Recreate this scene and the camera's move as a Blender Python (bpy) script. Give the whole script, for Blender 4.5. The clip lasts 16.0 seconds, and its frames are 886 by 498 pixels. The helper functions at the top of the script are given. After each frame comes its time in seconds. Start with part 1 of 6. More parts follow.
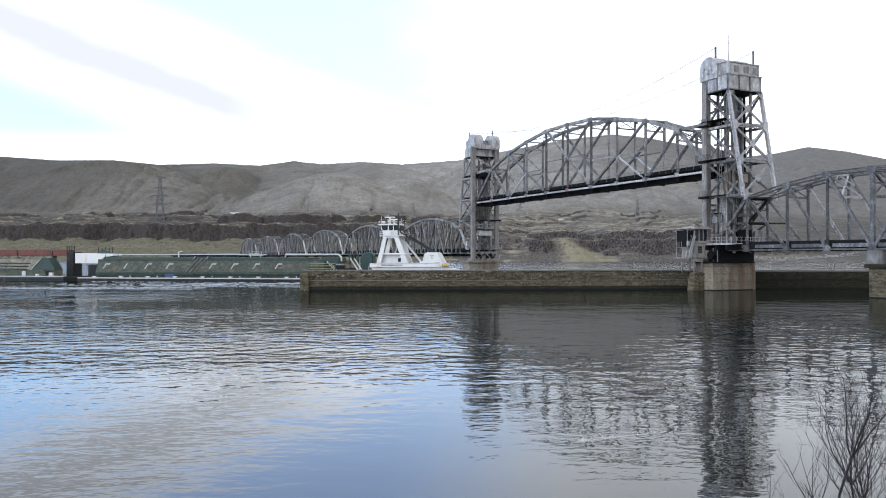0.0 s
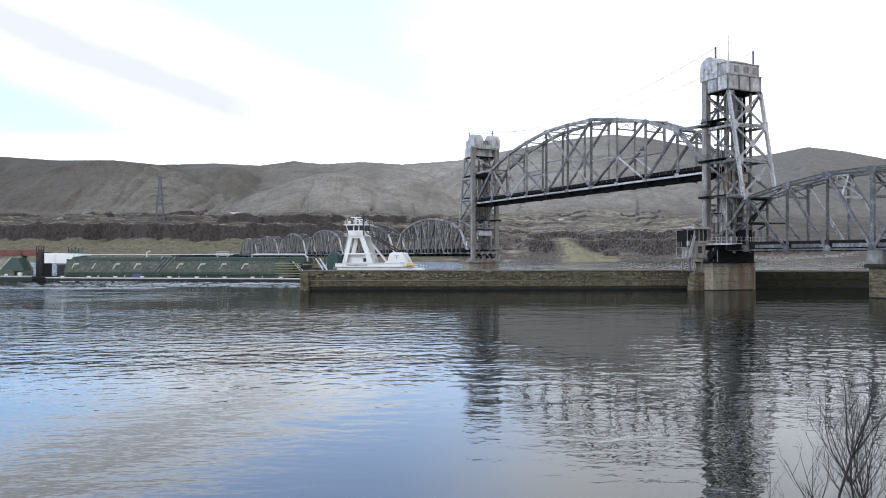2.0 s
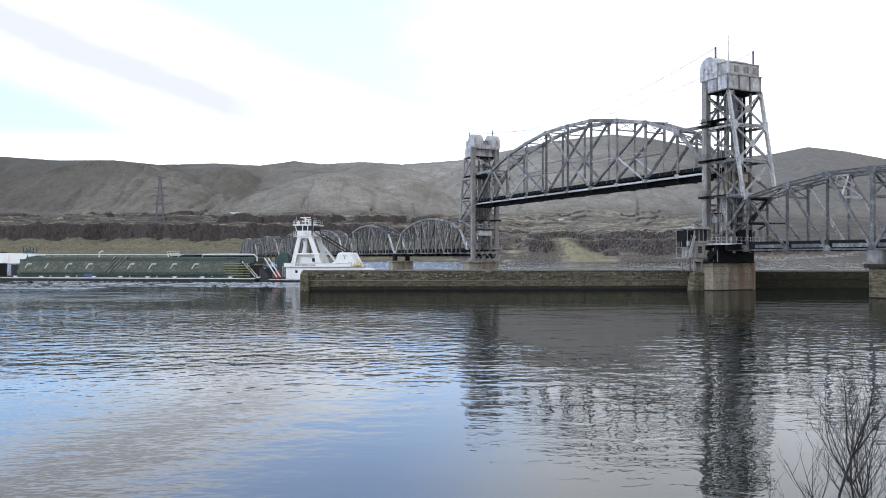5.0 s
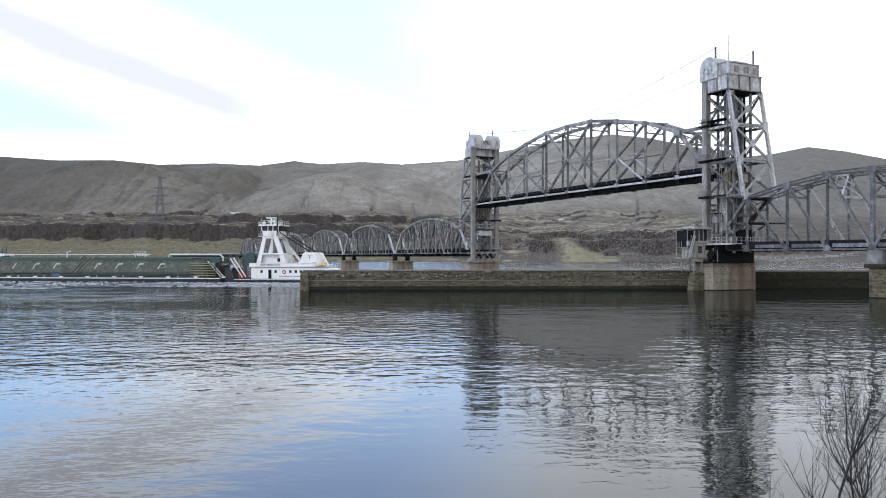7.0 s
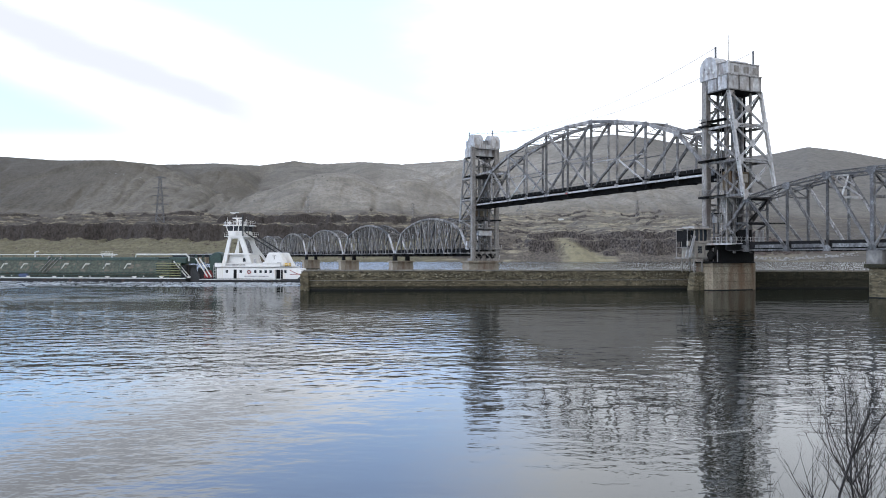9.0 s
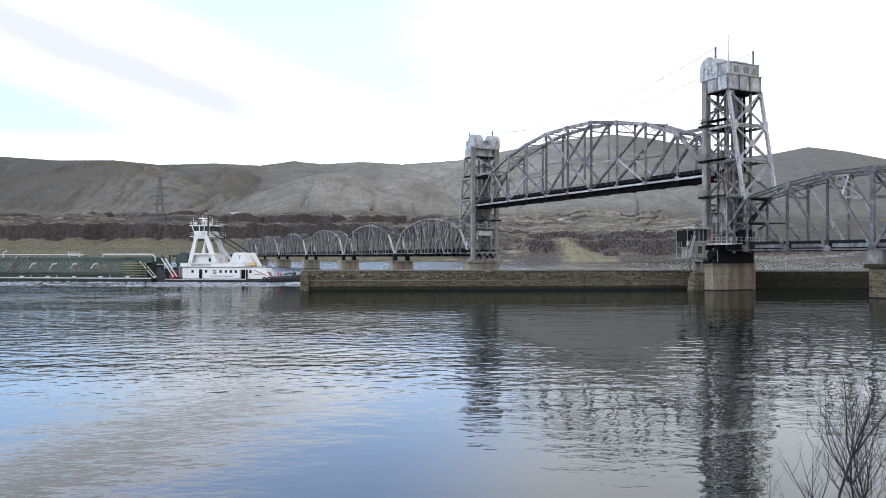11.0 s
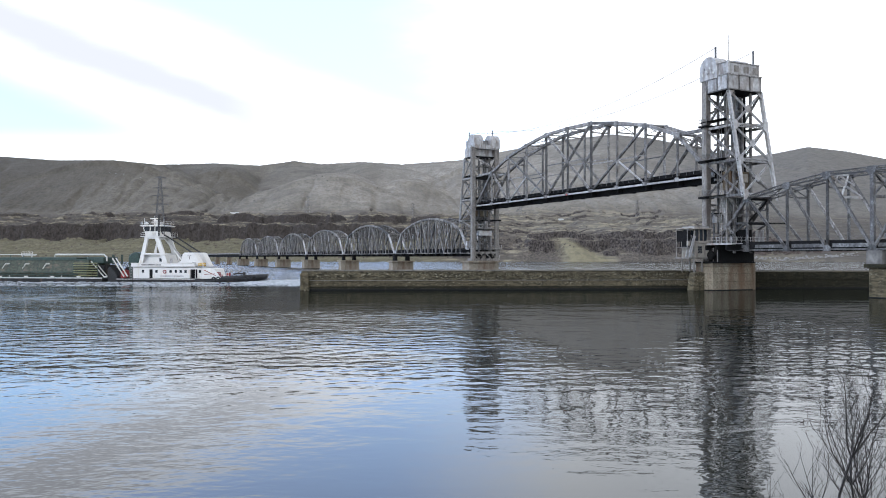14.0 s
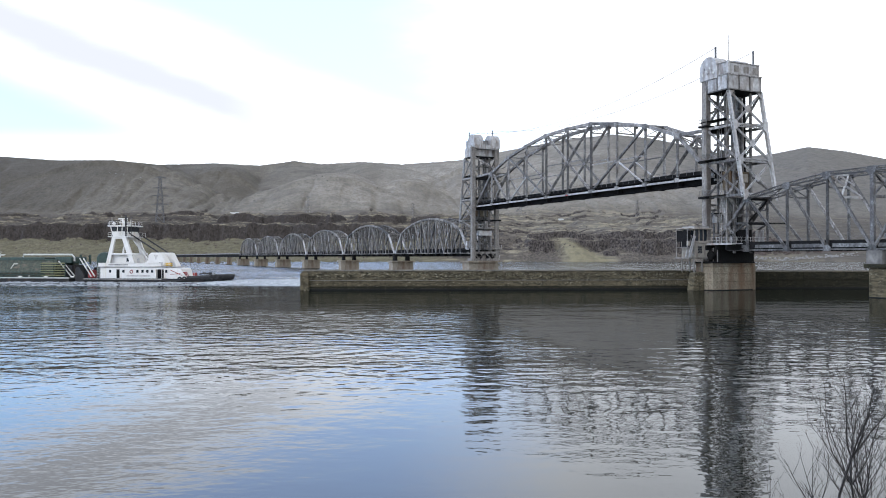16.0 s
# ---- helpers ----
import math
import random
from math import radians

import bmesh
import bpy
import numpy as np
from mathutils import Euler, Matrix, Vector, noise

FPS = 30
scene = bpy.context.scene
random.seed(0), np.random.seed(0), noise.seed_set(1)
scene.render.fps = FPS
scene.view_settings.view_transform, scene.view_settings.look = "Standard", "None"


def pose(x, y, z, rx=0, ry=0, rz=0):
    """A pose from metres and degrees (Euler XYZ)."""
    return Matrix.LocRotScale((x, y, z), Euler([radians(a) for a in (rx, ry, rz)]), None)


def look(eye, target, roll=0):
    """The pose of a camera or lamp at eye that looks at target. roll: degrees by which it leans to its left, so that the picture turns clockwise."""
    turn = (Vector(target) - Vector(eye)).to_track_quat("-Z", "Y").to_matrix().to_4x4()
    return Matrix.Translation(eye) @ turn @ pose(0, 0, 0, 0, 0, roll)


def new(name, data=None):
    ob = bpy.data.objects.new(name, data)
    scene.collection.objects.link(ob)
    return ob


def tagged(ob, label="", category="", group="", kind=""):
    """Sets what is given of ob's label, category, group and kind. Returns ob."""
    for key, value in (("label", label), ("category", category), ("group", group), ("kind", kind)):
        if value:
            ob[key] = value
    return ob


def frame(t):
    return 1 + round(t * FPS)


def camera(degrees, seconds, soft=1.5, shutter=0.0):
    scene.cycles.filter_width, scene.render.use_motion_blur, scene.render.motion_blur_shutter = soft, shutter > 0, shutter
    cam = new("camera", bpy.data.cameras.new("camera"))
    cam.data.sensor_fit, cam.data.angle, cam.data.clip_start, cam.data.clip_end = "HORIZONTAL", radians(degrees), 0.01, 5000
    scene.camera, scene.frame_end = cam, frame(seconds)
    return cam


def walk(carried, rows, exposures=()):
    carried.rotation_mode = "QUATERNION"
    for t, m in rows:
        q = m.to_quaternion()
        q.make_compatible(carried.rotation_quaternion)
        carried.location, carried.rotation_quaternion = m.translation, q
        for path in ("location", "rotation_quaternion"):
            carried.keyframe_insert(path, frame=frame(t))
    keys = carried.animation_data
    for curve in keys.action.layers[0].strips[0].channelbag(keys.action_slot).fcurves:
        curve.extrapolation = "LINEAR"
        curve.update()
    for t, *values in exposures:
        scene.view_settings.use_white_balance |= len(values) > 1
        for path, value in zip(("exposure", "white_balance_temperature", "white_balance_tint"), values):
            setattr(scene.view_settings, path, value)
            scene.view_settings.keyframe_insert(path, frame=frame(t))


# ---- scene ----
H_EYE = 6.3
cam = camera(60.28, 16.0, soft=1.0)
walk(cam, [(0.0, pose(0, 0, H_EYE, 90.594, 0, 0)), (16.0, pose(0, 0, H_EYE, 90.594, 0, 0))], exposures=[(0.0, 0.0), (16.0, 0.0)])


# ---------------------------------------------------------------- sky and sun
def build_world():
    w = bpy.data.worlds.new("sky")
    scene.world = w
    w.use_nodes = True
    nt = w.node_tree
    nt.nodes.clear()
    N, L = nt.nodes.new, nt.links.new

    def math_node(op, a, b=None, c=None, clamp=False):
        n = N("ShaderNodeMath")
        n.operation, n.use_clamp = op, clamp
        for i, v in enumerate((a, b, c)):
            if v is None:
                continue
            if isinstance(v, (int, float)):
                n.inputs[i].default_value = v
            else:
                L(v, n.inputs[i])
        return n.outputs[0]

    def smooth(v, lo, hi):
        n = N("ShaderNodeMapRange")
        n.interpolation_type = "SMOOTHSTEP"
        L(v, n.inputs[0])
        n.inputs[1].default_value, n.inputs[2].default_value = lo, hi
        return n.outputs[0]

    tc = N("ShaderNodeTexCoord")
    sep = N("ShaderNodeSeparateXYZ")
    L(tc.outputs["Generated"], sep.inputs[0])
    x, y, z = sep.outputs
    yy = math_node("MAXIMUM", math_node("ABSOLUTE", y), 0.15)
    p, q = math_node("DIVIDE", x, yy), math_node("DIVIDE", z, yy)
    comb = N("ShaderNodeCombineXYZ")
    L(p, comb.inputs[0]); L(q, comb.inputs[1])
    mp = N("ShaderNodeMapping")
    mp.inputs["Rotation"].default_value = (0, 0, radians(22))
    mp.inputs["Scale"].default_value = (2.0, 7.0, 1.0)
    L(comb.outputs[0], mp.inputs[0])
    nz = N("ShaderNodeTexNoise")
    nz.inputs["Scale"].default_value, nz.inputs["Detail"].default_value, nz.inputs["Roughness"].default_value = 1.3, 6, 0.55
    L(mp.outputs[0], nz.inputs[0])
    wisp = math_node("SUBTRACT", nz.outputs[0], 0.5)
    # cirrus bands slope down to the right
    a = math_node("ADD", math_node("MULTIPLY_ADD", p, 0.42, q), math_node("MULTIPLY", wisp, 0.07))
    low_blue = math_node("MULTIPLY", math_node("MULTIPLY", smooth(a, 0.065, -0.03), smooth(p, -0.10, -0.42)), smooth(q, 0.12, 0.175))
    mid_blue = math_node("MULTIPLY", smooth(a, 0.10, 0.19), smooth(math_node("ADD", p, math_node("MULTIPLY", wisp, 0.3)), 0.19, -0.07))
    mid_blue = math_node("MULTIPLY", mid_blue, 0.78)
    low_blue = math_node("MULTIPLY", low_blue, 0.95)
    high_blue = smooth(math_node("ADD", q, math_node("MULTIPLY", wisp, 0.5)), 0.42, 0.9)
    blue = math_node("MAXIMUM", math_node("MAXIMUM", low_blue, mid_blue), math_node("MULTIPLY", high_blue, 0.12))
    blue = math_node("MULTIPLY", blue, 0.87, clamp=True)
    grey = math_node("MULTIPLY", math_node("MULTIPLY", smooth(a, 0.13, 0.085), smooth(a, 0.02, 0.07)), smooth(p, -0.1, -0.3))
    sky = N("ShaderNodeTexSky")
    sky.sky_type, sky.sun_disc = "NISHITA", False
    sky.sun_elevation, sky.sun_rotation = radians(34), radians(231)
    gain = N("ShaderNodeMix"); gain.data_type, gain.blend_type = "RGBA", "MULTIPLY"
    gain.inputs[0].default_value = 1.0
    L(sky.outputs[0], gain.inputs[6]); deep = N("ShaderNodeMix"); deep.data_type = "RGBA"
    L(smooth(q, 0.10, 0.38), deep.inputs[0])
    deep.inputs[6].default_value, deep.inputs[7].default_value = (*SKY_LOW, 1), (*SKY_BLUE, 1)
    L(deep.outputs[2], gain.inputs[7])
    cl = N("ShaderNodeMix"); cl.data_type = "RGBA"
    cl.inputs[6].default_value = (*CLOUD, 1)
    cl.inputs[7].default_value = (*CLOUD_GREY, 1)
    veil = math_node("MULTIPLY", smooth(p, -0.05, 0.3), 0.32)
    L(math_node("MAXIMUM", grey, veil), cl.inputs[0])
    mix = N("ShaderNodeMix"); mix.data_type = "RGBA"
    L(blue, mix.inputs[0]); L(cl.outputs[2], mix.inputs[6]); L(gain.outputs[2], mix.inputs[7])
    bg = N("ShaderNodeBackground")
    bg.inputs[1].default_value = 0.1
    out = N("ShaderNodeOutputWorld")
    L(mix.outputs[2], bg.inputs[0]); L(bg.outputs[0], out.inputs[0])


SKY_BLUE = (3.05, 3.72, 4.85)
SKY_LOW = (2.33, 2.98, 3.8)
CLOUD = (16.1, 16.8, 17.8)
CLOUD_GREY = (8.8, 9.2, 10.2)
build_world()
sun = new("sun", bpy.data.lights.new("sun", "SUN"))
sun.data.energy, sun.data.angle, sun.data.color = 1.1, radians(12), (1.0, 0.93, 0.82)
sun.matrix_world = look((-55, -45, 48), (0, 0, 0))


# ---------------------------------------------------------------- materials
def material(name, colour, second=None, rough=0.7, metal=0.0, scale=1.0, fine=12.0, bump=0.02, stain=None, stain_amount=0.4, streak=1.0, islands=0.0, spec=0.5, grain=1.0):
    """Two scales of colour change, stains drawn out downwards by streak, and fine relief."""
    m = bpy.data.materials.new(name)
    m.use_nodes = True
    nt = m.node_tree
    N, L = nt.nodes.new, nt.links.new
    bsdf = nt.nodes["Principled BSDF"]
    bsdf.inputs["Roughness"].default_value, bsdf.inputs["Metallic"].default_value = rough, metal
    bsdf.inputs["Specular IOR Level"].default_value = spec
    tc = N("ShaderNodeTexCoord")

    def tex(s, stretch=1.0, detail=4):
        mp = N("ShaderNodeMapping")
        mp.inputs["Scale"].default_value = (s, s, s / stretch)
        L(tc.outputs["Object"], mp.inputs[0])
        n = N("ShaderNodeTexNoise")
        n.inputs["Scale"].default_value, n.inputs["Detail"].default_value = 1.0, detail
        L(mp.outputs[0], n.inputs[0])
        return n.outputs[0]

    def ramp(v, lo, hi):
        r = N("ShaderNodeMapRange")
        L(v, r.inputs[0])
        r.inputs[1].default_value, r.inputs[2].default_value = lo, hi
        return r.outputs[0]

    def mix(f, a, b, kind="MIX"):
        x = N("ShaderNodeMix")
        x.data_type, x.blend_type = "RGBA", kind
        for s, v in ((0, f), (6, a), (7, b)):
            if isinstance(v, (int, float)):
                x.inputs[s].default_value = v
            elif isinstance(v, tuple):
                x.inputs[s].default_value = (*v, 1)
            else:
                L(v, x.inputs[s])
        return x.outputs[2]

    second = second or tuple(0.72 * c for c in colour)
    big, small = tex(scale, 1.0), tex(fine, 1.0)
    col = mix(ramp(big, 0.3, 0.7), colour, second)
    col = mix(ramp(small, 0.35, 0.75), col, tuple((1 - 0.4 * grain) * c for c in second)) if fine else col
    if stain:
        st = tex(scale * 1.7, streak, 6)
        col = mix(ramp(st, 0.62 - 0.25 * stain_amount, 0.72), col, stain)
    if islands:
        oi = N("ShaderNodeObjectInfo")
        v = N("ShaderNodeMapRange")
        L(oi.outputs["Random"], v.inputs[0])
        v.inputs[3].default_value, v.inputs[4].default_value = 1 - islands, 1 + islands
        hsv = N("ShaderNodeHueSaturation")
        L(v.outputs[0], hsv.inputs["Value"]); L(col, hsv.inputs["Color"])
        col = hsv.outputs[0]
    L(col, bsdf.inputs["Base Color"])
    rr = N("ShaderNodeMapRange")
    L(small, rr.inputs[0])
    rr.inputs[3].default_value, rr.inputs[4].default_value = max(0.03, rough - 0.12), min(1, rough + 0.15)
    L(rr.outputs[0], bsdf.inputs["Roughness"])
    if bump:
        b = N("ShaderNodeBump")
        b.inputs["Strength"].default_value, b.inputs["Distance"].default_value = 0.6, bump
        L(small, b.inputs["Height"]); L(b.outputs[0], bsdf.inputs["Normal"])
    return m


def glow(name, colour, strength):
    m = bpy.data.materials.new(name)
    m.use_nodes = True
    b = m.node_tree.nodes["Principled BSDF"]
    b.inputs["Base Color"].default_value = (*colour, 1)
    b.inputs["Emission Color"].default_value = (*colour, 1)
    b.inputs["Emission Strength"].default_value = strength
    return m


STEEL = material("weathered_steel", (0.36, 0.348, 0.33), (0.16, 0.153, 0.144), 0.6, 0.1, 0.9, 4.0, 0.01, (0.045, 0.036, 0.03), 0.9, 2.5, 0.5, grain=1.2)
COLUMN_STEEL = material("stained_column_steel", (0.27, 0.25, 0.222), (0.16, 0.148, 0.131), 0.6, 0.1, 0.5, 3.0, 0.01, (0.07, 0.055, 0.045), 0.6, 5.0, 0.1, grain=1.0)
NEAR_STEEL = material("blue_grey_weathered_steel", (0.215, 0.213, 0.21), (0.048, 0.047, 0.046), 0.6, 0.1, 0.9, 4.0, 0.01, (0.035, 0.03, 0.027), 0.9, 2.5, 0.4, grain=1.2)
FAR_STEEL = material("bleached_grey_steel", (0.20, 0.187, 0.168), (0.075, 0.07, 0.063), 0.65, 0.0, 0.3, 1.0, 0.0, (0.045, 0.038, 0.032), 0.7, 3.0, 0.85, grain=1.0)
STEEL_PALE = material("pale_steel", (0.43, 0.425, 0.415), (0.30, 0.295, 0.285), 0.55, 0.05, 0.4, 2.0, 0.01, (0.2, 0.165, 0.14), 0.4, 4.0, 0.15, grain=0.7)
STEEL_DARK = material("dark_creosoted_deck", (0.014, 0.0135, 0.0135), (0.008, 0.008, 0.008), 0.9, 0.0, 0.6, 5.0, 0.02, spec=0.1)
SHEET = material("grey_sheet_metal", (0.44, 0.435, 0.425), (0.28, 0.275, 0.265), 0.5, 0.1, 0.7, 2.0, 0.01, (0.13, 0.10, 0.082), 0.62, 4.0, 0.15, grain=0.6)
CONCRETE = material("stained_concrete", (0.265, 0.232, 0.170), (0.135, 0.112, 0.075), 0.9, 0.0, 0.25, 3.5, 0.05, (0.085, 0.042, 0.018), 0.75, 6.0, 0.08, grain=0.9)
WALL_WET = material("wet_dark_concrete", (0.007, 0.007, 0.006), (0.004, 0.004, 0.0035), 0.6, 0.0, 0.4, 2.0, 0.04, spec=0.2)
WALL_TOP = material("pale_walkway_concrete", (0.22, 0.205, 0.18), (0.15, 0.14, 0.12), 0.9, 0.0, 0.3, 2.0, 0.02)
WHITE = material("white_boat_paint", (0.62, 0.605, 0.57), (0.54, 0.525, 0.49), 0.4, 0.0, 0.5, 3.0, 0.0, (0.5, 0.44, 0.36), 0.10, 5.0, grain=0.05)
BLACK = material("black_hull_paint", (0.012, 0.012, 0.013), (0.02, 0.02, 0.02), 0.55, 0.0, 0.5, 3.0, 0.01, (0.06, 0.04, 0.03), 0.25, 2.0, spec=0.2)
GREEN = material("faded_green_paint", (0.080, 0.090, 0.066), (0.048, 0.056, 0.042), 0.75, 0.0, 0.4, 2.0, 0.0, (0.12, 0.10, 0.075), 0.5, 0.5, grain=0.9, spec=0.2)
GREEN_DARK = material("dark_green_paint", (0.012, 0.045, 0.032), (0.01, 0.03, 0.022), 0.55, 0.0, 0.5, 3.0, 0.01)
PALE = material("chalky_white_paint", (0.52, 0.52, 0.48), (0.42, 0.42, 0.38), 0.6, 0.0, 0.8, 4.0, 0.0, grain=0.3)
RUST = material("rusty_red_paint", (0.15, 0.045, 0.028), (0.11, 0.034, 0.022), 0.75, 0.0, 0.4, 3.0, 0.01, (0.05, 0.03, 0.022), 0.4, 3.0, grain=0.5)
RED = material("red_paint", (0.30, 0.02, 0.02), (0.22, 0.015, 0.015), 0.5, 0.0, 0.8, 4.0, 0.004)
YELLOW = material("yellow_paint", (0.55, 0.36, 0.05), (0.45, 0.28, 0.04), 0.5, 0.0, 0.8, 4.0, 0.004)
PIER_GREY = material("weathered_tan_concrete", (0.29, 0.25, 0.192), (0.17, 0.145, 0.108), 0.9, 0.0, 0.3, 1.5, 0.02, (0.11, 0.07, 0.042), 0.6, 5.0, 0.1, grain=0.5)
PYLON = material("dull_galvanised_steel", (0.11, 0.11, 0.112), (0.085, 0.086, 0.088), 0.6, 0.1, 0.3, 1.0, 0.0)
RACK = material("dull_yellow_green_paint", (0.20, 0.20, 0.09), (0.14, 0.14, 0.065), 0.6, 0.0, 0.8, 3.0, 0.0, grain=0.3)
LETTER = material("faded_letter_paint", (0.33, 0.33, 0.28), (0.24, 0.24, 0.2), 0.7, 0.0, 0.8, 4.0, 0.0, grain=0.4)
CABIN = material("pale_tan_concrete", (0.34, 0.31, 0.26), (0.25, 0.225, 0.185), 0.85, 0.0, 0.5, 3.0, 0.01, (0.14, 0.11, 0.085), 0.35, 4.0, grain=0.5)
TARP = material("tan_cargo_cover", (0.27, 0.24, 0.175), (0.13, 0.118, 0.085), 0.9, 0.0, 0.5, 2.0, 0.05, (0.06, 0.055, 0.045), 0.5, 0.6, grain=0.8)
RUBBER = material("black_rubber", (0.015, 0.015, 0.015), (0.025, 0.025, 0.025), 0.8, 0.0, 0.8, 5.0, 0.01)
DARK_GLASS = material("dark_window_glass", (0.012, 0.015, 0.02), (0.02, 0.024, 0.03), 0.2, 0.0, 0.5, 0.0, 0.0, spec=0.2)
BARK = material("dark_bark", (0.020, 0.0175, 0.017), (0.012, 0.0105, 0.010), 0.85, 0.0, 6.0, 60.0, 0.002)
CABLE = material("dull_steel_cable", (0.30, 0.30, 0.31), (0.22, 0.22, 0.23), 0.6, 0.4, 0.5, 3.0, 0.0)
FOAM = material("white_foam", (0.50, 0.515, 0.51), (0.26, 0.28, 0.28), 0.6, 0.0, 0.8, 3.0, 0.02)
BLUE = material("faded_blue_tarpaulin", (0.05, 0.08, 0.16), (0.035, 0.055, 0.11), 0.7, 0.0, 0.8, 4.0, 0.01)
RED_LIGHT = glow("red_signal_light", (0.5, 0.05, 0.04), 0.12)


def ground_material():
    m = bpy.data.materials.new("dry_grass_and_basalt")
    m.use_nodes = True
    nt = m.node_tree
    N, L = nt.nodes.new, nt.links.new
    bsdf = nt.nodes["Principled BSDF"]
    bsdf.inputs["Roughness"].default_value = 0.95
    bsdf.inputs["Specular IOR Level"].default_value = 0.1
    tc, geo = N("ShaderNodeTexCoord"), N("ShaderNodeNewGeometry")
    sep, nsep = N("ShaderNodeSeparateXYZ"), N("ShaderNodeSeparateXYZ")
    L(tc.outputs["Object"], sep.inputs[0]); L(geo.outputs["Normal"], nsep.inputs[0])

    def tex(s, detail=5, stretch=(1, 1, 1)):
        mp = N("ShaderNodeMapping")
        mp.inputs["Scale"].default_value = tuple(s * k for k in stretch)
        L(tc.outputs["Object"], mp.inputs[0])
        n = N("ShaderNodeTexNoise")
        n.inputs["Scale"].default_value, n.inputs["Detail"].default_value, n.inputs["Roughness"].default_value = 1.0, detail, 0.6
        L(mp.outputs[0], n.inputs[0])
        return n.outputs[0]

    def rng(v, a, b):
        r = N("ShaderNodeMapRange")
        L(v, r.inputs[0])
        r.inputs[1].default_value, r.inputs[2].default_value = a, b
        return r.outputs[0]

    def mix(f, a, b):
        x = N("ShaderNodeMix")
        x.data_type = "RGBA"
        for s, v in ((0, f), (6, a), (7, b)):
            if isinstance(v, (int, float)):
                x.inputs[s].default_value = v
            elif isinstance(v, tuple):
                x.inputs[s].default_value = (*v, 1)
            else:
                L(v, x.inputs[s])
        return x.outputs[2]

    def mul(a, b, op="MULTIPLY"):
        n = N("ShaderNodeMath"); n.operation = op
        for i, v in enumerate((a, b)):
            if isinstance(v, (int, float)):
                n.inputs[i].default_value = v
            else:
                L(v, n.inputs[i])
        return n.outputs[0]

    grass = mix(rng(tex(0.02), 0.35, 0.68), GRASS, GRASS_B)
    grass = mix(rng(tex(0.09, 10, (0.6, 1.0, 1.2)), 0.46, 0.63), grass, GRASS_DARK)
    grass = mix(mul(rng(tex(0.05, 6, (0.35, 1.3, 5.0)), 0.51, 0.57), 0.8), grass, (0.07, 0.06, 0.05))
    hill = mix(rng(tex(0.006, 8), 0.35, 0.65), HILL, HILL_B)
    hill = mix(rng(tex(0.03, 8), 0.42, 0.74), hill, tuple(0.78 * c for c in HILL_B))
    hill = mix(rng(tex(0.14, 6), 0.45, 0.75), hill, tuple(0.72 * c for c in HILL_B))
    grass = mix(mul(rng(tex(0.017, 7, (0.7, 1.3, 3.0)), 0.515, 0.55), 0.85), grass, mix(rng(tex(0.2, 5), 0.4, 0.6), (0.045, 0.039, 0.034), (0.085, 0.075, 0.062)))
    # darker broken strata on the western terrace
    grass = mix(mul(rng(tex(0.022, 9, (0.22, 1.0, 11.0)), 0.49, 0.535), mul(rng(sep.outputs[0], 40, -120), 0.85)), grass, (0.05, 0.043, 0.035))
    grass = mix(mul(rng(sep.outputs[0], 40, 140), 0.28), grass, (0.28, 0.255, 0.20))
    grass = mix(mul(rng(tex(0.03, 8, (0.35, 1.0, 9.0)), 0.50, 0.56), 0.75), grass, (0.075, 0.064, 0.054))
    # greyer, sparser grass up the eastern slopes
    grass = mix(mul(rng(mul(sep.outputs[0], mul(tex(0.01, 4), 160), "ADD"), 440, 590), 0.75), grass, (0.080, 0.072, 0.063))
    high = rng(sep.outputs[2], 86, 120)
    col = mix(high, grass, hill)
    rock = mix(rng(tex(0.45, 8, (1, 1, 0.55)), 0.38, 0.66), ROCK, ROCK_B)
    steep = rng(mul(nsep.outputs[2], mul(tex(0.07, 7), 0.30), "ADD"), 0.955, 0.87)
    # bare rubble under the eastern cliffs
    rubble = mul(rng(tex(0.02, 7, (1.0, 0.35, 1.4)), 0.38, 0.48), mul(rng(sep.outputs[2], 46, 30), rng(sep.outputs[0], 30, 90)))
    fx = mul(sep.outputs[0], mul(tex(0.06, 5), 22), "ADD")
    right_edge = mul(fx, mul(sep.outputs[2], 1.7), "ADD")
    fan = mul(rng(mul(fx, mul(sep.outputs[2], 0.3), "ADD"), 168, 182), rng(right_edge, 248, 232))
    fan = mul(fan, rng(sep.outputs[2], 36, 28))
    rubble = mul(rubble, mul(rng(sep.outputs[0], 330, 460), fan, "MAXIMUM"), "SUBTRACT")
    rubble = mul(rubble, 0.0, "MAXIMUM")
    col = mix(mul(rubble, 0.95), col, mix(rng(tex(0.4, 6), 0.4, 0.62), (0.050, 0.043, 0.037), (0.13, 0.112, 0.09)))
    col = mix(mul(fan, 0.85), col, mix(rng(tex(0.1, 6), 0.4, 0.65), (0.22, 0.196, 0.122), (0.15, 0.134, 0.086)))
    # cloud shade on the western spur, put into the ground colour
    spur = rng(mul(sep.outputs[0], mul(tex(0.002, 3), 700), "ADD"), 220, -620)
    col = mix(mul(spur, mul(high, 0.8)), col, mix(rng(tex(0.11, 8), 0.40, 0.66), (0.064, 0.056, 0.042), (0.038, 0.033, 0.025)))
    steep = mul(steep, mul(1.0, mul(fan, 0.9), "SUBTRACT"))
    # olive-tan talus under the western cliff
    apron = mul(rng(sep.outputs[0], 40, -60), rng(mul(sep.outputs[2], mul(tex(0.05, 5), 16), "ADD"), 46, 40))
    apron = mul(apron, rng(sep.outputs[1], 900, 950))
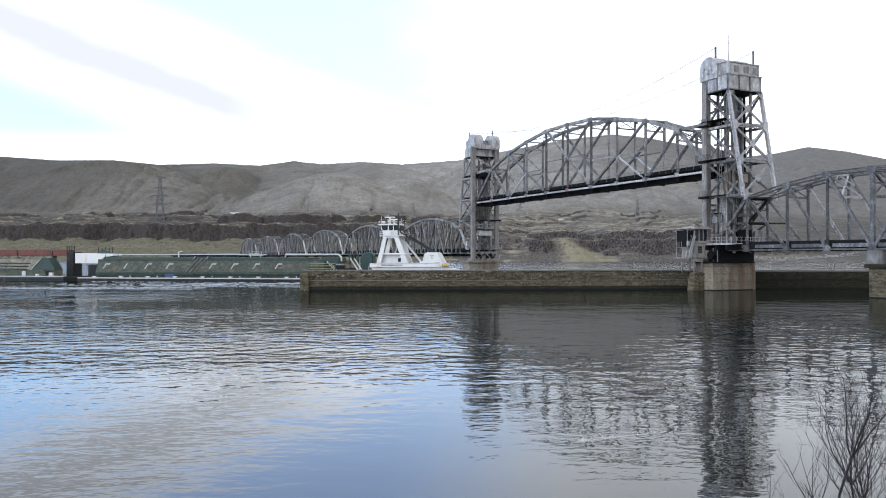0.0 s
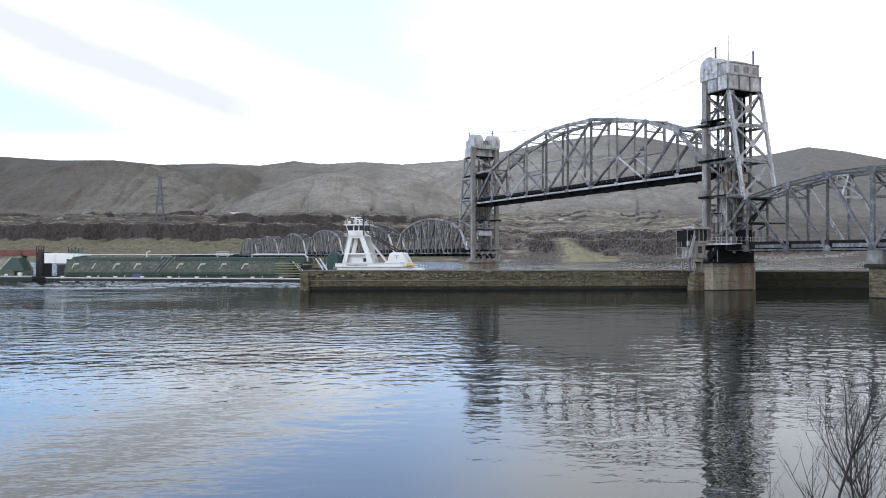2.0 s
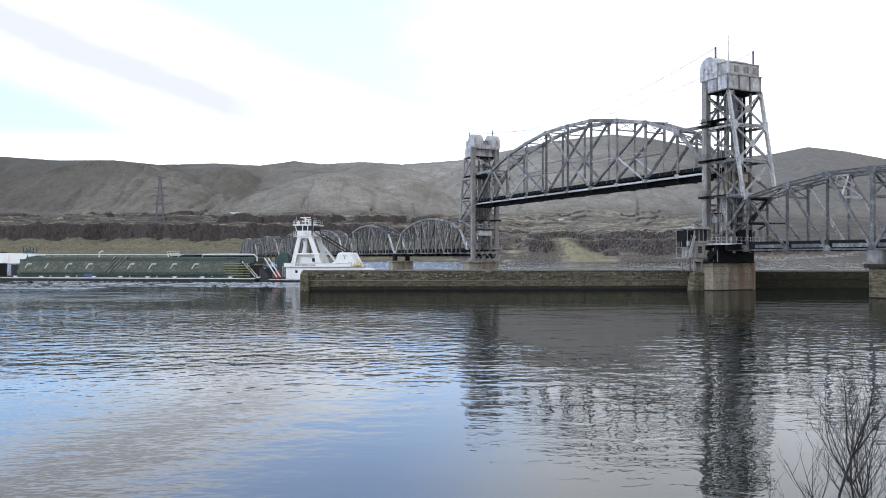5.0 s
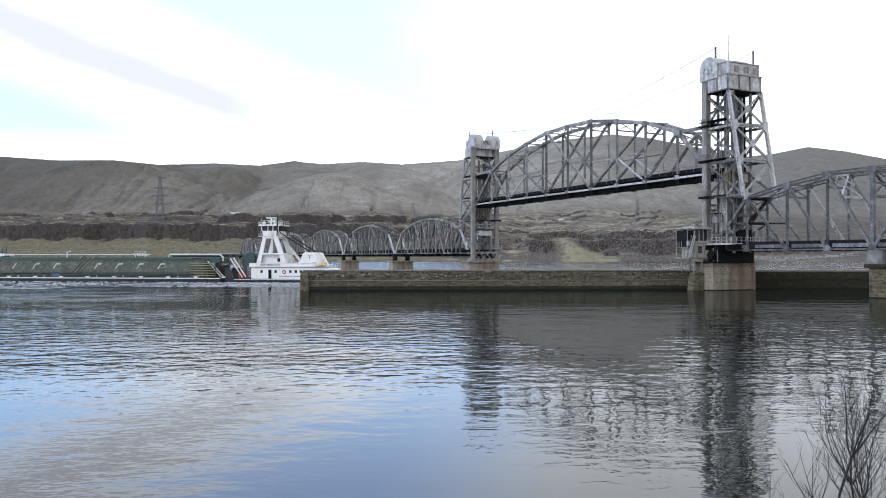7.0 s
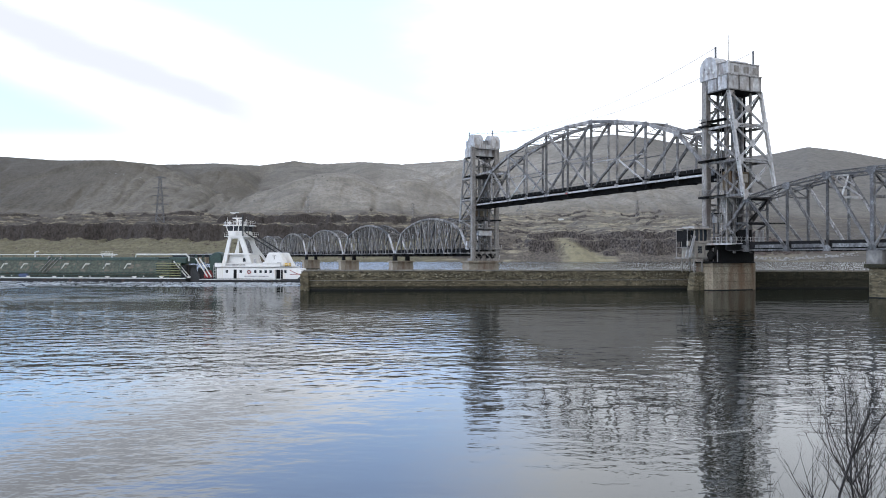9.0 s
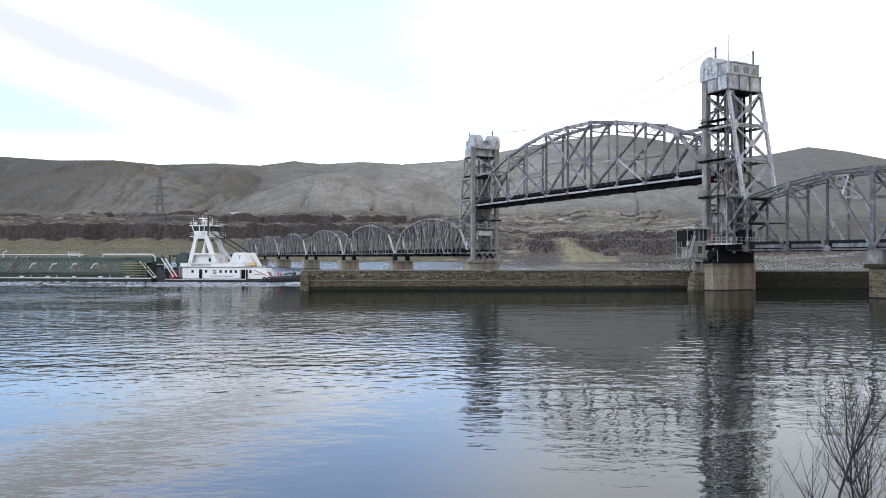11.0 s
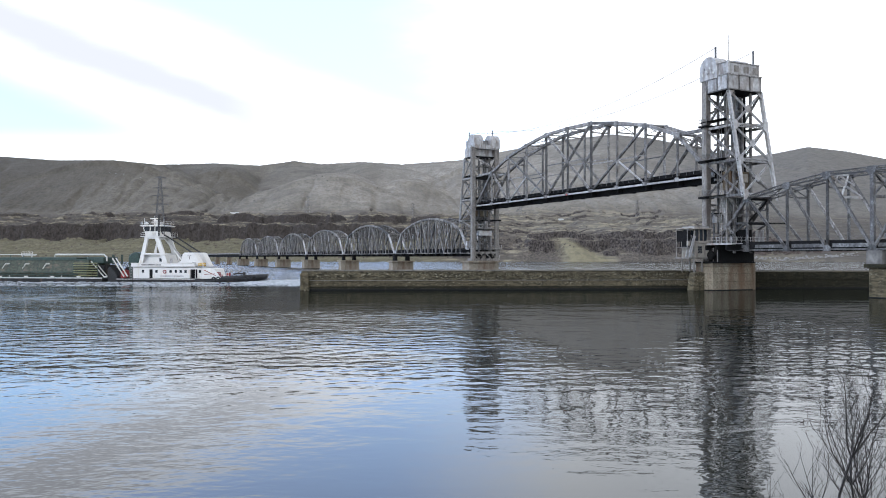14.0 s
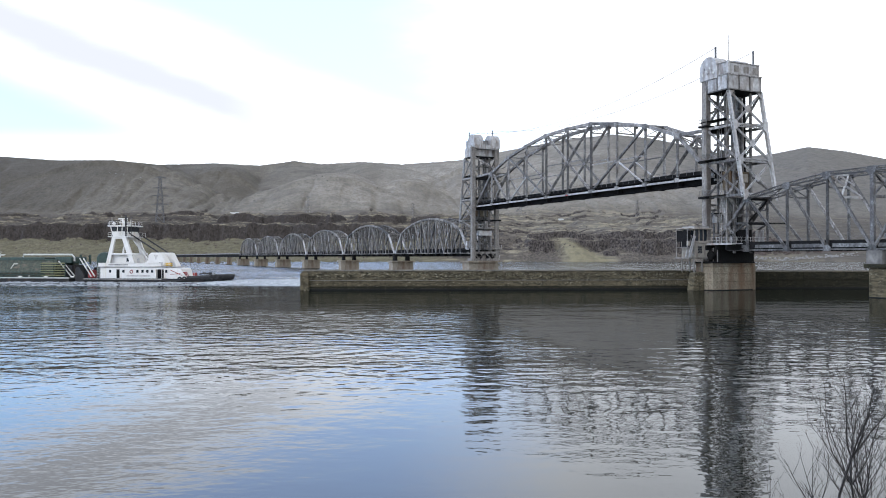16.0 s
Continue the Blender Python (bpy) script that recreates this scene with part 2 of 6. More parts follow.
    col = mix(mul(apron, 0.85), col, mix(rng(tex(0.16, 8, (1, 1, 1.6)), 0.38, 0.66), (0.150, 0.134, 0.082), (0.088, 0.08, 0.050)))
    west_rock = rng(sep.outputs[0], 20, -80)
    rock = mix(mul(west_rock, 0.72), rock, mix(rng(tex(0.35, 7, (1, 1, 0.4)), 0.40, 0.66), (0.030, 0.0255, 0.022), (0.060, 0.050, 0.042)))
    low_zone = rng(sep.outputs[2], 124, 112)
    col = mix(mul(steep, low_zone), col, rock)
    east = rng(mul(sep.outputs[0], mul(tex(0.003, 3), 400), "ADD"), 420, 1000)
    col = mix(mul(east, mul(high, 0.75)), col, mix(rng(tex(0.06, 8), 0.40, 0.66), (0.125, 0.117, 0.103), (0.083, 0.077, 0.068)))
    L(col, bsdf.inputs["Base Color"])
    b = N("ShaderNodeBump")
    b.inputs["Strength"].default_value, b.inputs["Distance"].default_value = 1.0, 5.0
    L(tex(0.12, 8), b.inputs["Height"]); L(b.outputs[0], bsdf.inputs["Normal"])
    return m


def wall_material(name, body, moss, pale, pale_amount):
    """Old concrete: moss in level drifts, drip marks, pale spalls strewn thick and thin, rough relief."""
    m = bpy.data.materials.new(name)
    m.use_nodes = True
    nt = m.node_tree
    N, L = nt.nodes.new, nt.links.new
    bsdf = nt.nodes["Principled BSDF"]
    bsdf.inputs["Roughness"].default_value, bsdf.inputs["Specular IOR Level"].default_value = 0.92, 0.2
    tc = N("ShaderNodeTexCoord")

    def tex(sx, sz, detail=5, rough=0.6):
        mp = N("ShaderNodeMapping")
        mp.inputs["Scale"].default_value = (sx, sx, sz)
        L(tc.outputs["Object"], mp.inputs[0])
        n = N("ShaderNodeTexNoise")
        n.inputs["Scale"].default_value, n.inputs["Detail"].default_value, n.inputs["Roughness"].default_value = 1.0, detail, rough
        L(mp.outputs[0], n.inputs[0])
        return n.outputs[0]

    def rng(v, a, b):
        r = N("ShaderNodeMapRange")
        L(v, r.inputs[0])
        r.inputs[1].default_value, r.inputs[2].default_value = a, b
        return r.outputs[0]

    def mul(a, b):
        n = N("ShaderNodeMath")
        n.operation = "MULTIPLY"
        for i, v in enumerate((a, b)):
            if isinstance(v, (int, float)):
                n.inputs[i].default_value = v
            else:
                L(v, n.inputs[i])
        return n.outputs[0]

    def mix(f, a, b):
        x = N("ShaderNodeMix")
        x.data_type = "RGBA"
        L(f, x.inputs[0])
        for k, v in ((6, a), (7, b)):
            if isinstance(v, tuple):
                x.inputs[k].default_value = (*v, 1)
            else:
                L(v, x.inputs[k])
        return x.outputs[2]

    col = mix(rng(tex(0.12, 0.5, 5), 0.35, 0.65), body, tuple(0.6 * c for c in body))
    col = mix(rng(tex(0.6, 2.2, 8, 0.72), 0.44, 0.57), col, moss)
    col = mix(mul(rng(tex(2.2, 0.25, 4), 0.55, 0.70), 0.55), col, tuple(0.5 * c for c in moss))
    spall = mul(rng(tex(1.9, 3.2, 6, 0.7), 0.60 - 0.06 * pale_amount, 0.66), rng(tex(0.16, 0.9, 3), 0.36, 0.58))
    col = mix(mul(spall, 0.9), col, pale)
    L(col, bsdf.inputs["Base Color"])
    b = N("ShaderNodeBump")
    b.inputs["Strength"].default_value, b.inputs["Distance"].default_value = 0.8, 0.15
    L(tex(2.4, 3.0, 7, 0.7), b.inputs["Height"]); L(b.outputs[0], bsdf.inputs["Normal"])
    return m


WALL_UP = wall_material("weathered_wall_concrete", (0.105, 0.088, 0.054), (0.024, 0.021, 0.0125), (0.33, 0.30, 0.22), 1.0)
WALL_LOW = wall_material("wet_algae_concrete", (0.12, 0.098, 0.060), (0.042, 0.036, 0.021), (0.30, 0.27, 0.20), 0.7)
WALL_DARK = wall_material("dark_wall_concrete", (0.034, 0.031, 0.018), (0.014, 0.013, 0.008), (0.07, 0.064, 0.042), 0.2)
GRASS, GRASS_B, GRASS_DARK = (0.27, 0.234, 0.158), (0.175, 0.15, 0.102), (0.064, 0.054, 0.041)
HILL, HILL_B = (0.29, 0.262, 0.215), (0.175, 0.158, 0.130)
ROCK, ROCK_B = (0.020, 0.0177, 0.0165), (0.105, 0.090, 0.078)
GROUND = ground_material()


def water_material():
    m = bpy.data.materials.new("river_water")
    m.use_nodes = True
    nt = m.node_tree
    N, L = nt.nodes.new, nt.links.new
    nt.nodes.remove(nt.nodes["Principled BSDF"])
    bsdf = N("ShaderNodeBsdfAnisotropic")
    bsdf.inputs["Color"].default_value = (0.975, 0.985, 1.0, 1)
    bsdf.inputs["Roughness"].default_value = 0.02
    tc = N("ShaderNodeTexCoord")

    def tex(sx, sy, detail=2, rough=0.5, turn=0):
        mp = N("ShaderNodeMapping")
        mp.inputs["Rotation"].default_value = (0, 0, radians(turn))
        mp.inputs["Scale"].default_value = (sx, sy, 1)
        L(tc.outputs["Object"], mp.inputs[0])
        n = N("ShaderNodeTexNoise")
        n.inputs["Scale"].default_value, n.inputs["Detail"].default_value, n.inputs["Roughness"].default_value = 1.0, detail, rough
        L(mp.outputs[0], n.inputs[0])
        return n.outputs[0]

    def op(kind, a, b):
        n = N("ShaderNodeMath"); n.operation = kind
        for i, v in enumerate((a, b)):
            if isinstance(v, (int, float)):
                n.inputs[i].default_value = v
            else:
                L(v, n.inputs[i])
        return n.outputs[0]

    def rng(v, a, b, c=0.0, d=1.0):
        r = N("ShaderNodeMapRange"); r.interpolation_type = "SMOOTHSTEP"
        L(v, r.inputs[0])
        for i, k in enumerate((a, b, c, d)):
            r.inputs[i + 1].default_value = k
        return r.outputs[0]

    sep = N("ShaderNodeSeparateXYZ")
    L(tc.outputs["Object"], sep.inputs[0])
    swell = tex(0.10, 0.22, 2, 0.45, 10)
    chop = tex(0.62, 0.82, 2, 0.45, -8)
    fine = tex(1.6, 2.6, 2, 0.5, 8)
    # sheltered water by the near bank, and a slick off the wall
    open_water = rng(op("ADD", sep.outputs[1], op("MULTIPLY", tex(0.03, 0.06, 2), 22.0)), 38, 62)
    patch = rng(tex(0.010, 0.045, 2, 0.5, 8), 0.36, 0.60, 0.3, 1.0)
    sx = op("DIVIDE", op("SUBTRACT", op("DIVIDE", sep.outputs[0], op("MAXIMUM", sep.outputs[1], 20.0)), 0.17), 0.15)
    sy = op("DIVIDE", op("SUBTRACT", sep.outputs[1], 84.0), 42.0)
    ragged = op("MULTIPLY", op("SUBTRACT", tex(0.05, 0.09, 3), 0.5), 1.6)
    slick = rng(op("ADD", op("ADD", op("MULTIPLY", sx, sx), op("MULTIPLY", sy, sy)), ragged), 0.5, 1.2, 0.10, 1.0)
    lee = op("MULTIPLY", rng(sep.outputs[1], 70, 100), rng(sep.outputs[0], -55, -18, 0.0, 0.92))
    slick = op("MULTIPLY", slick, op("SUBTRACT", 1.0, lee))
    slick = op("MULTIPLY", slick, op("MAXIMUM", rng(sep.outputs[1], 58, 125, 1.0, 0.62), rng(sep.outputs[0], -22, -48)))
    rough_water = op("MULTIPLY", op("MULTIPLY", open_water, patch), op("MULTIPLY", slick, rng(sep.outputs[0], -8, 18, 1.0, 0.48)))
    # calm lanes between the glints off the western end of the wall
    lanes = op("MAXIMUM", rng(tex(0.07, 0.30, 3, 0.55, 4), 0.42, 0.58, 0.25, 1.0), rng(sep.outputs[1], 120, 92))
    rough_water = op("MULTIPLY", rough_water, lanes)
    h = op("ADD", op("MULTIPLY", swell, 0.05), op("MULTIPLY", op("MULTIPLY", chop, 0.19), op("ADD", op("MULTIPLY", rough_water, 0.90), 0.10)))
    h = op("ADD", h, op("MULTIPLY", op("MULTIPLY", fine, 0.0105), op("SUBTRACT", 1.0, op("MULTIPLY", open_water, 0.55))))
    # wind-roughened reach beyond the walls
    west = rng(sep.outputs[0], 60, -50, 0.5, 1.0)
    gust = rng(tex(0.006, 0.05, 4, 0.65), 0.38, 0.62, 0.3, 1.0)
    L(op("ADD", op("MULTIPLY", op("MULTIPLY", rng(sep.outputs[1], 170, 320), west), 0.12), 0.02), bsdf.inputs["Roughness"])
    reach = op("MULTIPLY", tex(0.13, 0.22, 3, 0.55, -4), op("MULTIPLY", op("MULTIPLY", rng(sep.outputs[1], 165, 225), op("MULTIPLY", west, gust)), 1.7))
    h = op("ADD", h, reach)
    b = N("ShaderNodeBump")
    b.inputs["Strength"].default_value, b.inputs["Distance"].default_value = 1.0, 1.0
    L(h, b.inputs["Height"]); L(b.outputs[0], bsdf.inputs["Normal"])
    # silt carried in the water
    silt, both = N("ShaderNodeBsdfDiffuse"), N("ShaderNodeMixShader")
    silt.inputs["Color"].default_value = (0.010, 0.011, 0.0075, 1)
    fres = N("ShaderNodeFresnel")
    fres.inputs["IOR"].default_value = 1.53
    L(op("MINIMUM", fres.outputs[0], rng(sep.outputs[1], 165, 240, 0.445, 0.57)), both.inputs[0])
    L(silt.outputs[0], both.inputs[1]); L(bsdf.outputs[0], both.inputs[2])
    L(both.outputs[0], nt.nodes["Material Output"].inputs["Surface"])
    return m


WATER = water_material()


# ---------------------------------------------------------------- mesh tools
class Shape:
    """Vertices and faces of one mesh, gathered piece by piece."""

    def __init__(self):
        self.v, self.f, self.smooth = [], [], False

    def add(self, verts, faces):
        n = len(self.v)
        self.v += [tuple(p) for p in verts]
        self.f += [tuple(n + i for i in face) for face in faces]
        return self

    def box(self, x0, x1, y0, y1, z0, z1):
        return self.add([(x0, y0, z0), (x1, y0, z0), (x1, y1, z0), (x0, y1, z0), (x0, y0, z1), (x1, y0, z1), (x1, y1, z1), (x0, y1, z1)],
                        [(0, 3, 2, 1), (4, 5, 6, 7), (0, 1, 5, 4), (1, 2, 6, 5), (2, 3, 7, 6), (3, 0, 4, 7)])

    def beam(self, a, b, w, h, side=None):
        """A square bar from a to b, w wide (sideways) and h deep."""
        a, b = Vector(a), Vector(b)
        d = (b - a).normalized()
        s = Vector(side) if side else (Vector((0, 0, 1)).cross(d) if abs(d.z) < 0.95 else Vector((1, 0, 0)))
        s = (s - d * s.dot(d)).normalized()
        u = d.cross(s)
        vs = [p + s * (i * w / 2) + u * (j * h / 2) for p in (a, b) for i, j in ((-1, -1), (1, -1), (1, 1), (-1, 1))]
        return self.add(vs, [(0, 3, 2, 1), (4, 5, 6, 7), (0, 1, 5, 4), (1, 2, 6, 5), (2, 3, 7, 6), (3, 0, 4, 7)])

    def laced(self, a, b, w, h, side=None, bar=0.09, pitch=1.0):
        """A built-up member: two plates w apart, joined by lacing bars on both faces."""
        a, b = Vector(a), Vector(b)
        d = (b - a).normalized()
        s = Vector(side) if side else (Vector((0, 0, 1)).cross(d) if abs(d.z) < 0.95 else Vector((1, 0, 0)))
        s = (s - d * s.dot(d)).normalized()
        u = d.cross(s)
        for k in (-1, 1):
            o = u * (k * h / 2)
            self.beam(a + o, b + o, w, h * 0.24, s)
        n = max(2, int((b - a).length / (pitch * h * 1.2)))
        for k in (-1, 1):
            for i in range(n):
                p, q = a.lerp(b, i / n), a.lerp(b, (i + 1) / n)
                e = h / 2 if i % 2 else -h / 2
                o = s * (k * (w / 2 - 0.012))
                self.beam(p + u * e + o, q - u * e + o, 0.024, bar, s)
        return self

    def prism(self, poly, axis, lo, hi):
        """A polygon drawn out along an axis. poly gives the other two coordinates in order."""
        def pt(p, k):
            c = list(p)
            c.insert(axis, k)
            return tuple(c)
        n = len(poly)
        vs = [pt(p, lo) for p in poly] + [pt(p, hi) for p in poly]
        fs = [tuple(range(n)), tuple(range(2 * n - 1, n - 1, -1))] + [(i, n + i, n + (i + 1) % n, (i + 1) % n) for i in range(n)]
        return self.add(vs, fs)

    def tube(self, path, r0, r1=None, n=6):
        r1 = r0 if r1 is None else r1
        path = [Vector(p) for p in path]
        vs = []
        for i, p in enumerate(path):
            d = (path[min(i + 1, len(path) - 1)] - path[max(i - 1, 0)]).normalized()
            s = d.cross(Vector((0.31, 0.17, 0.93))).normalized()
            u = d.cross(s)
            r = r0 + (r1 - r0) * i / (len(path) - 1)
            vs += [p + s * (r * math.cos(2 * math.pi * k / n)) + u * (r * math.sin(2 * math.pi * k / n)) for k in range(n)]
        fs = [(i * n + k, i * n + (k + 1) % n, (i + 1) * n + (k + 1) % n, (i + 1) * n + k) for i in range(len(path) - 1) for k in range(n)]
        fs += [tuple(range(n - 1, -1, -1)), tuple(range(len(vs) - n, len(vs)))]
        return self.add(vs, fs)

    def disc(self, c, axis, r, t, n=20):
        poly = [(r * math.cos(2 * math.pi * k / n), r * math.sin(2 * math.pi * k / n)) for k in range(n)]
        o = [c[i] for i in range(3) if i != axis]
        return self.prism([(a + o[0], b + o[1]) for a, b in poly], axis, c[axis] - t / 2, c[axis] + t / 2)

    def mesh(self, name, mat, bevel=0.0):
        me = bpy.data.meshes.new(name)
        me.from_pydata(self.v, [], self.f)
        me.materials.append(mat)
        bm = bmesh.new()
        bm.from_mesh(me)
        bmesh.ops.recalc_face_normals(bm, faces=bm.faces)
        if bevel:
            bmesh.ops.bevel(bm, geom=[e for e in bm.edges if e.calc_face_angle(0) > 0.5], offset=bevel, segments=1, affect="EDGES", clamp_overlap=True)
        bm.to_mesh(me)
        bm.free()
        return me


def thing(name, m, label, category, group="", kind=""):
    ob = new(name)
    ob.empty_display_size = 0.5
    ob.matrix_world = m
    return tagged(ob, label, category, group, kind)


def part(name, shape, mat, parent, label="", bevel=0.0, kind=""):
    ob = new(name, shape.mesh(name, mat, bevel))
    ob.parent = parent
    if label or kind:
        tagged(ob, label, kind=kind)
    return ob


def solid(name, shape, mat, m, label, category, group="", kind="", bevel=0.0):
    ob = new(name, shape.mesh(name, mat, bevel))
    ob.matrix_world = m
    return tagged(ob, label, category, group, kind)


def ball(c, r, n=10, m=7):
    s = Shape()
    vs = [(c[0] + r[0] * math.sin(math.pi * i / m) * math.cos(2 * math.pi * k / n), c[1] + r[1] * math.sin(math.pi * i / m) * math.sin(2 * math.pi * k / n), c[2] + r[2] * math.cos(math.pi * i / m)) for i in range(1, m) for k in range(n)]
    vs += [(c[0], c[1], c[2] + r[2]), (c[0], c[1], c[2] - r[2])]
    t, b = len(vs) - 2, len(vs) - 1
    fs = [(i * n + k, i * n + (k + 1) % n, (i + 1) * n + (k + 1) % n, (i + 1) * n + k) for i in range(m - 2) for k in range(n)]
    fs += [(t, (k + 1) % n, k) for k in range(n)] + [(b, (m - 2) * n + k, (m - 2) * n + (k + 1) % n) for k in range(n)]
    return s.add(vs, fs)


def rail_run(a, b, posts, height=1.0, rails=2, bar=0.05):
    """A rail of posts and level bars from a to b."""
    a, b = Vector(a), Vector(b)
    s = Shape()
    for k in range(rails):
        up = Vector((0, 0, height * (k + 1) / rails))
        s.beam(a + up, b + up, bar, bar)
    for k in range(posts):
        p = a.lerp(b, k / (posts - 1))
        s.beam(p, p + Vector((0, 0, height)), bar, bar)
    return s


# ---------------------------------------------------------------- ground and water
def lattice(ix, iy, seed):
    n = (ix * 374761393 + iy * 668265263 + seed * 974634777) & 0x7FFFFFFF
    n = ((n ^ (n >> 13)) * 1274126177) & 0x7FFFFFFF
    return ((n ^ (n >> 16)) & 0xFFFF) / 65535.0


def value_noise(x, y, seed=0):
    ix, iy = np.floor(x).astype(np.int64), np.floor(y).astype(np.int64)
    fx, fy = x - ix, y - iy
    fx, fy = fx * fx * (3 - 2 * fx), fy * fy * (3 - 2 * fy)
    a, b = lattice(ix, iy, seed), lattice(ix + 1, iy, seed)
    c, d = lattice(ix, iy + 1, seed), lattice(ix + 1, iy + 1, seed)
    return (a + (b - a) * fx) * (1 - fy) + (c + (d - c) * fx) * fy


def fractal(x, y, seed=0, octaves=5, gain=0.5):
    out, amp, tot = 0.0, 1.0, 0.0
    for i in range(octaves):
        out = out + amp * value_noise(x * 2 ** i + 17.3 * i, y * 2 ** i - 9.1 * i, seed + i)
        tot += amp
        amp *= gain
    return out / tot


def ease(v, a, b):
    k = np.clip((v - a) / (b - a), 0, 1)
    return k * k * (3 - 2 * k)


# skyline of the far hills: sideways slope, upward slope
RIDGE_P = (-0.9, -0.58, -0.507, -0.433, -0.373, -0.30, -0.24, -0.196, -0.159, -0.129, -0.107, -0.055, -0.018, 0.02, 0.071, 0.16, 0.223, 0.271, 0.338, 0.382, 0.434, 0.479, 0.53, 0.58, 0.9)
RIDGE_Q = (0.130, 0.132, 0.127, 0.127, 0.121, 0.123, 0.120, 0.126, 0.122, 0.1237, 0.125, 0.1215, 0.124, 0.127, 0.137, 0.154, 0.161, 0.156, 0.143, 0.130, 0.1355, 0.1445, 0.1385, 0.129, 0.12)

# spurs before the ridge: sideways centre, reach to either side, crest (in a plan of 1350 units per distance), where the crest begins, depth of its nose, share of its relief
SPURS = ((190, 404, 372, 284, 2000, 430, 0.8), (566, 150, 150, 313, 1880, 330, 0.36), (702, 96, 100, 322, 1960, 330, 0.3), (812, 130, 220, 299, 2200, 520, 0.55), (395, 170, 150, 303, 2500, 420, 0.6))


def ground_height(X, Y):
    near = np.where(Y < 2.0, 4.7, 4.7 - (Y - 2.0) * 0.52)
    near = near + 0.25 * (fractal(X * 0.5, Y * 0.5, 3) - 0.5)
    near = np.maximum(near, -4.0)
    P = X / np.maximum(Y, 200.0)
    shore = 1010 + 40 * (fractal(X / 160, X * 0 + 3, 5) - 0.5)
    d = Y - shore + 16 * (fractal(X / 34, Y / 60, 9, 3) - 0.5) * ease(Y - shore, 20, 60)
    left = ease(P, 0.05, -0.06)
    wob = 60 * (fractal(X / 130, Y / 300, 11) - 0.5)
    rough_n = fractal(X / 28, Y / 28, 21, 5, 0.55)
    crag = fractal(X / 9, Y / 14, 23, 3) - 0.5
    riprap = 4.5 * ease(d, -4, 8)
    # far left: a long talus apron under one cliff band
    fan = 10 * (np.abs(fractal(X / 26, X * 0 + 8, 25, 3) - 0.5) * 2)
    talus_l = (30 - fan * ease(d, 60, 120)) * ease(d, 4, 122 + wob * 0.5)
    cliff_l = (11 + fan + 12 * fractal(X / 45, X * 0 + 2, 35, 4) + 7 * fractal(X / 12, Y / 18, 36, 3)) * ease(d + 14 * (rough_n - 0.5) + 9 * crag, 116 + wob * 0.5, 128 + wob * 0.5)
    # right: two tiers of broken cliffs, cut by one leaning talus fan
    c = 26 * (fractal(X / 70, X * 0 + 1, 29, 3) - 0.5)
    rough_b = fractal(X / 40, Y / 22, 24, 5, 0.55)
    fade = ease(P, 0.47, 0.38)
    scree = 46 * ease(fractal(X / 48, Y / 60, 38, 3), 0.42, 0.62)
    talus_r = (2 + 9 * fractal(X / 38, X * 0 + 4, 27, 3)) * ease(d, 3, 26) + 14 * ease(P, 0.38, 0.47) * ease(d, 6, 70)
    tier_1 = (13 + 10 * fractal(X / 60, X * 0 + 6, 33, 3) + 4 * fractal(X / 12, Y / 20, 37, 3)) * ease(d + 46 * (rough_n - 0.5) + 14 * crag, 16 + c, 32 + c + scree)
    tier_2 = (6 + 11 * fractal(X / 52, X * 0 + 9, 34, 3)) * ease(d + 70 * (rough_b - 0.5) + 10 * crag, 60 - c, 74 - c + 1.2 * scree)
    cliff_r = fade * (tier_1 + tier_2)
    s_fan = np.clip(d / 56, 0, 1)
    edge = 14 * (rough_n - 0.5)
    fan_r = ease(X + edge, 158 - 8 * s_fan, 171 - 8 * s_fan) * ease(X + edge, 228 - 52 * s_fan, 196 - 40 * s_fan) * ease(d, 75, 58)
    cliff_r = cliff_r * (1 - fan_r) + fan_r * 24 * s_fan
    low = riprap + left * (talus_l + cliff_l) + (1 - left) * (talus_r + cliff_r)
    middle = ease(P, -0.33, -0.27)
    rise = left * (24 - 9 * middle) * ease(d, 150, 480) + (1 - left) * 24 * ease(d, 90, 470)
    # scabland ledges
    f = (left * fractal(X / 110, Y / 70, 41, 5, 0.45) + (1 - left) * fractal(X / 330, Y / 48, 42, 5, 0.42)) * 7
    step = np.floor(f) + ease(f - np.floor(f), 0.42, 0.58)
    broken = ease(fractal(X / 55, Y / 40, 45, 4), 0.34, 0.60)
    ledges = (2.6 * (step - 3.5) * broken + 1.3 * (f - 3.5) * (1 - broken) + 3.6 * (fractal(X / 22, Y / 11, 47, 4) - 0.5)) * ease(d, 125 - 40 * (1 - left), 230) * (1 - 0.75 * ease(d, 520, 640))
    band2 = ease(d + 46 * (fractal(X / 90, Y / 60, 31) - 0.5) + 22 * (rough_n - 0.5), 352 + 0.5 * wob, 366 + 0.5 * wob) * (left * (5 + 11 * middle) + 5 * (1 - left)) * ease(P, 0.36, 0.28) * ease(fractal(X / 60, Y / 200, 46, 3), 0.36 - 0.14 * middle, 0.50 - 0.14 * middle)
    band3 = 8 * (1 - middle) * ease(d + 80 * (fractal(X / 70, Y / 50, 32) - 0.5), 425, 437) * ease(fractal(X / 50, Y / 200, 48, 3), 0.36, 0.46)
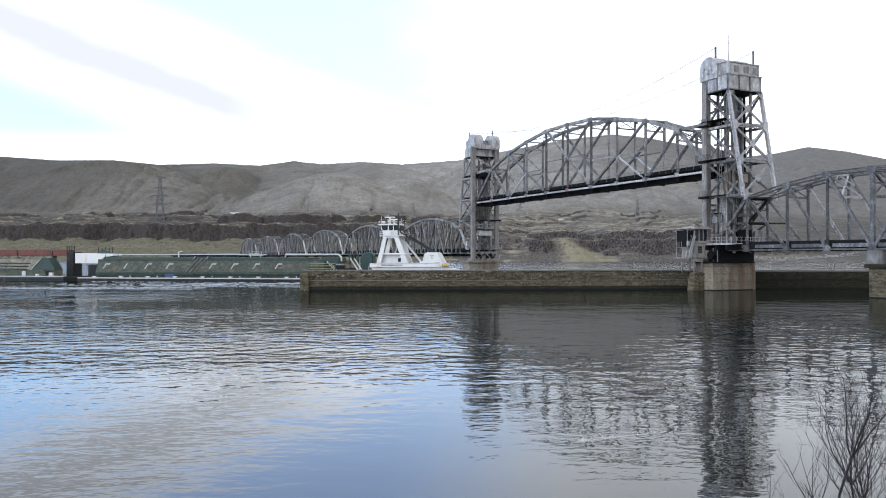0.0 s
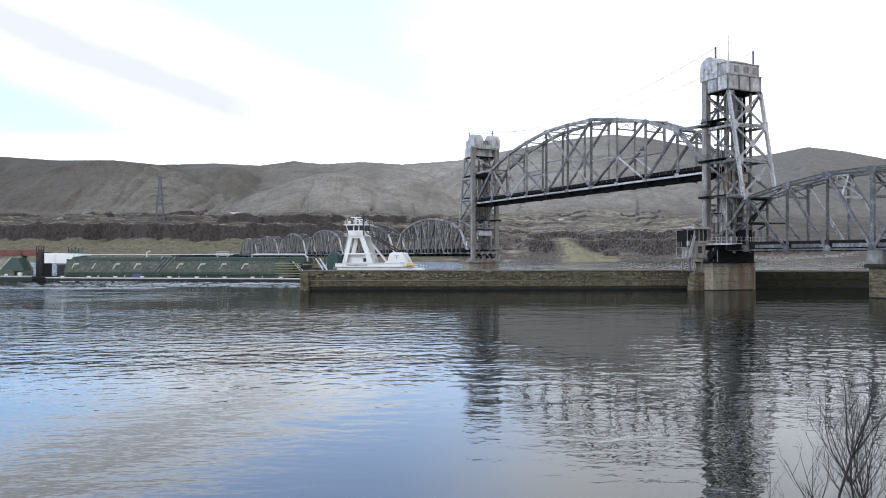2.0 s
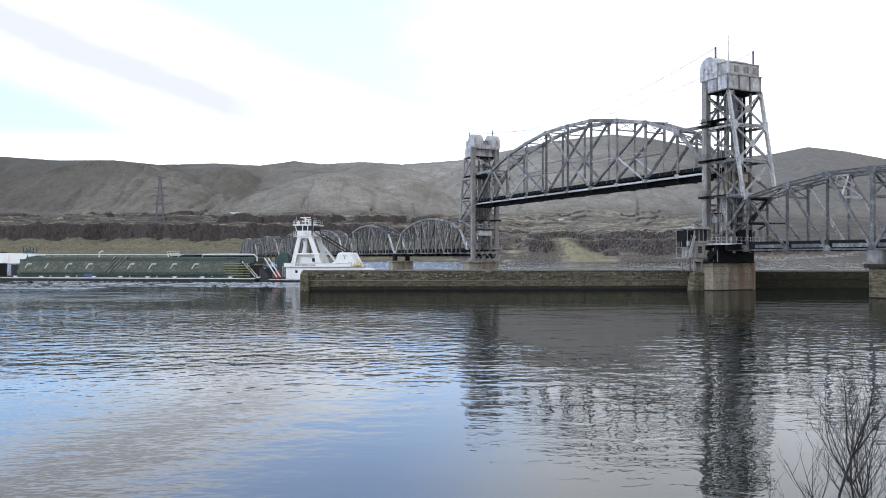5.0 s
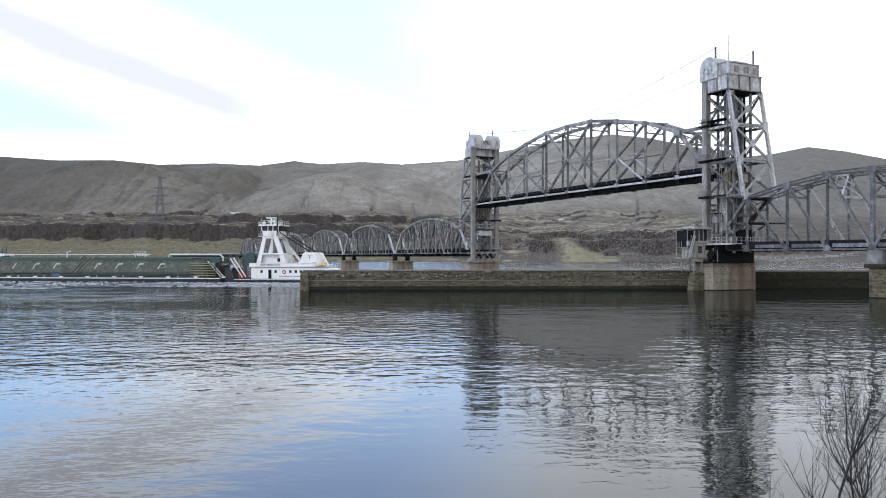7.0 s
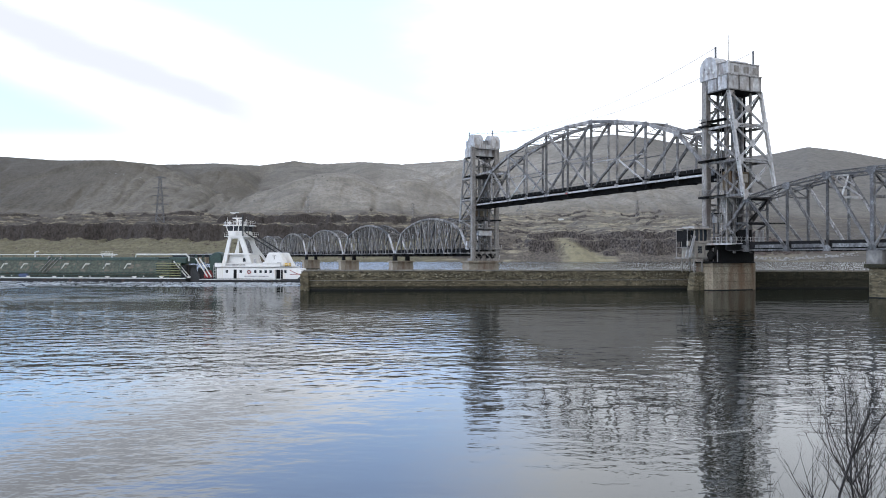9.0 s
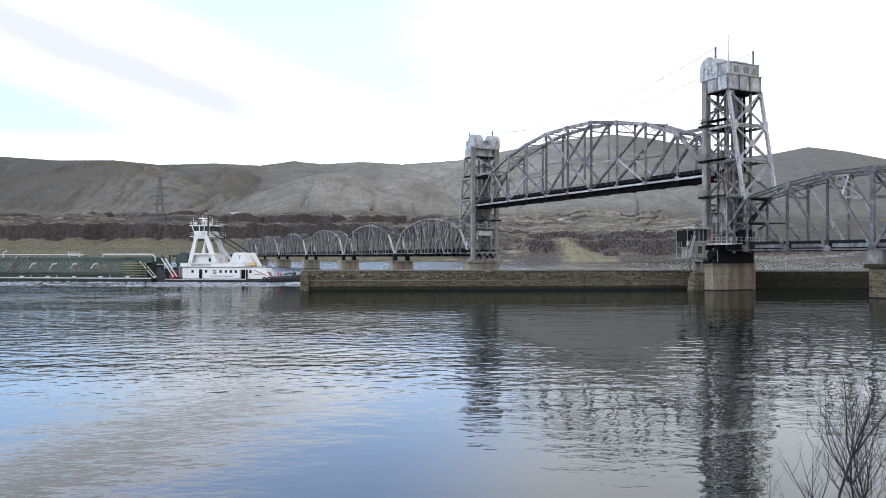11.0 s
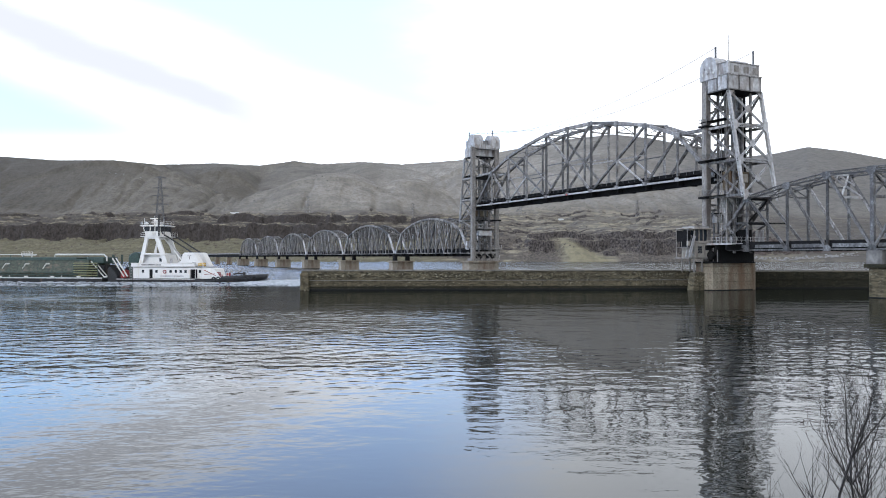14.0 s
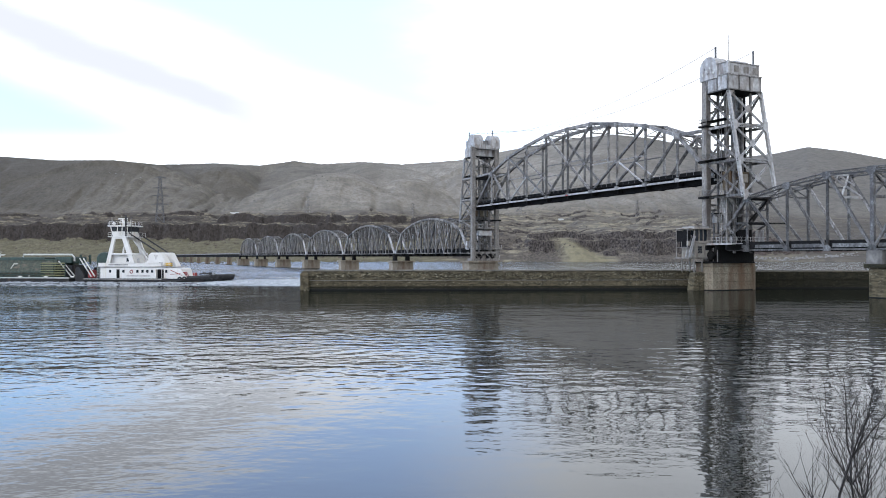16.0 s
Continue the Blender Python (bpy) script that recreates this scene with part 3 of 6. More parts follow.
    # benches that climb the eastern plateau
    for at_d, high, seed in ((104, 3.4, 91), (138, 3.0, 92), (176, 2.8, 93), (225, 2.6, 94), (300, 2.4, 95)):
        line = d + 74 * (fractal(X / 75, Y / 45, seed, 4) - 0.5) + 16 * (rough_b - 0.5)
        low = low + (1 - left) * fade * high * ease(line, at_d, at_d + 7) * ease(fractal(X / 42, Y / 150, seed + 8, 3), 0.34, 0.52)
    low = low + rise + ledges + band2 + band3
    # hills with spurs and gullies
    q = np.interp(P, RIDGE_P, RIDGE_Q)
    ridge_y = 2950 + 500 * (fractal(P * 6 + 5, P * 0 + 2, 51, 2) - 0.5) - 350 * np.exp(-((P - 0.2) / 0.11) ** 2)
    top = H_EYE + q * ridge_y
    foot = 1500 + 260 * ease(P, 0.12, -0.02)
    k = np.clip((Y - foot) / (ridge_y - foot), 0, 1.0)
    warp = fractal(X / 600 + 3, Y / 800, 61, 2) - 0.5
    gully = np.abs(fractal(X / 430 + 2.2 * warp, Y / 1500 + warp, 71, 2, 0.35) - 0.5) * 2
    gully2 = np.abs(fractal(X / 170 + 2.4 * warp, Y / 620 + X / 500, 81, 2, 0.35) - 0.5) * 2
    carve = np.sin(np.pi * k ** 0.8) ** 0.7
    cutting = 80 * np.exp(-(gully / 0.22) ** 1.2) + 34 * np.exp(-(gully2 / 0.2) ** 1.2)
    calm = 0.3 + 0.7 * ease(P, 0.14, 0.02)
    hills = (top - low) * k ** 0.88 - carve * ease(k, 0.02, 0.2) * (cutting - 12) * calm
    # spurs that run out from the ridge, with rills down their flanks
    rill = np.abs(fractal(X / 75 + 2.0 * warp, Y / 420 + X / 900, 83, 3, 0.45) - 0.5) * 2
    for px, wl, wr, py, yc, depth, relief in SPURS:
        xc = (px - 784) / 1350 * Y + 0.12 * (Y - yc)
        u = X - xc + 120 * warp + 22 * (fractal(X / 120, Y / 160, 63, 3) - 0.5)
        u = np.where(u < 0, -u / (wl / 1350 * yc), u / (wr / 1350 * yc))
        across = relief * (0.5 + 0.5 * np.cos(np.pi * np.minimum(u, 1))) + (1 - relief) * ease(u, 1.75, 0.8)
        along = ease(1 - (yc - Y) / depth, 0.0, 1.25) * 1.0
        along = np.where(Y > yc - 0.05 * depth, np.maximum(along, ease(1.05, 0.0, 1.25)), along) / ease(1.05, 0.0, 1.25)
        crest = H_EYE + (455 - py) / 1350 * np.maximum(Y, yc)
        bump = (crest - low) * across * along - 9 * np.exp(-(rill / 0.2) ** 1.2) * across * (1 - across) * 3
        h = np.clip(0.5 + 0.5 * (bump - hills) / 9, 0, 1)
        hills = np.where(along * across > 0.002, hills + (bump - hills) * h + 9 * h * (1 - h) * ease(along * across, 0.0, 0.2), hills)
    hills = hills - 7 * np.exp(-(rill / 0.11) ** 1.2) * ease(hills, 6, 40) * ease(k, 0.8, 0.55) * ease(fractal(X / 260, Y / 300, 85, 2), 0.33, 0.55)
    back = np.clip((Y - ridge_y) / 600, 0, 1) * 60
    far = low + np.maximum(0, hills) - back
    far = np.minimum(far, H_EYE + q * np.maximum(Y, 10))
    bed = -4.0
    out = np.where(d > -6, np.maximum(far, -0.5), bed)
    out = np.where((Y < 20), near, out)
    return out


def build_ground():
    ys = np.concatenate([np.linspace(-80, -4, 12), np.linspace(-3, 22, 50), np.linspace(40, 940, 16), np.linspace(960, 1250, 240), np.linspace(1252, 1560, 130), np.linspace(1568, 3500, 220), np.linspace(3530, 4400, 16)])
    ps = np.linspace(-1, 1, 900)
    ps = 0.70 * ps + 0.55 * ps ** 5
    Y, P = np.meshgrid(ys, ps, indexing="ij")
    X = P * (np.maximum(Y, 0) + 40)
    Z = ground_height(X, Y)
    n, c = Y.shape
    verts = np.stack([X, Y, Z], -1).reshape(-1, 3)
    i = (np.arange(n - 1)[:, None] * c + np.arange(c - 1)[None, :]).reshape(-1)
    faces = np.stack([i, i + 1, i + c + 1, i + c], -1)
    me = bpy.data.meshes.new("ground")
    me.from_pydata(verts.tolist(), [], faces.tolist())
    me.materials.append(GROUND)
    me.polygons.foreach_set("use_smooth", [True] * len(me.polygons))
    ob = new("ground", me)
    return tagged(ob, "dry brown grass hills with dark basalt cliffs above the river", "hillside", kind="structure")


build_ground()


def build_water():
    s = Shape()
    s.add([(-2600, 4, 0), (2600, 4, 0), (2600, 1200, 0), (-2600, 1200, 0)], [(0, 1, 2, 3)])
    return solid("water", s, WATER, Matrix.Identity(4), "calm rippled grey-blue river reflecting sky and hills", "water", kind="structure")


water = build_water()

# ---------------------------------------------------------------- bridge: local x across, y along towards the far bank
BR = pose(52.4, 147.8, 0, 0, 0, 25.504)
WT = 5.2          # truss spacing
PANEL = 9.75
TOWER_X = (-1.9, 6.4)


def truss_span(name, y0, tops, panel, z_chord, label, group, laced=True, heavy=0.5, mat=STEEL, end_mat=None, sill=-1.1, stations=None):
    """A through truss. tops: height of the upper chord over the lower at each node (0 at the ends)."""
    n = len(tops) - 1
    root = thing(name, BR @ Matrix.Translation((0, y0, z_chord)), label, "bridge span", group)
    at = list(stations or [i * panel for i in range(n + 1)])
    def bar(nm, a, b, w, h, lace=laced, m=mat):
        s = Shape()
        if lace:
            s.laced(a, b, w, h, (1, 0, 0))
        else:
            s.beam(a, b, w, h, (1, 0, 0))
        part(nm, s, m, root)
    for x in (0.0, WT):
        for i in range(n):
            a, b = (x, at[i], 0), (x, at[i + 1], 0)
            bar("bottom_chord", a, b, heavy, heavy * (0.62 if sill < -1 else 0.5), False, STEEL_PALE if sill < -1 and laced else mat)
            ta, tb = tops[i], tops[i + 1]
            if ta > 0 and tb > 0:
                bar("top_chord", (x, at[i], ta), (x, at[i + 1], tb), heavy, heavy * 1.1, sill > -1)
            elif ta > 0 or tb > 0:
                bar("end_post", (x, at[i], ta), (x, at[i + 1], tb), heavy, heavy * 1.1, False, end_mat or mat)
        for i in range(n + 1):
            if tops[i] > 0:
                bar("post", (x, at[i], 0), (x, at[i], tops[i]), heavy * 0.62, heavy * (0.6 if i % 2 else 0.68))
    if laced:
        for x in (-0.02 - heavy / 2, WT + 0.02 + heavy / 2):
            for i in range(n + 1):
                for z in {0.0, float(tops[i])}:
                    r = 0.85 if z else 0.7
                    y = at[i]
                    poly = [(y - r, z - 0.35), (y - r * 0.5, z - r), (y + r * 0.5, z - r), (y + r, z - 0.35), (y + r * 0.8, z + 0.4), (y - r * 0.8, z + 0.4)] if z else [(y - r, z - 0.3), (y + r, z - 0.3), (y + r, z + 0.35), (y + r * 0.45, z + r), (y - r * 0.45, z + r), (y - r, z + 0.35)]
                    part("gusset", Shape().prism(poly, 0, x - 0.02, x + 0.02), mat, root)
    for i in range(1, n):
        if tops[i] > 0:
            s = Shape()
            y, z = at[i], tops[i]
            s.beam((0, y, z), (WT, y, z), 0.25, 0.3)
            s.beam((0, y, z - 2.2), (WT, y, z - 2.2), 0.2, 0.25)
            s.beam((0, y, z), (WT, y, z - 2.2), 0.12, 0.12)
            s.beam((WT, y, z), (0, y, z - 2.2), 0.12, 0.12)
            part("sway_frame", s, mat, root)
            if tops[i + 1] > 0:
                s = Shape()
                s.beam((0, y, z), (WT, at[i + 1], tops[i + 1]), 0.14, 0.14)
                s.beam((WT, y, z), (0, at[i + 1], tops[i + 1]), 0.14, 0.14)
                part("top_lateral_brace", s, mat, root)
    s = Shape()
    L = at[n]
    for x in (WT / 2 - 1.0, WT / 2 + 1.0):
        s.box(x - 0.2, x + 0.2, 0, L, sill, 0.55)
    for i in range(n + 1):
        s.box(0.0, WT, at[i] - 0.18, at[i] + 0.18, sill, 0.45)
    s.box(0.30, 0.42, 0.3, L - 0.3, 0.1, 1.5)
    s.box(WT - 0.42, WT - 0.30, 0.3, L - 0.3, max(-0.9, sill), 1.5)
    part("floor_frame", s, STEEL_DARK, root, "dark steel stringers and floor beams")
    s = Shape()
    k = 0.0
    while k < L - 0.3:
        s.box(WT / 2 - 1.7, WT / 2 + 1.7, k, k + 0.32, 0.55, 0.8)
        k += 0.62
    for x in (WT / 2 - 0.75, WT / 2 + 0.75):
        s.box(x - 0.05, x + 0.05, 0, L, 0.8, 0.96)
    part("track", s, STEEL_DARK, root, "timber ties and rails", kind="stuff")
    return root, bar


LIFT_TOPS = (0, 9.4, 12.9, 14.9, 16.4, 16.6, 16.4, 14.9, 12.9, 9.4, 0)
LIFT_Z = 23.0


def build_lift_span():
    root, bar = truss_span("lift_span", 0.0, LIFT_TOPS, PANEL, LIFT_Z, "raised grey steel truss lift span carrying a railway track", "", heavy=0.62)
    t = LIFT_TOPS
    for x in (0.0, WT):
        def N(i, top):
            return (x, i * PANEL, t[i] if top else 0.0)
        for lo, hi, mid in ((4, 2, 3), (6, 8, 7), (4, 6, 5)):
            if mid != 5:
                a, b = Vector(N(hi, True)), Vector(N(lo, False))
                bar("main_diagonal", a, b, 0.42, 0.46, False)
                m = a.lerp(b, 0.5)
                bar("sub_diagonal", m, N(hi, False), 0.28, 0.3, False, STEEL_PALE)
                bar("mid_strut", m, (x, hi * PANEL, m.z), 0.2, 0.24, False)
                bar("mid_strut", m, (x, lo * PANEL, m.z), 0.2, 0.24, False)
        # middle panels
        a, b = Vector(N(4, True)), Vector(N(6, False))
        bar("main_diagonal", a, b, 0.4, 0.45)
        a2, b2 = Vector(N(6, True)), Vector(N(4, False))
        bar("main_diagonal", a2, b2, 0.4, 0.45)
        m = a.lerp(b, 0.5)
        bar("mid_strut", (x, 4 * PANEL, m.z), m, 0.2, 0.24, False)
        bar("mid_strut", m, (x, 6 * PANEL, m.z), 0.2, 0.24, False)
        # end panels
        bar("hip_diagonal", N(1, True), N(2, False), 0.4, 0.45)
        bar("hip_diagonal", N(9, True), N(8, False), 0.4, 0.45)
        # arms that carry the hoist ropes
        for i, e in ((1, -0.6), (9, 98.1)):
            bar("hoist_arm", N(i, True), (x, e, t[1] - 0.2), 0.55, 0.6, False)
    for i, e in ((1, -0.4), (9, 97.9)):
        s = Shape()
        s.box(-1.4, WT + 1.4, e - 0.4, e + 0.4, t[1] - 1.1, t[1] + 0.2)
        part("lifting_girder", s, STEEL_DARK, root)
    for i, j in ((1, 0), (9, 10)):
        s = Shape()
        a = [Vector((x, i * PANEL, t[i])).lerp(Vector((x, j * PANEL, 0)), 0.3) for x in (0, WT)]
        b = [Vector((x, i * PANEL, t[i])) for x in (0, WT)]
        s.beam(a[0], a[1], 0.35, 0.4)
        s.beam(b[0], a[1], 0.2, 0.2); s.beam(b[1], a[0], 0.2, 0.2)
        part("portal_brace", s, STEEL, root)
    # hand rail along the near walkway
    for x in (-0.25,):
        s = Shape()
        s.beam((x, 1, 1.9), (x, 96.5, 1.9), 0.06, 0.06); s.beam((x, 1, 1.4), (x, 96.5, 1.4), 0.05, 0.05)
        for k in range(49):
            s.beam((x, 1 + k * 1.99, 0.8), (x, 1 + k * 1.99, 1.9), 0.06, 0.06)
        part("handrail", s, STEEL, root, kind="stuff")
    s = Shape()
    s.box(-0.5, 0.9, 0.5, 97, 0.62, 0.74)
    part("walkway", s, STEEL_DARK, root)
    s = Shape().disc((-0.42, 5 * PANEL, -0.1), 0, 0.16, 0.2, 10)
    part("signal_lamp", s, RED_LIGHT, root, "small red navigation lamp")
    return root


lift_span = build_lift_span()


def build_tower(name, y0, face, label):
    """A lift tower. face: +1 where the lift span lies towards +y of the tower."""
    root = thing(name, BR @ Matrix.Translation((0, y0, 0)) @ (Matrix.Identity(4) if face > 0 else pose(WT, 0, 0, 0, 0, 180)), label, "lift tower", "lift bridge towers")
    zb, zt = 5.1, 37.6
    x0, x1 = TOWER_X
    def leg_y(z):
        return -5.7 - 3.5 * (37.6 - z) / 20.0
    levels = (17.7, 24.2, 30.8, 37.4)
    for x in (x0, x1):
        part("column", Shape().box(x - 0.6, x + 0.6, -0.75, 0.45, zb, zt + 2.7), COLUMN_STEEL, root, bevel=0.05)
        part("rear_leg", Shape().laced((x, leg_y(17.3), 17.3), (x, leg_y(zt), zt), 0.46, 0.5, (1, 0, 0)), STEEL_PALE, root)
        for a, b in zip(levels[:-1], levels[1:]):
            part("side_brace", Shape().laced((x, -0.2, a), (x, leg_y(b), b), 0.24, 0.28, (1, 0, 0)), STEEL, root)
            part("side_brace", Shape().laced((x, -0.2, b), (x, leg_y(a), a), 0.24, 0.28, (1, 0, 0)), STEEL, root)
        for z in levels[:-1]:
            part("side_strut", Shape().beam((x, -0.2, z), (x, leg_y(z), z), 0.35, 0.45), STEEL, root)
    # rear face members in a paler steel than the sides
    for a, b in zip(levels[:-1], levels[1:]):
        part("rear_brace", Shape().laced((x0, leg_y(a), a), (x1, leg_y(b), b), 0.22, 0.28, (0, 1, 0)), STEEL_PALE, root)
        part("rear_brace", Shape().laced((x1, leg_y(a), a), (x0, leg_y(b), b), 0.22, 0.28, (0, 1, 0)), STEEL_PALE, root)
    for z in levels[:-1]:
        part("rear_strut", Shape().laced((x0, leg_y(z), z), (x1, leg_y(z), z), 0.4, 0.5, (0, 1, 0)), STEEL_PALE, root)
    # upper front bracing, above the raised span
    for a, b in ((33.5, 37.4),):
        part("front_brace", Shape().beam((x0, 0, a), (x1, 0, b), 0.3, 0.4), STEEL, root)
        part("front_brace", Shape().beam((x1, 0, a), (x0, 0, b), 0.3, 0.4), STEEL, root)
    # machinery house of sheet panels with a deep skirt
    part("house_floor", Shape().box(x0 - 0.45, x1 - 0.3, -6.1, -0.9, 37.4, 37.7), STEEL_DARK, root)
    for k in range(3):
        w = (x1 - x0 - 0.15) / 3
        part("skirt_panel", Shape().box(x0 - 0.5 + k * w + 0.03, x0 - 0.5 + (k + 1) * w - 0.03, -6.2, -6.08, 37.6, 40.3), SHEET, root)
        part("skirt_panel", Shape().box(x0 - 0.5 + k * w + 0.03, x0 - 0.5 + (k + 1) * w - 0.03, -1.1, -0.98, 37.6, 40.3), SHEET, root)
    for x in (x0 - 0.62, x1 - 0.35):
        for k in range(2):
            part("skirt_panel", Shape().box(x, x + 0.12, -6.1 + k * 2.5 + 0.03, -3.6 + k * 2.5 - 0.03, 37.6, 40.3), SHEET, root)
    part("house_wall", Shape().box(x0 - 0.4, x1 - 0.6, -5.95, -1.6, 40.3, 42.6), SHEET, root, bevel=0.05)
    for k in range(4):
        x = x0 - 0.5 + k * (x1 - x0 - 0.15) / 3
        part("skirt_rib", Shape().box(x - 0.09, x + 0.09, -6.36, -6.2, 37.5, 40.4), STEEL, root)
    for y in (-6.2, -3.6, -1.1):
        part("skirt_rib", Shape().box(x0 - 0.74, x0 - 0.58, y - 0.09, y + 0.09, 37.5, 40.4), STEEL, root)
    for z in (37.55, 40.35):
        part("skirt_rail", Shape().box(x0 - 0.6, x1 - 0.3, -6.38, -6.22, z - 0.1, z + 0.1), STEEL, root)
        part("skirt_rail", Shape().box(x0 - 0.76, x0 - 0.6, -6.3, -1.0, z - 0.1, z + 0.1), STEEL, root)
    part("corner_post", Shape().box(x0 - 0.62, x0 - 0.2, -6.3, -5.9, 37.4, 42.8), STEEL_PALE, root)
    part("eaves", Shape().box(x0 - 0.5, x1 - 0.5, -6.05, -1.5, 42.6, 42.75), STEEL, root)
    for k in range(7):
        part("hood_window", Shape().box(x0 - 0.90, x0 - 0.84, -3.0 + 0.45 * k, -2.7 + 0.45 * k, 41.0 + 0.5 * (k % 3), 41.4 + 0.5 * (k % 3)), STEEL if k % 2 else PALE, root)
    for x in (x0 + 1.2, x0 + 3.7, x0 + 6.1):
        part("louvre", Shape().box(x, x + 1.2, -6.02, -5.94, 40.9, 42.1), COLUMN_STEEL, root)
    for x in (x0 + 0.75, x1 - 1.6):
        poly = [(-1.5 + 2.2 * math.cos(a), 42.2 + 2.2 * math.sin(a)) for a in [math.pi * k / 14 for k in range(15)]]
        poly = [(0.7, 40.0)] + poly + [(-3.7, 40.0)]
        part("sheave_hood", Shape().prism(poly, 0, x - 1.6, x + 1.6), SHEET, root, bevel=0.08)
    part("crossbeam", Shape().box(x0, x1, -0.4, 0.6, 39.8, 41.2), SHEET, root)
    for x, y, z in ((x0 + 0.2, -2.4, 46.3), (x1 - 1.3, -5.2, 45.6)):
        part("mast", Shape().box(x - 0.13, x + 0.13, y - 0.13, y + 0.13, 42.4, z), PYLON, root)
    part("antenna", Shape().tube([(x0 + 0.6, -5.2, 42.5), (x0 + 0.6, -5.2, 47.9)], 0.07, 0.04), STEEL, root)
    # counterweight and guide rails
    part("counterweight", Shape().box(x0 + 1.6, x1 - 1.6, -4.6, -2.6, 19.0, 22.5), CONCRETE, root, "stained concrete counterweight", bevel=0.06)
    for x in (x0 + 2.0, x1 - 2.0):
        part("counterweight_rope", Shape().box(x - 0.25, x + 0.25, -3.7, -3.4, 22.5, 38), STEEL_DARK if x > 2 else COLUMN_STEEL, root)
        part("guide_rail", Shape().box(x - 0.2, x + 0.2, -5.3, -4.9, 7, 37.6), STEEL, root)
    for x in (x0, x1):
        part("hoist_rope", Shape().box(x + 1.0, x + 1.14, 0.75, 0.85, 32, 40.6), COLUMN_STEEL, root)
    # service landings with rails
    for z in (17.9, 24.8, 32.2):
        part("landing", Shape().box(x0 - 0.9, x0 + 1.4, -5.4, 0.9, z - 0.08, z), STEEL_DARK, root)
        s = Shape()
        s.beam((x0 - 0.85, -5.4, z + 1.05), (x0 - 0.85, 0.9, z + 1.05), 0.06, 0.06)
        s.beam((x0 - 0.85, -5.4, z + 0.55), (x0 - 0.85, 0.9, z + 0.55), 0.05, 0.05)
        for k in range(5):
            s.beam((x0 - 0.85, -5.4 + k * 1.57, z), (x0 - 0.85, -5.4 + k * 1.57, z + 1.05), 0.05, 0.05)
        part("landing_rail", s, STEEL, root)
    for a, b, c, e, z0, z1, m in ((0.4, 1.5, -2.6, -1.3, 14.2, 17.6, SHEET), (1.4, 2.6, -3.2, -1.8, 12.4, 17.4, STEEL), (1.6, 3.1, -5.0, -3.8, 18.0, 20.4, SHEET), (0.2, 1.0, -1.9, -1.0, 25.0, 26.8, STEEL), (3.2, 4.6, -3.0, -1.4, 8.2, 10.8, SHEET)):
        part("cabinet", Shape().box(a, b, c, e, z0, z1), m, root, bevel=0.05)
    s = Shape()
    for y in (-3.1, -2.6):
        s.beam((x0 + 0.9, y, 8), (x0 + 0.9, y, 37.5), 0.08, 0.08)
    for k in range(58):
        s.beam((x0 + 0.9, -3.1, 8.2 + k * 0.5), (x0 + 0.9, -2.6, 8.2 + k * 0.5), 0.05, 0.05)
    part("ladder", s, STEEL, root)
    for x, y in ((x0 + 2.0, -1.2), (x0 + 2.9, -2.2), (x1 - 2.6, -1.2), (x1 - 1.5, -2.0)):
        part("guide_post", Shape().laced((x, y, 7.6), (x, y, 37.4), 0.3, 0.4, (0, 1, 0)), STEEL, root)
    for z in (10.5, 14.2, 21.0, 27.6, 34.5):
        part("inner_strut", Shape().beam((x0, -2.2, z), (x1, -2.2, z), 0.25, 0.35), STEEL, root)
    part("portal_girder", Shape().laced((x0, -0.3, 15.8), (x1, -0.3, 15.8), 0.5, 1.0, (0, 1, 0)), STEEL, root)
    part("portal_cabin", Shape().box(x0 + 1.9, x1 - 1.9, -1.6, 0.3, 12.9, 14.5), STEEL_PALE, root, "pale sheet-metal cabin", bevel=0.06)
    part("cabin_roof", Shape().box(x0 + 1.6, x1 - 1.6, -1.9, 0.6, 14.6, 14.8), STEEL_DARK, root)
    for x in (x0 + 2.0, x1 - 2.0):
        part("cabin_stanchion", Shape().box(x - 0.12, x + 0.12, -0.2, 0.05, 8.0, 12.6), STEEL, root)
        part("knee_brace", Shape().beam((x0 if x < 2 else x1, -0.2, 11.5), (x, -0.2, 15.6), 0.25, 0.3), STEEL, root)
    for z in (17.9, 24.8, 31.6):
        part("floor_plate", Shape().box(x0 + 1.4, x1 + 0.5, -5.6, -0.9, z - 0.08, z), STEEL_DARK, root)
        part("floor_beam", Shape().box(x0 - 0.2, x1 + 0.2, -5.75, -5.4, z - 0.5, z - 0.08), STEEL, root)
    for x, y in ((x0 + 1.1, -4.2), (x0 + 3.6, -3.8), (x0 + 5.0, -4.4), (x0 + 6.4, -3.0)):
        part("pipe_riser", Shape().box(x - 0.16, x + 0.16, y - 0.16, y + 0.16, 8.0, 31.6), COLUMN_STEEL, root)
    for k, z in enumerate((9.0, 12.0, 15.0, 18.0, 21.4, 24.9, 28.2)):
        a, b = ((x0 + 0.6, x0 + 3.4) if k % 2 else (x0 + 3.4, x0 + 0.6))
        part("stair_flight", Shape().beam((a, -4.8, z), (b, -4.8, z + 3.1), 0.7, 0.25, (0, 1, 0)), STEEL, root)
    part("deck_platform", Shape().box(x0 - 1.2, x0 + 1.6, -7.5, 1.2, 8.7, 8.85), STEEL_PALE, root)
    s = Shape()
    for z in (9.4, 9.95):
        s.beam((x0 - 1.15, -7.5, z), (x0 - 1.15, 1.2, z), 0.06, 0.06)
    for k in range(8):
        s.beam((x0 - 1.15, -7.4 + k * 1.2, 8.85), (x0 - 1.15, -7.4 + k * 1.2, 9.95), 0.06, 0.06)
    part("platform_rail", s, STEEL_PALE, root)
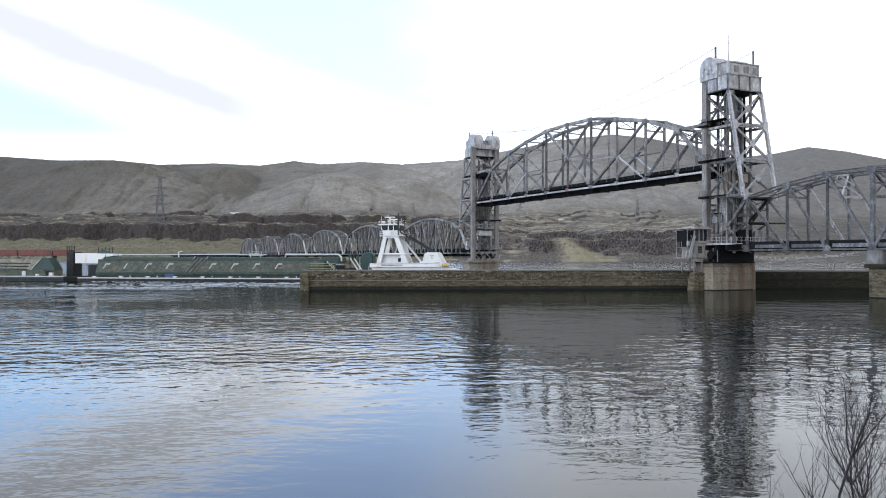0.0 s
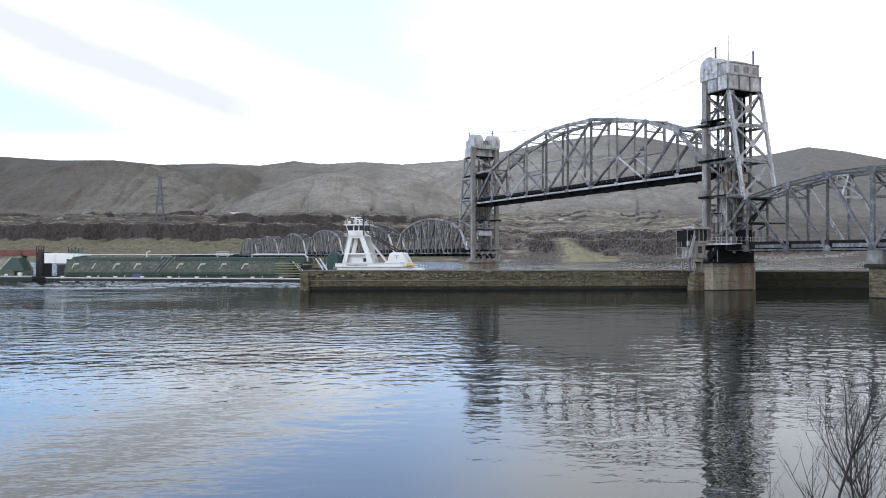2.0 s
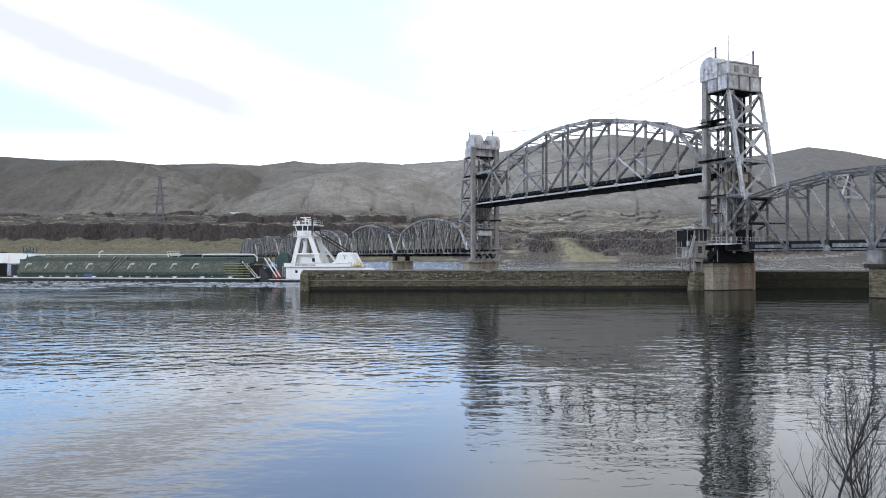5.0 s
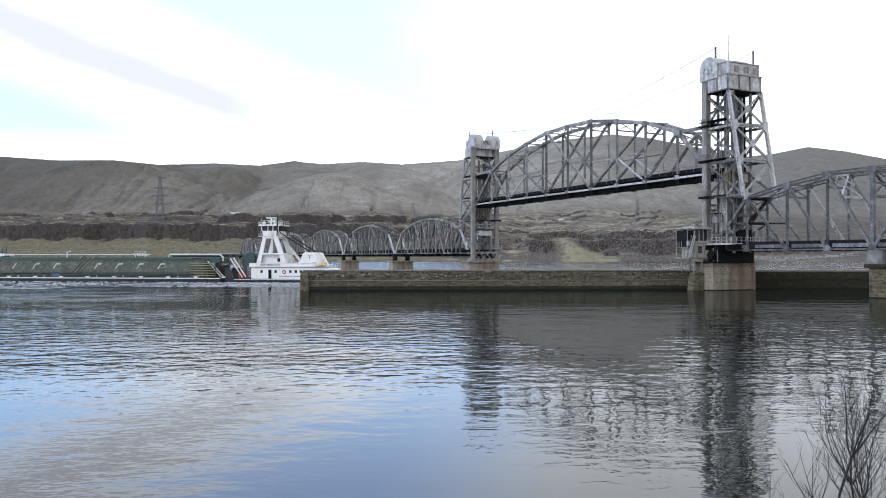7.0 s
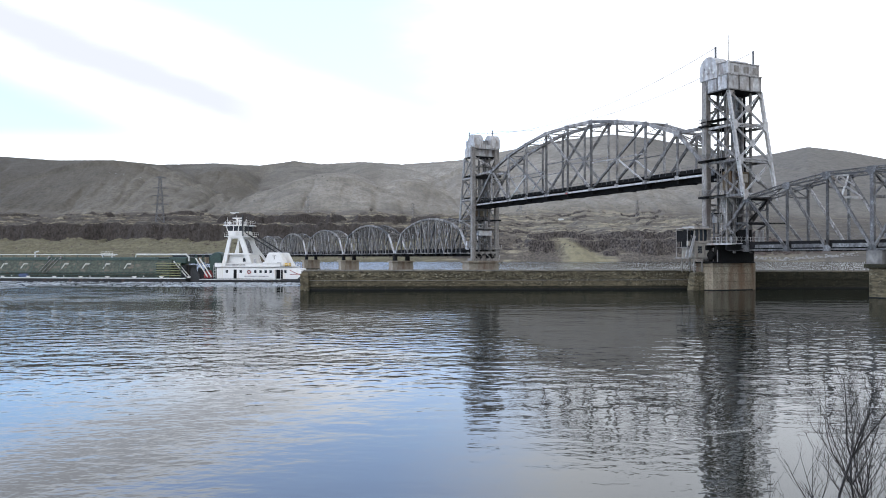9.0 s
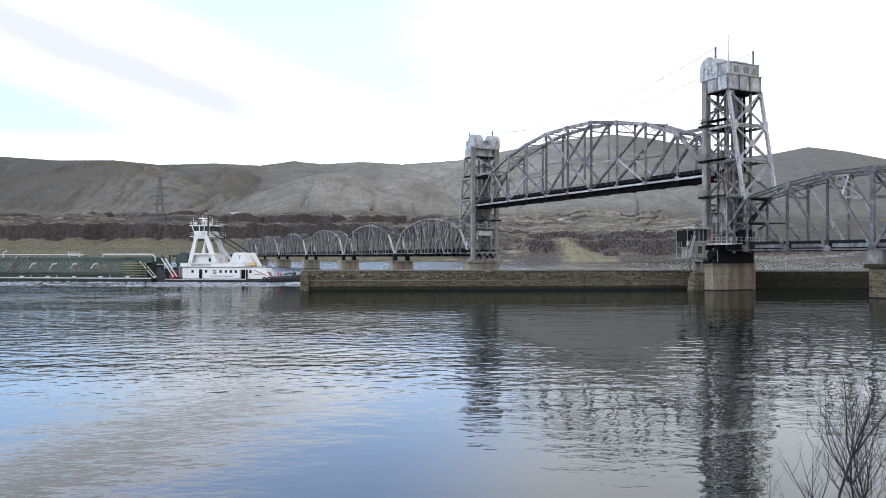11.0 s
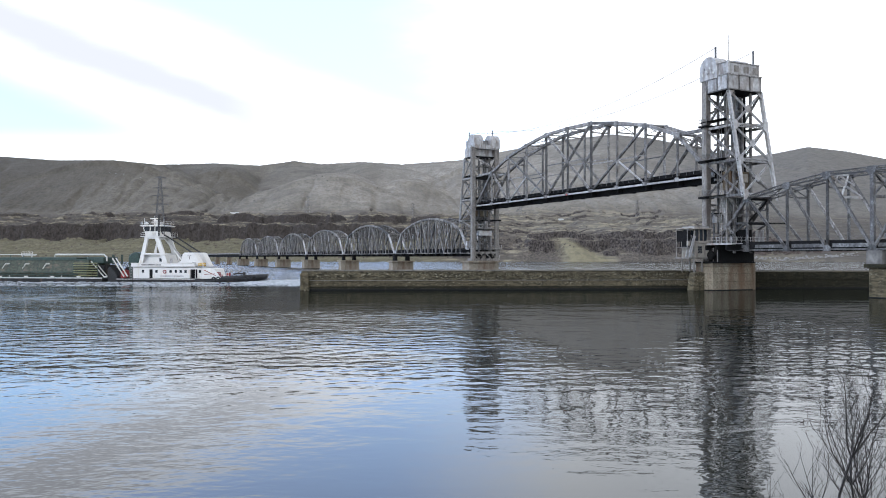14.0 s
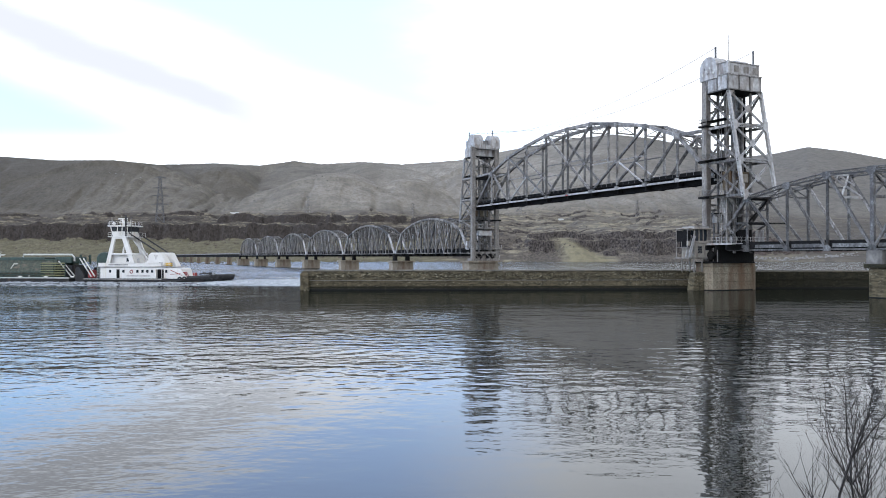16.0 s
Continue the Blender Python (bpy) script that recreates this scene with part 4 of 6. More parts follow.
    for x in (x0, x1):
        e = 1.4 if x == x0 else -1.4
        part("knee_plate", Shape().prism([(x, 37.5), (x + e, 37.5), (x, 36.1)], 1, -6.05, -5.85), STEEL_PALE, root)
    # knots where the rear bracing crosses
    for a, b in zip(levels[:-1], levels[1:]):
        z = (a + b) / 2
        part("gusset", Shape().prism([(2.25 - 0.8, z), (2.25, z - 0.8), (2.25 + 0.8, z), (2.25, z + 0.8)], 1, leg_y(z) - 0.2, leg_y(z) - 0.14), STEEL_PALE, root)
    for z in levels[:-1]:
        for x, e in ((x0, 1), (x1, -1)):
            part("gusset", Shape().prism([(x - 0.2 * e, z - 1.0), (x + 0.5 * e, z - 0.9), (x + 1.2 * e, z), (x + 0.5 * e, z + 0.9), (x - 0.2 * e, z + 1.0)], 1, leg_y(z) - 0.34, leg_y(z) - 0.28), STEEL_PALE, root)
    for z in (17.9, 24.8, 31.6):
        part("rear_rail", rail_run((x0 - 0.7, 1.0, z), (x0 - 0.7, -0.9, z), 4, 1.1), STEEL, root)
        part("bracket", Shape().box(x0 - 1.1, x0 + 1.2, -0.95, 0.9, z - 0.45, z - 0.1), STEEL_DARK, root)
    for x, y, z0, z1, w in ((0.1, -2.9, 19.2, 22.6, 1.5), (2.6, -4.9, 20.4, 22.0, 1.0), (0.6, -4.6, 14.0, 15.6, 1.1), (-0.6, -3.4, 11.2, 14.6, 0.8)):
        part("switch_cabinet", Shape().box(x, x + w, y - 0.35, y + 0.35, z0, z1), CABIN if z0 > 18 else STEEL, root, bevel=0.05)
    for k in range(5):
        part("conduit", Shape().tube([(x0 + 1.5 + 0.35 * k, -5.0, 8.9), (x0 + 1.5 + 0.35 * k, -5.0, 14 + 2 * k), (x0 + 1.9 + 0.35 * k, -4.4, 15 + 2 * k)], 0.07, 0.07, 6), STEEL_DARK, root)
    part("motor_house", Shape().box(x0 + 2.8, x0 + 5.2, -6.4, -4.4, 8.8, 11.4), STEEL_DARK, root, bevel=0.08)
    part("pale_locker", Shape().box(x0 + 6.0, x0 + 7.2, -7.4, -6.4, 8.8, 11.3), SHEET, root, bevel=0.06)
    part("platform_rail", rail_run((x0 - 1.15, -7.5, 8.85), (x1, -7.5, 8.85), 9, 1.1), STEEL_PALE, root)
    part("deck_edge", Shape().box(x0 - 1.25, x0 - 1.15, -7.6, 1.3, 8.55, 8.9), STEEL_PALE, root)
    if face > 0:
        part("base_girder", Shape().box(x0 - 0.4, x1 + 0.4, -3.6, 0.9, 5.35, 8.0), STEEL_DARK, root)
    else:
        # the far tower stands on an open, rusting grillage
        for z in (5.5, 7.6):
            part("base_girder", Shape().box(x0 - 0.3, x1 + 0.3, -3.4, 0.3, z - 0.35, z + 0.35), COLUMN_STEEL, root)
        for k in range(4):
            part("base_brace", Shape().laced((x0 + 2.07 * k, 0.2, 5.5), (x0 + 2.07 * (k + 1), 0.2, 7.8), 0.25, 0.3, (0, 1, 0)), COLUMN_STEEL, root)
            part("base_brace", Shape().laced((x0 + 2.07 * (k + 1), 0.2, 5.5), (x0 + 2.07 * k, 0.2, 7.8), 0.25, 0.3, (0, 1, 0)), STEEL_DARK, root)
    for k in range(3):
        part("cross_girder", Shape().box(x0 - 1.6, x1 + 0.8, -6.8 + 2.6 * k, -6.4 + 2.6 * k, 7.6, 8.5), STEEL_DARK, root)
    part("gear_case", Shape().disc((x0 - 0.9, -2.2, 6.6), 0, 0.8, 0.5, 16), STEEL_DARK, root)
    part("gear_case", Shape().box(x0 - 1.1, x0 - 0.5, -1.2, 0.2, 5.4, 6.9), STEEL, root, bevel=0.08)
    for k in range(4 if face > 0 else 0):
        part("girder_web", Shape().box(x0 - 0.46, x0 - 0.4, -3.4 + 1.1 * k, -3.25 + 1.1 * k, 5.4, 8.0), STEEL, root)
    return root


tower_near = build_tower("lift_tower", 0.0, 1, "tall grey steel lift tower with sheet-metal machinery house")
tower_far = build_tower("lift_tower", 97.5, -1, "grey steel lift tower with twin rounded sheave hoods, across the channel")

DECK_Z = 7.55
FIX_TOPS = (0, 9.6, 11.3, 12.4, 12.5, 12.4, 11.3, 9.6, 0)


def build_fixed(y0, panel, tops, label, laced=True, heavy=0.55, stations=None):
    n = len(tops) - 1
    at = list(stations or [i * panel for i in range(n + 1)])
    root, bar = truss_span("truss_span", y0, tops, panel, DECK_Z, label, "fixed bridge spans", laced=laced, heavy=heavy, mat=NEAR_STEEL if laced else FAR_STEEL, end_mat=None if laced else STEEL_PALE, sill=-0.25 if laced else -1.1, stations=at)
    root_mat = NEAR_STEEL if laced else FAR_STEEL
    for x in (0.0, WT):
        for i in range(1, n - 1):
            a = (x, at[i], tops[i]) if i < n / 2 else (x, at[i + 1], tops[i + 1])
            b = (x, at[i + 1], 0) if i < n / 2 else (x, at[i], 0)
            bar("diagonal", a, b, heavy * 0.7, heavy * 0.7, laced, STEEL if laced and i % 2 else root_mat)
    if not laced:
        for x in (0.0, WT):
            for i in range(1, n - 1):
                a = (x, at[i + 1], tops[i + 1]) if i < n / 2 else (x, at[i], tops[i])
                b = (x, at[i], 0) if i < n / 2 else (x, at[i + 1], 0)
                if 2 < i < n - 3:
                    bar("counter_brace", a, b, heavy * 0.45, heavy * 0.45, False, STEEL)
                bar("sub_strut", (x, (at[i] + at[i + 1]) / 2, 0), (x, (at[i] + at[i + 1]) / 2, (tops[i] + tops[i + 1]) * 0.5), heavy * 0.4, heavy * 0.4, False, STEEL)
    for i, j in ((1, 0), (n - 1, n)):
        s = Shape()
        a = [Vector((x, at[i], tops[i])).lerp(Vector((x, at[j], 0)), 0.3) for x in (0, WT)]
        b = [Vector((x, at[i], tops[i])) for x in (0, WT)]
        s.beam(a[0], a[1], 0.3, 0.35)
        s.beam(b[0], a[1], 0.18, 0.18); s.beam(b[1], a[0], 0.18, 0.18)
        part("portal_brace", s, STEEL, root)
    return root


near_span = build_fixed(-1.3 - 8 * 7.9, 7.9, FIX_TOPS, "grey laced steel through-truss railway span at the near bank", heavy=0.5, stations=(0, 7.9, 15.8, 23.7, 31.6, 39.5, 47.4, 56.2, 64.9))
for k, (i, j) in enumerate(((5, 4), (3, 4))):
    s = Shape()
    a = [Vector((x, i * 7.9, 12.4)).lerp(Vector((x, j * 7.9, 0)), 0.32) for x in (0, WT)]
    b = [Vector((x, i * 7.9, 12.4)) for x in (0, WT)]
    s.beam(a[0], a[1], 0.34, 0.4); s.beam(b[0], b[1], 0.34, 0.4)
    s.beam(b[0], a[1], 0.26, 0.3); s.beam(b[1], a[0], 0.26, 0.3)
    m = [(p + q) / 2 for p, q in zip(a, b)]
    s.beam(m[0], (b[0] + b[1]) / 2, 0.18, 0.2); s.beam(m[1], (b[0] + b[1]) / 2, 0.18, 0.2)
    part("portal_frame", s, STEEL_PALE, near_span)
    for x in (0.0, WT):
        part("portal_post", Shape().beam((x, i * 7.9, 12.4), (x, j * 7.9, 0), 0.4, 0.42, (1, 0, 0)), STEEL, near_span)
for i in range(8):
    part("side_plate", Shape().box(0.16, 0.24, i * 7.9 + 0.7, i * 7.9 + 7.2, 0.35, 0.95), NEAR_STEEL, near_span)
s = Shape()
for z in (12.3, 8.2):
    s.beam((0, 31.6, z), (WT, 31.6, z), 0.4, 0.45)
s.beam((0, 31.6, 12.3), (WT, 31.6, 8.2), 0.28, 0.28); s.beam((WT, 31.6, 12.3), (0, 31.6, 8.2), 0.28, 0.28)
part("portal_frame", s, NEAR_STEEL, near_span)
for x in (0.0, WT):
    part("portal_post", Shape().beam((x, 31.6, 0), (x, 31.6, 12.4), 0.5, 0.62, (1, 0, 0)), NEAR_STEEL, near_span)
# hip bracing and hangers by the tower
for x in (0.0, WT):
    part("hip_strut", Shape().laced((x, 56.2, 5.0), (x, 60.6, 5.0), 0.24, 0.26, (1, 0, 0)), NEAR_STEEL, near_span)
    part("hip_strut", Shape().laced((x, 56.2, 5.0), (x, 63.4, 1.2), 0.22, 0.24, (1, 0, 0)), NEAR_STEEL, near_span)
    part("hip_strut", Shape().laced((x, 51.8, 4.8), (x, 56.2, 5.0), 0.2, 0.22, (1, 0, 0)), STEEL_DARK, near_span)
s = Shape()
for z in (4.9, 9.4):
    s.beam((0, 56.2, z), (WT, 56.2, z), 0.3, 0.4)
s.beam((0, 56.2, 9.4), (WT, 56.2, 4.9), 0.22, 0.24); s.beam((WT, 56.2, 9.4), (0, 56.2, 4.9), 0.22, 0.24)
part("hip_portal", s, STEEL_DARK, near_span)
FAR_Y = [102.0, 165.0, 229.0, 293.0, 356.0, 419.0, 482.0]
ARCH = (0, 7.6, 9.7, 11.0, 11.8, 12.0, 11.8, 11.0, 9.7, 7.6, 0)
for a, b in zip(FAR_Y[:-1], FAR_Y[1:]):
    build_fixed(a + 0.6, (b - a - 1.2) / 10, ARCH, "grey steel arched through-truss railway span over the river", laced=False, heavy=0.56)


def build_girders():
    y = 482.0
    while y < 960:
        root = thing("girder_span", BR @ Matrix.Translation((0, y, 0)), "low dark plate-girder approach span on concrete piers", "bridge span", "girder spans")
        for x in (WT / 2 - 1.1, WT / 2 + 1.1):
            part("girder", Shape().box(x - 0.2, x + 0.2, 0.2, 59.8, 6.2, 8.0), STEEL_DARK, root)
        part("track", Shape().box(WT / 2 - 1.7, WT / 2 + 1.7, 0, 60, 8.0, 8.45), STEEL_DARK, root)
        part("walkway_rail", Shape().box(0.2, 0.3, 0, 60, 8.5, 9.3), STEEL, root)
        y += 60.0


build_girders()


def build_pier(y, x0, x1, half, top, label, cap=True, stone=CONCRETE, cap_stone=None):
    root = thing("bridge_pier", BR @ Matrix.Translation((0, y, 0)), label, "bridge pier", "bridge piers")
    part("shaft", Shape().box(x0, x1, -half, half, -3, top - 0.6), stone, root, bevel=0.15)
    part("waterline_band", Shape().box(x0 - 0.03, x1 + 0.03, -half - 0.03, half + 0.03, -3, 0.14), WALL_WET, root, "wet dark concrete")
    if not cap and top > 5.05 and half > 2:
        part("upper_shaft", Shape().box(x0 + 0.05, x1 - 0.05, -half + 0.05, half - 0.05, top - 0.56, top), CONCRETE, root, bevel=0.06)
        for z in (1.6, 3.1):
            part("form_joint", Shape().box(x0 - 0.012, x1 + 0.012, -half - 0.012, half + 0.012, z, z + 0.05), WALL_LOW, root)
    if cap:
        part("cap", Shape().box(x0 - 0.5, x1 + 0.5, -half - 0.5, half + 0.5, top - 0.6, top), cap_stone or stone, root, bevel=0.08)
    return root


tower_pier = build_pier(-1.6, -4.1, 6.2, 2.2, 5.1, "rust-stained concrete pier under the near lift tower", cap=False)
s = Shape().disc((6.2, 0.0, 1.05), 2, 2.15, 8.1, 40)
part("rounded_nose", s, CONCRETE, tower_pier, bevel=0.05)
part("capping_slab", Shape().box(-4.3, 6.6, -2.5, 2.5, 5.1, 5.34), STEEL_DARK, tower_pier, bevel=0.04)
build_pier(99.5, -2.8, 7.6, 2.4, 5.1, "pale concrete pier under the far lift tower", stone=PIER_GREY)
build_pier(-34.0, -0.4, 5.8, 1.6, 5.2, "dark stained concrete pier with an overhanging cap", stone=WALL_LOW, cap_stone=WALL_DARK)
for y in FAR_Y[1:]:
    build_pier(y, -1.8, 7.0, 2.0, 4.8, "concrete river pier under the truss spans", stone=PIER_GREY)
y = 542.0
while y < 960:
    build_pier(y, 0.4, 4.8, 0.9, 6.75, "small concrete pier under the approach girders", cap=False, stone=PIER_GREY)
    y += 60.0
solid("buttress", Shape().prism([(-7.4, -2), (-2.7, -2), (-2.7, 3.3), (-5.6, 3.5), (-6.4, 3.2)], 1, -1.2, 0.4), WALL_LOW, BR @ Matrix.Translation((0, -0.6, 0)), "rust-stained concrete buttress between wall and pier", "buttress", bevel=0.1)

# bearings that carry the spans on their piers
for y, z in ((-1.9, 5.1), (99.2, 5.1), (-33.5, 5.2), *((v, 4.8) for v in FAR_Y[1:])):
    root = thing("bearing_block", BR @ Matrix.Translation((0, y, z)), "dark steel bridge bearings on the pier", "bearing", "bridge bearings")
    for x in (0.0, WT):
        if y == -33.5:
            part("shoe", Shape().box(x - 0.6, x + 0.6, -1.35, 1.35, 0, 7.3 - z), FAR_STEEL, root, "pale grey steel shoe", bevel=0.05)
            continue
        part("shoe", Shape().prism([(-1.2, 0), (1.2, 0), (0.7, 7.35 - z), (-0.7, 7.35 - z)], 0, x - 0.6, x + 0.6), STEEL_DARK, root)


# ---------------------------------------------------------------- guide walls
def build_wall(a, b, top, panels, label, upper=WALL_UP, lower=WALL_LOW):
    """A concrete guide wall from a to b in two courses of panels, with a walkway on top."""
    a, b = Vector((*a, 0)), Vector((*b, 0))
    d = b - a
    root = thing("guide_wall", Matrix.Translation(a) @ Matrix.Rotation(math.atan2(d.y, d.x), 4, "Z"), label, "guide wall", "lock guide walls")
    L = d.length
    part("core", Shape().box(0.1, L - 0.1, 0.12, 3.6, -3, top - 0.15), WALL_LOW, root)
    w = L / panels
    rnd = random.Random(5)
    for i in range(panels):
        u0, u1 = i * w + 0.02, (i + 1) * w - 0.02
        o = rnd.uniform(-0.03, 0.03)
        part("lower_panel", Shape().box(u0, u1, 0.0 + o, 0.2, 0.74, 1.84), lower, root, bevel=0.04)
        # narrow course of algae just above the waterline
        part("damp_panel", Shape().box(u0, u1, 0.02 + o, 0.2, 0.32, 0.72), WALL_DARK, root)
        part("upper_panel", Shape().box(u0, u1, -0.10 + o, 0.2, 1.90, top - 0.12), upper, root, bevel=0.05)
        part("joint_ledge", Shape().box(u0, u1, -0.13 + o, 0.1, 1.80, 1.90), WALL_TOP if upper is WALL_UP else lower, root, bevel=0.02)
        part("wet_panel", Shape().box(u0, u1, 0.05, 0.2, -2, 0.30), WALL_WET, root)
    part("walkway", Shape().box(0, L, -0.16, 3.7, top - 0.12, top), WALL_UP, root, bevel=0.03)
    part("rear_kerb", Shape().box(0, L, 3.3, 3.7, top, top + 0.22), WALL_TOP, root, "pale concrete kerb", bevel=0.03)
    return root, L


build_wall((-26.6, 143.3), (52.0, 148.45), 3.6, 5, "long dark stained concrete guide wall beside the channel")
# both courses of the shore wall take the darkest concrete
build_wall((58.2, 151.5), (112.0, 153.0), 3.4, 4, "dark concrete guide wall running to the shore", WALL_DARK, WALL_DARK)
solid("fender_block", Shape().box(-0.15, 1.5, -0.5, 3.2, -2, 3.2), WALL_LOW, Matrix.Translation((-26.6, 143.3, 0)), "worn stained concrete block at the end of the guide wall", "fender", bevel=0.12)


# ---------------------------------------------------------------- towboat and barges (local x: bow towards -x)
BOAT_Y = 195.0


def taper(a, b, wa, wb, t):
    """A flat leg from a to b in the plane of x and z, wa wide at a and wb at b, t thick across."""
    y = a[1]
    return Shape().prism([(a[0] - wa / 2, a[2]), (a[0] + wa / 2, a[2]), (b[0] + wb / 2, b[2]), (b[0] - wb / 2, b[2])], 1, y - t / 2, y + t / 2)


def ring(c, r, thick, n=16):
    return Shape().tube([(c[0] + r * math.cos(2 * math.pi * k / n), c[1], c[2] + r * math.sin(2 * math.pi * k / n)) for k in range(n + 1)], thick, thick, 6)


def build_towboat():
    root = thing("towboat", pose(0, BOAT_Y, 0), "white river towboat with tall wheelhouse and black hull, under way", "boat")
    # origin under the wheelhouse
    poly = [(-5.5, 0.85), (-5.8, -0.8), (26.5, -0.8), (31.0, 0.5), (31.0, 1.35), (24, 0.95), (16, 0.75)]
    part("hull", Shape().prism(poly, 1, -5.0, 5.0), BLACK, root, "black painted steel hull", bevel=0.15)
    part("rub_rail", Shape().box(-5.6, 27, -5.15, -4.98, 0.35, 0.55), RUBBER, root)
    part("boot_stripe", Shape().box(-5.2, 16, -5.03, -4.97, 0.62, 0.74), WHITE, root)
    part("main_deckhouse", Shape().box(-1.1, 17.4, -4.2, 4.2, 0.8, 3.7), WHITE, root, bevel=0.12)
    part("boat_deck", Shape().box(-1.5, 17.8, -4.5, 4.5, 3.7, 3.86), STEEL_PALE, root, bevel=0.04)
    bul = part("bulwark", Shape().box(-1.4, 15.6, -4.48, -4.38, 3.86, 4.72), WHITE, root, bevel=0.03)
    part("bulwark", Shape().box(-1.4, 15.6, 4.38, 4.48, 3.86, 4.72), WHITE, root, bevel=0.03)
    part("bulwark", Shape().box(-1.48, -1.38, -4.4, 4.4, 3.86, 4.72), WHITE, root, bevel=0.03)
    part("cap_rail", Shape().box(-1.5, 15.7, -4.55, -4.32, 4.72, 4.8), PALE, bul)
    part("name_bar", Shape().box(1.4, 6.6, -4.54, -4.49, 4.15, 4.45), STEEL, bul, "grey lettering bar")
    # upper house under the pylon
    part("upper_deckhouse", Shape().prism([(0.5, 3.86), (8.0, 3.86), (7.0, 6.9), (1.3, 6.9)], 1, -2.6, 2.6), WHITE, root, bevel=0.1)
    part("upper_window", Shape().box(5.2, 5.9, -2.66, -2.58, 5.1, 6.0), DARK_GLASS, root)
    part("pylon_tie", Shape().box(0.9, 7.6, -3.5, -2.7, 6.85, 7.25), WHITE, root, bevel=0.06)
    part("pylon_tie", Shape().box(0.9, 7.6, 2.7, 3.5, 6.85, 7.25), WHITE, root, bevel=0.06)
    for y in (-3.15, 3.15):
        part("pylon_leg", taper((0.35, y, 3.86), (2.15, y, 11.4), 1.15, 0.95, 0.6), WHITE, root, bevel=0.06)
        part("pylon_leg", taper((7.5, y, 3.86), (4.85, y, 11.4), 1.35, 1.25, 0.6), WHITE, root, bevel=0.06)
        part("pylon_head", Shape().box(1.5, 5.6, y - 0.32, y + 0.32, 10.9, 11.5), WHITE, root, bevel=0.1)
        part("exhaust_pipe", Shape().tube([(14.2, y * 0.75, 7.2), (12.6, y * 0.75, 8.2), (5.9, y * 0.75, 12.3), (5.6, y * 0.75, 12.9)], 0.19), RUBBER, root)
        # twin engine casings with sloped after ends
        yc = 2.35 if y > 0 else -2.35
        part("engine_casing", Shape().prism([(10.4, 3.86), (17.0, 3.86), (15.2, 7.2), (14.9, 7.4), (12.4, 7.4), (11.9, 6.9), (11.4, 5.2), (10.6, 4.9)], 1, yc - 1.25, yc + 1.25), WHITE, root, bevel=0.15)
        part("casing_mark", Shape().box(13.3, 14.3, yc - 1.30, yc - 1.24, 6.5, 6.65), STEEL, root)
        part("casing_mark", Shape().box(13.72, 13.88, yc - 1.30, yc - 1.24, 5.7, 6.5), STEEL, root)
        part("casing_vent", Shape().box(14.6, 15.6, yc - 1.31, yc - 1.24, 4.3, 5.0), STEEL_PALE, root)
    part("stair_stringer", Shape().beam((10.6, -0.6, 5.0), (5.4, -0.6, 11.2), 0.1, 0.35, (0, 1, 0)), WHITE, root)
    part("stair_stringer", Shape().beam((10.6, 0.6, 5.0), (5.4, 0.6, 11.2), 0.1, 0.35, (0, 1, 0)), WHITE, root)
    for k in range(20):
        f = (k + 0.5) / 20
        x, z = 10.6 - 5.2 * f, 5.0 + 6.2 * f
        part("tread", Shape().box(x - 0.14, x + 0.14, -0.58, 0.58, z - 0.02, z + 0.02), STEEL_PALE, root)
    part("house_door", Shape().box(8.05, 8.75, -2.7, -2.6, 4.0, 5.9), STEEL_PALE, root)
    part("cable_trunk", Shape().box(3.2, 3.7, -0.3, 0.3, 6.9, 11.4), TARP, root)
    # wheelhouse
    part("wheelhouse_deck", Shape().box(0.6, 7.0, -3.7, 3.7, 11.4, 11.55), WHITE, root, bevel=0.03)
    wheel = part("wheelhouse", Shape().prism([(1.45, 11.55), (5.5, 11.55), (5.5, 12.85), (1.3, 12.85)], 1, -2.9, 2.9), WHITE, root, bevel=0.08)
    part("window_band", Shape().prism([(1.4, 12.85), (5.4, 12.85), (5.6, 14.1), (0.9, 14.1)], 1, -2.82, 2.82), DARK_GLASS, wheel)
    for x in (1.2, 2.75, 4.05, 5.45):
        part("mullion", taper((x, -2.84, 12.85), (x + (-0.25 if x < 2 else 0.08), -2.84, 14.1), 0.2, 0.2, 0.12), WHITE, wheel)
    for y in (-2.7, -0.9, 0.9, 2.7):
        part("mullion", Shape().beam((1.28, y, 12.85), (0.88, y, 14.1), 0.14, 0.14), WHITE, wheel)
    part("roof", Shape().prism([(0.2, 14.28), (0.6, 14.08), (6.2, 14.08), (6.5, 14.28), (6.2, 14.42), (0.6, 14.42)], 1, -3.4, 3.4), WHITE, wheel, bevel=0.04)
    part("life_ring", ring((3.9, -2.98, 12.2), 0.36, 0.09), PALE, root)
    part("wheelhouse_rail", rail_run((0.7, -3.6, 11.55), (6.9, -3.6, 11.55), 6, 1.0, 2, 0.035), WHITE, root)
    part("wheelhouse_rail", rail_run((0.7, -3.6, 11.55), (0.7, 3.6, 11.55), 6, 1.0, 2, 0.035), WHITE, root)
    part("wheelhouse_rail", rail_run((6.9, -3.6, 11.55), (6.9, 3.6, 11.55), 6, 1.0, 2, 0.035), WHITE, root)
    part("roof_rail", rail_run((0.8, -3.2, 14.42), (6.1, -3.2, 14.42), 6, 1.0, 2, 0.035), WHITE, root)
    part("roof_rail", rail_run((6.1, -3.2, 14.42), (6.1, 3.2, 14.42), 5, 1.0, 2, 0.035), WHITE, root)
    part("flag_mast", Shape().box(5.25, 5.6, -3.5, -3.2, 11.6, 16.9), RUBBER, root)
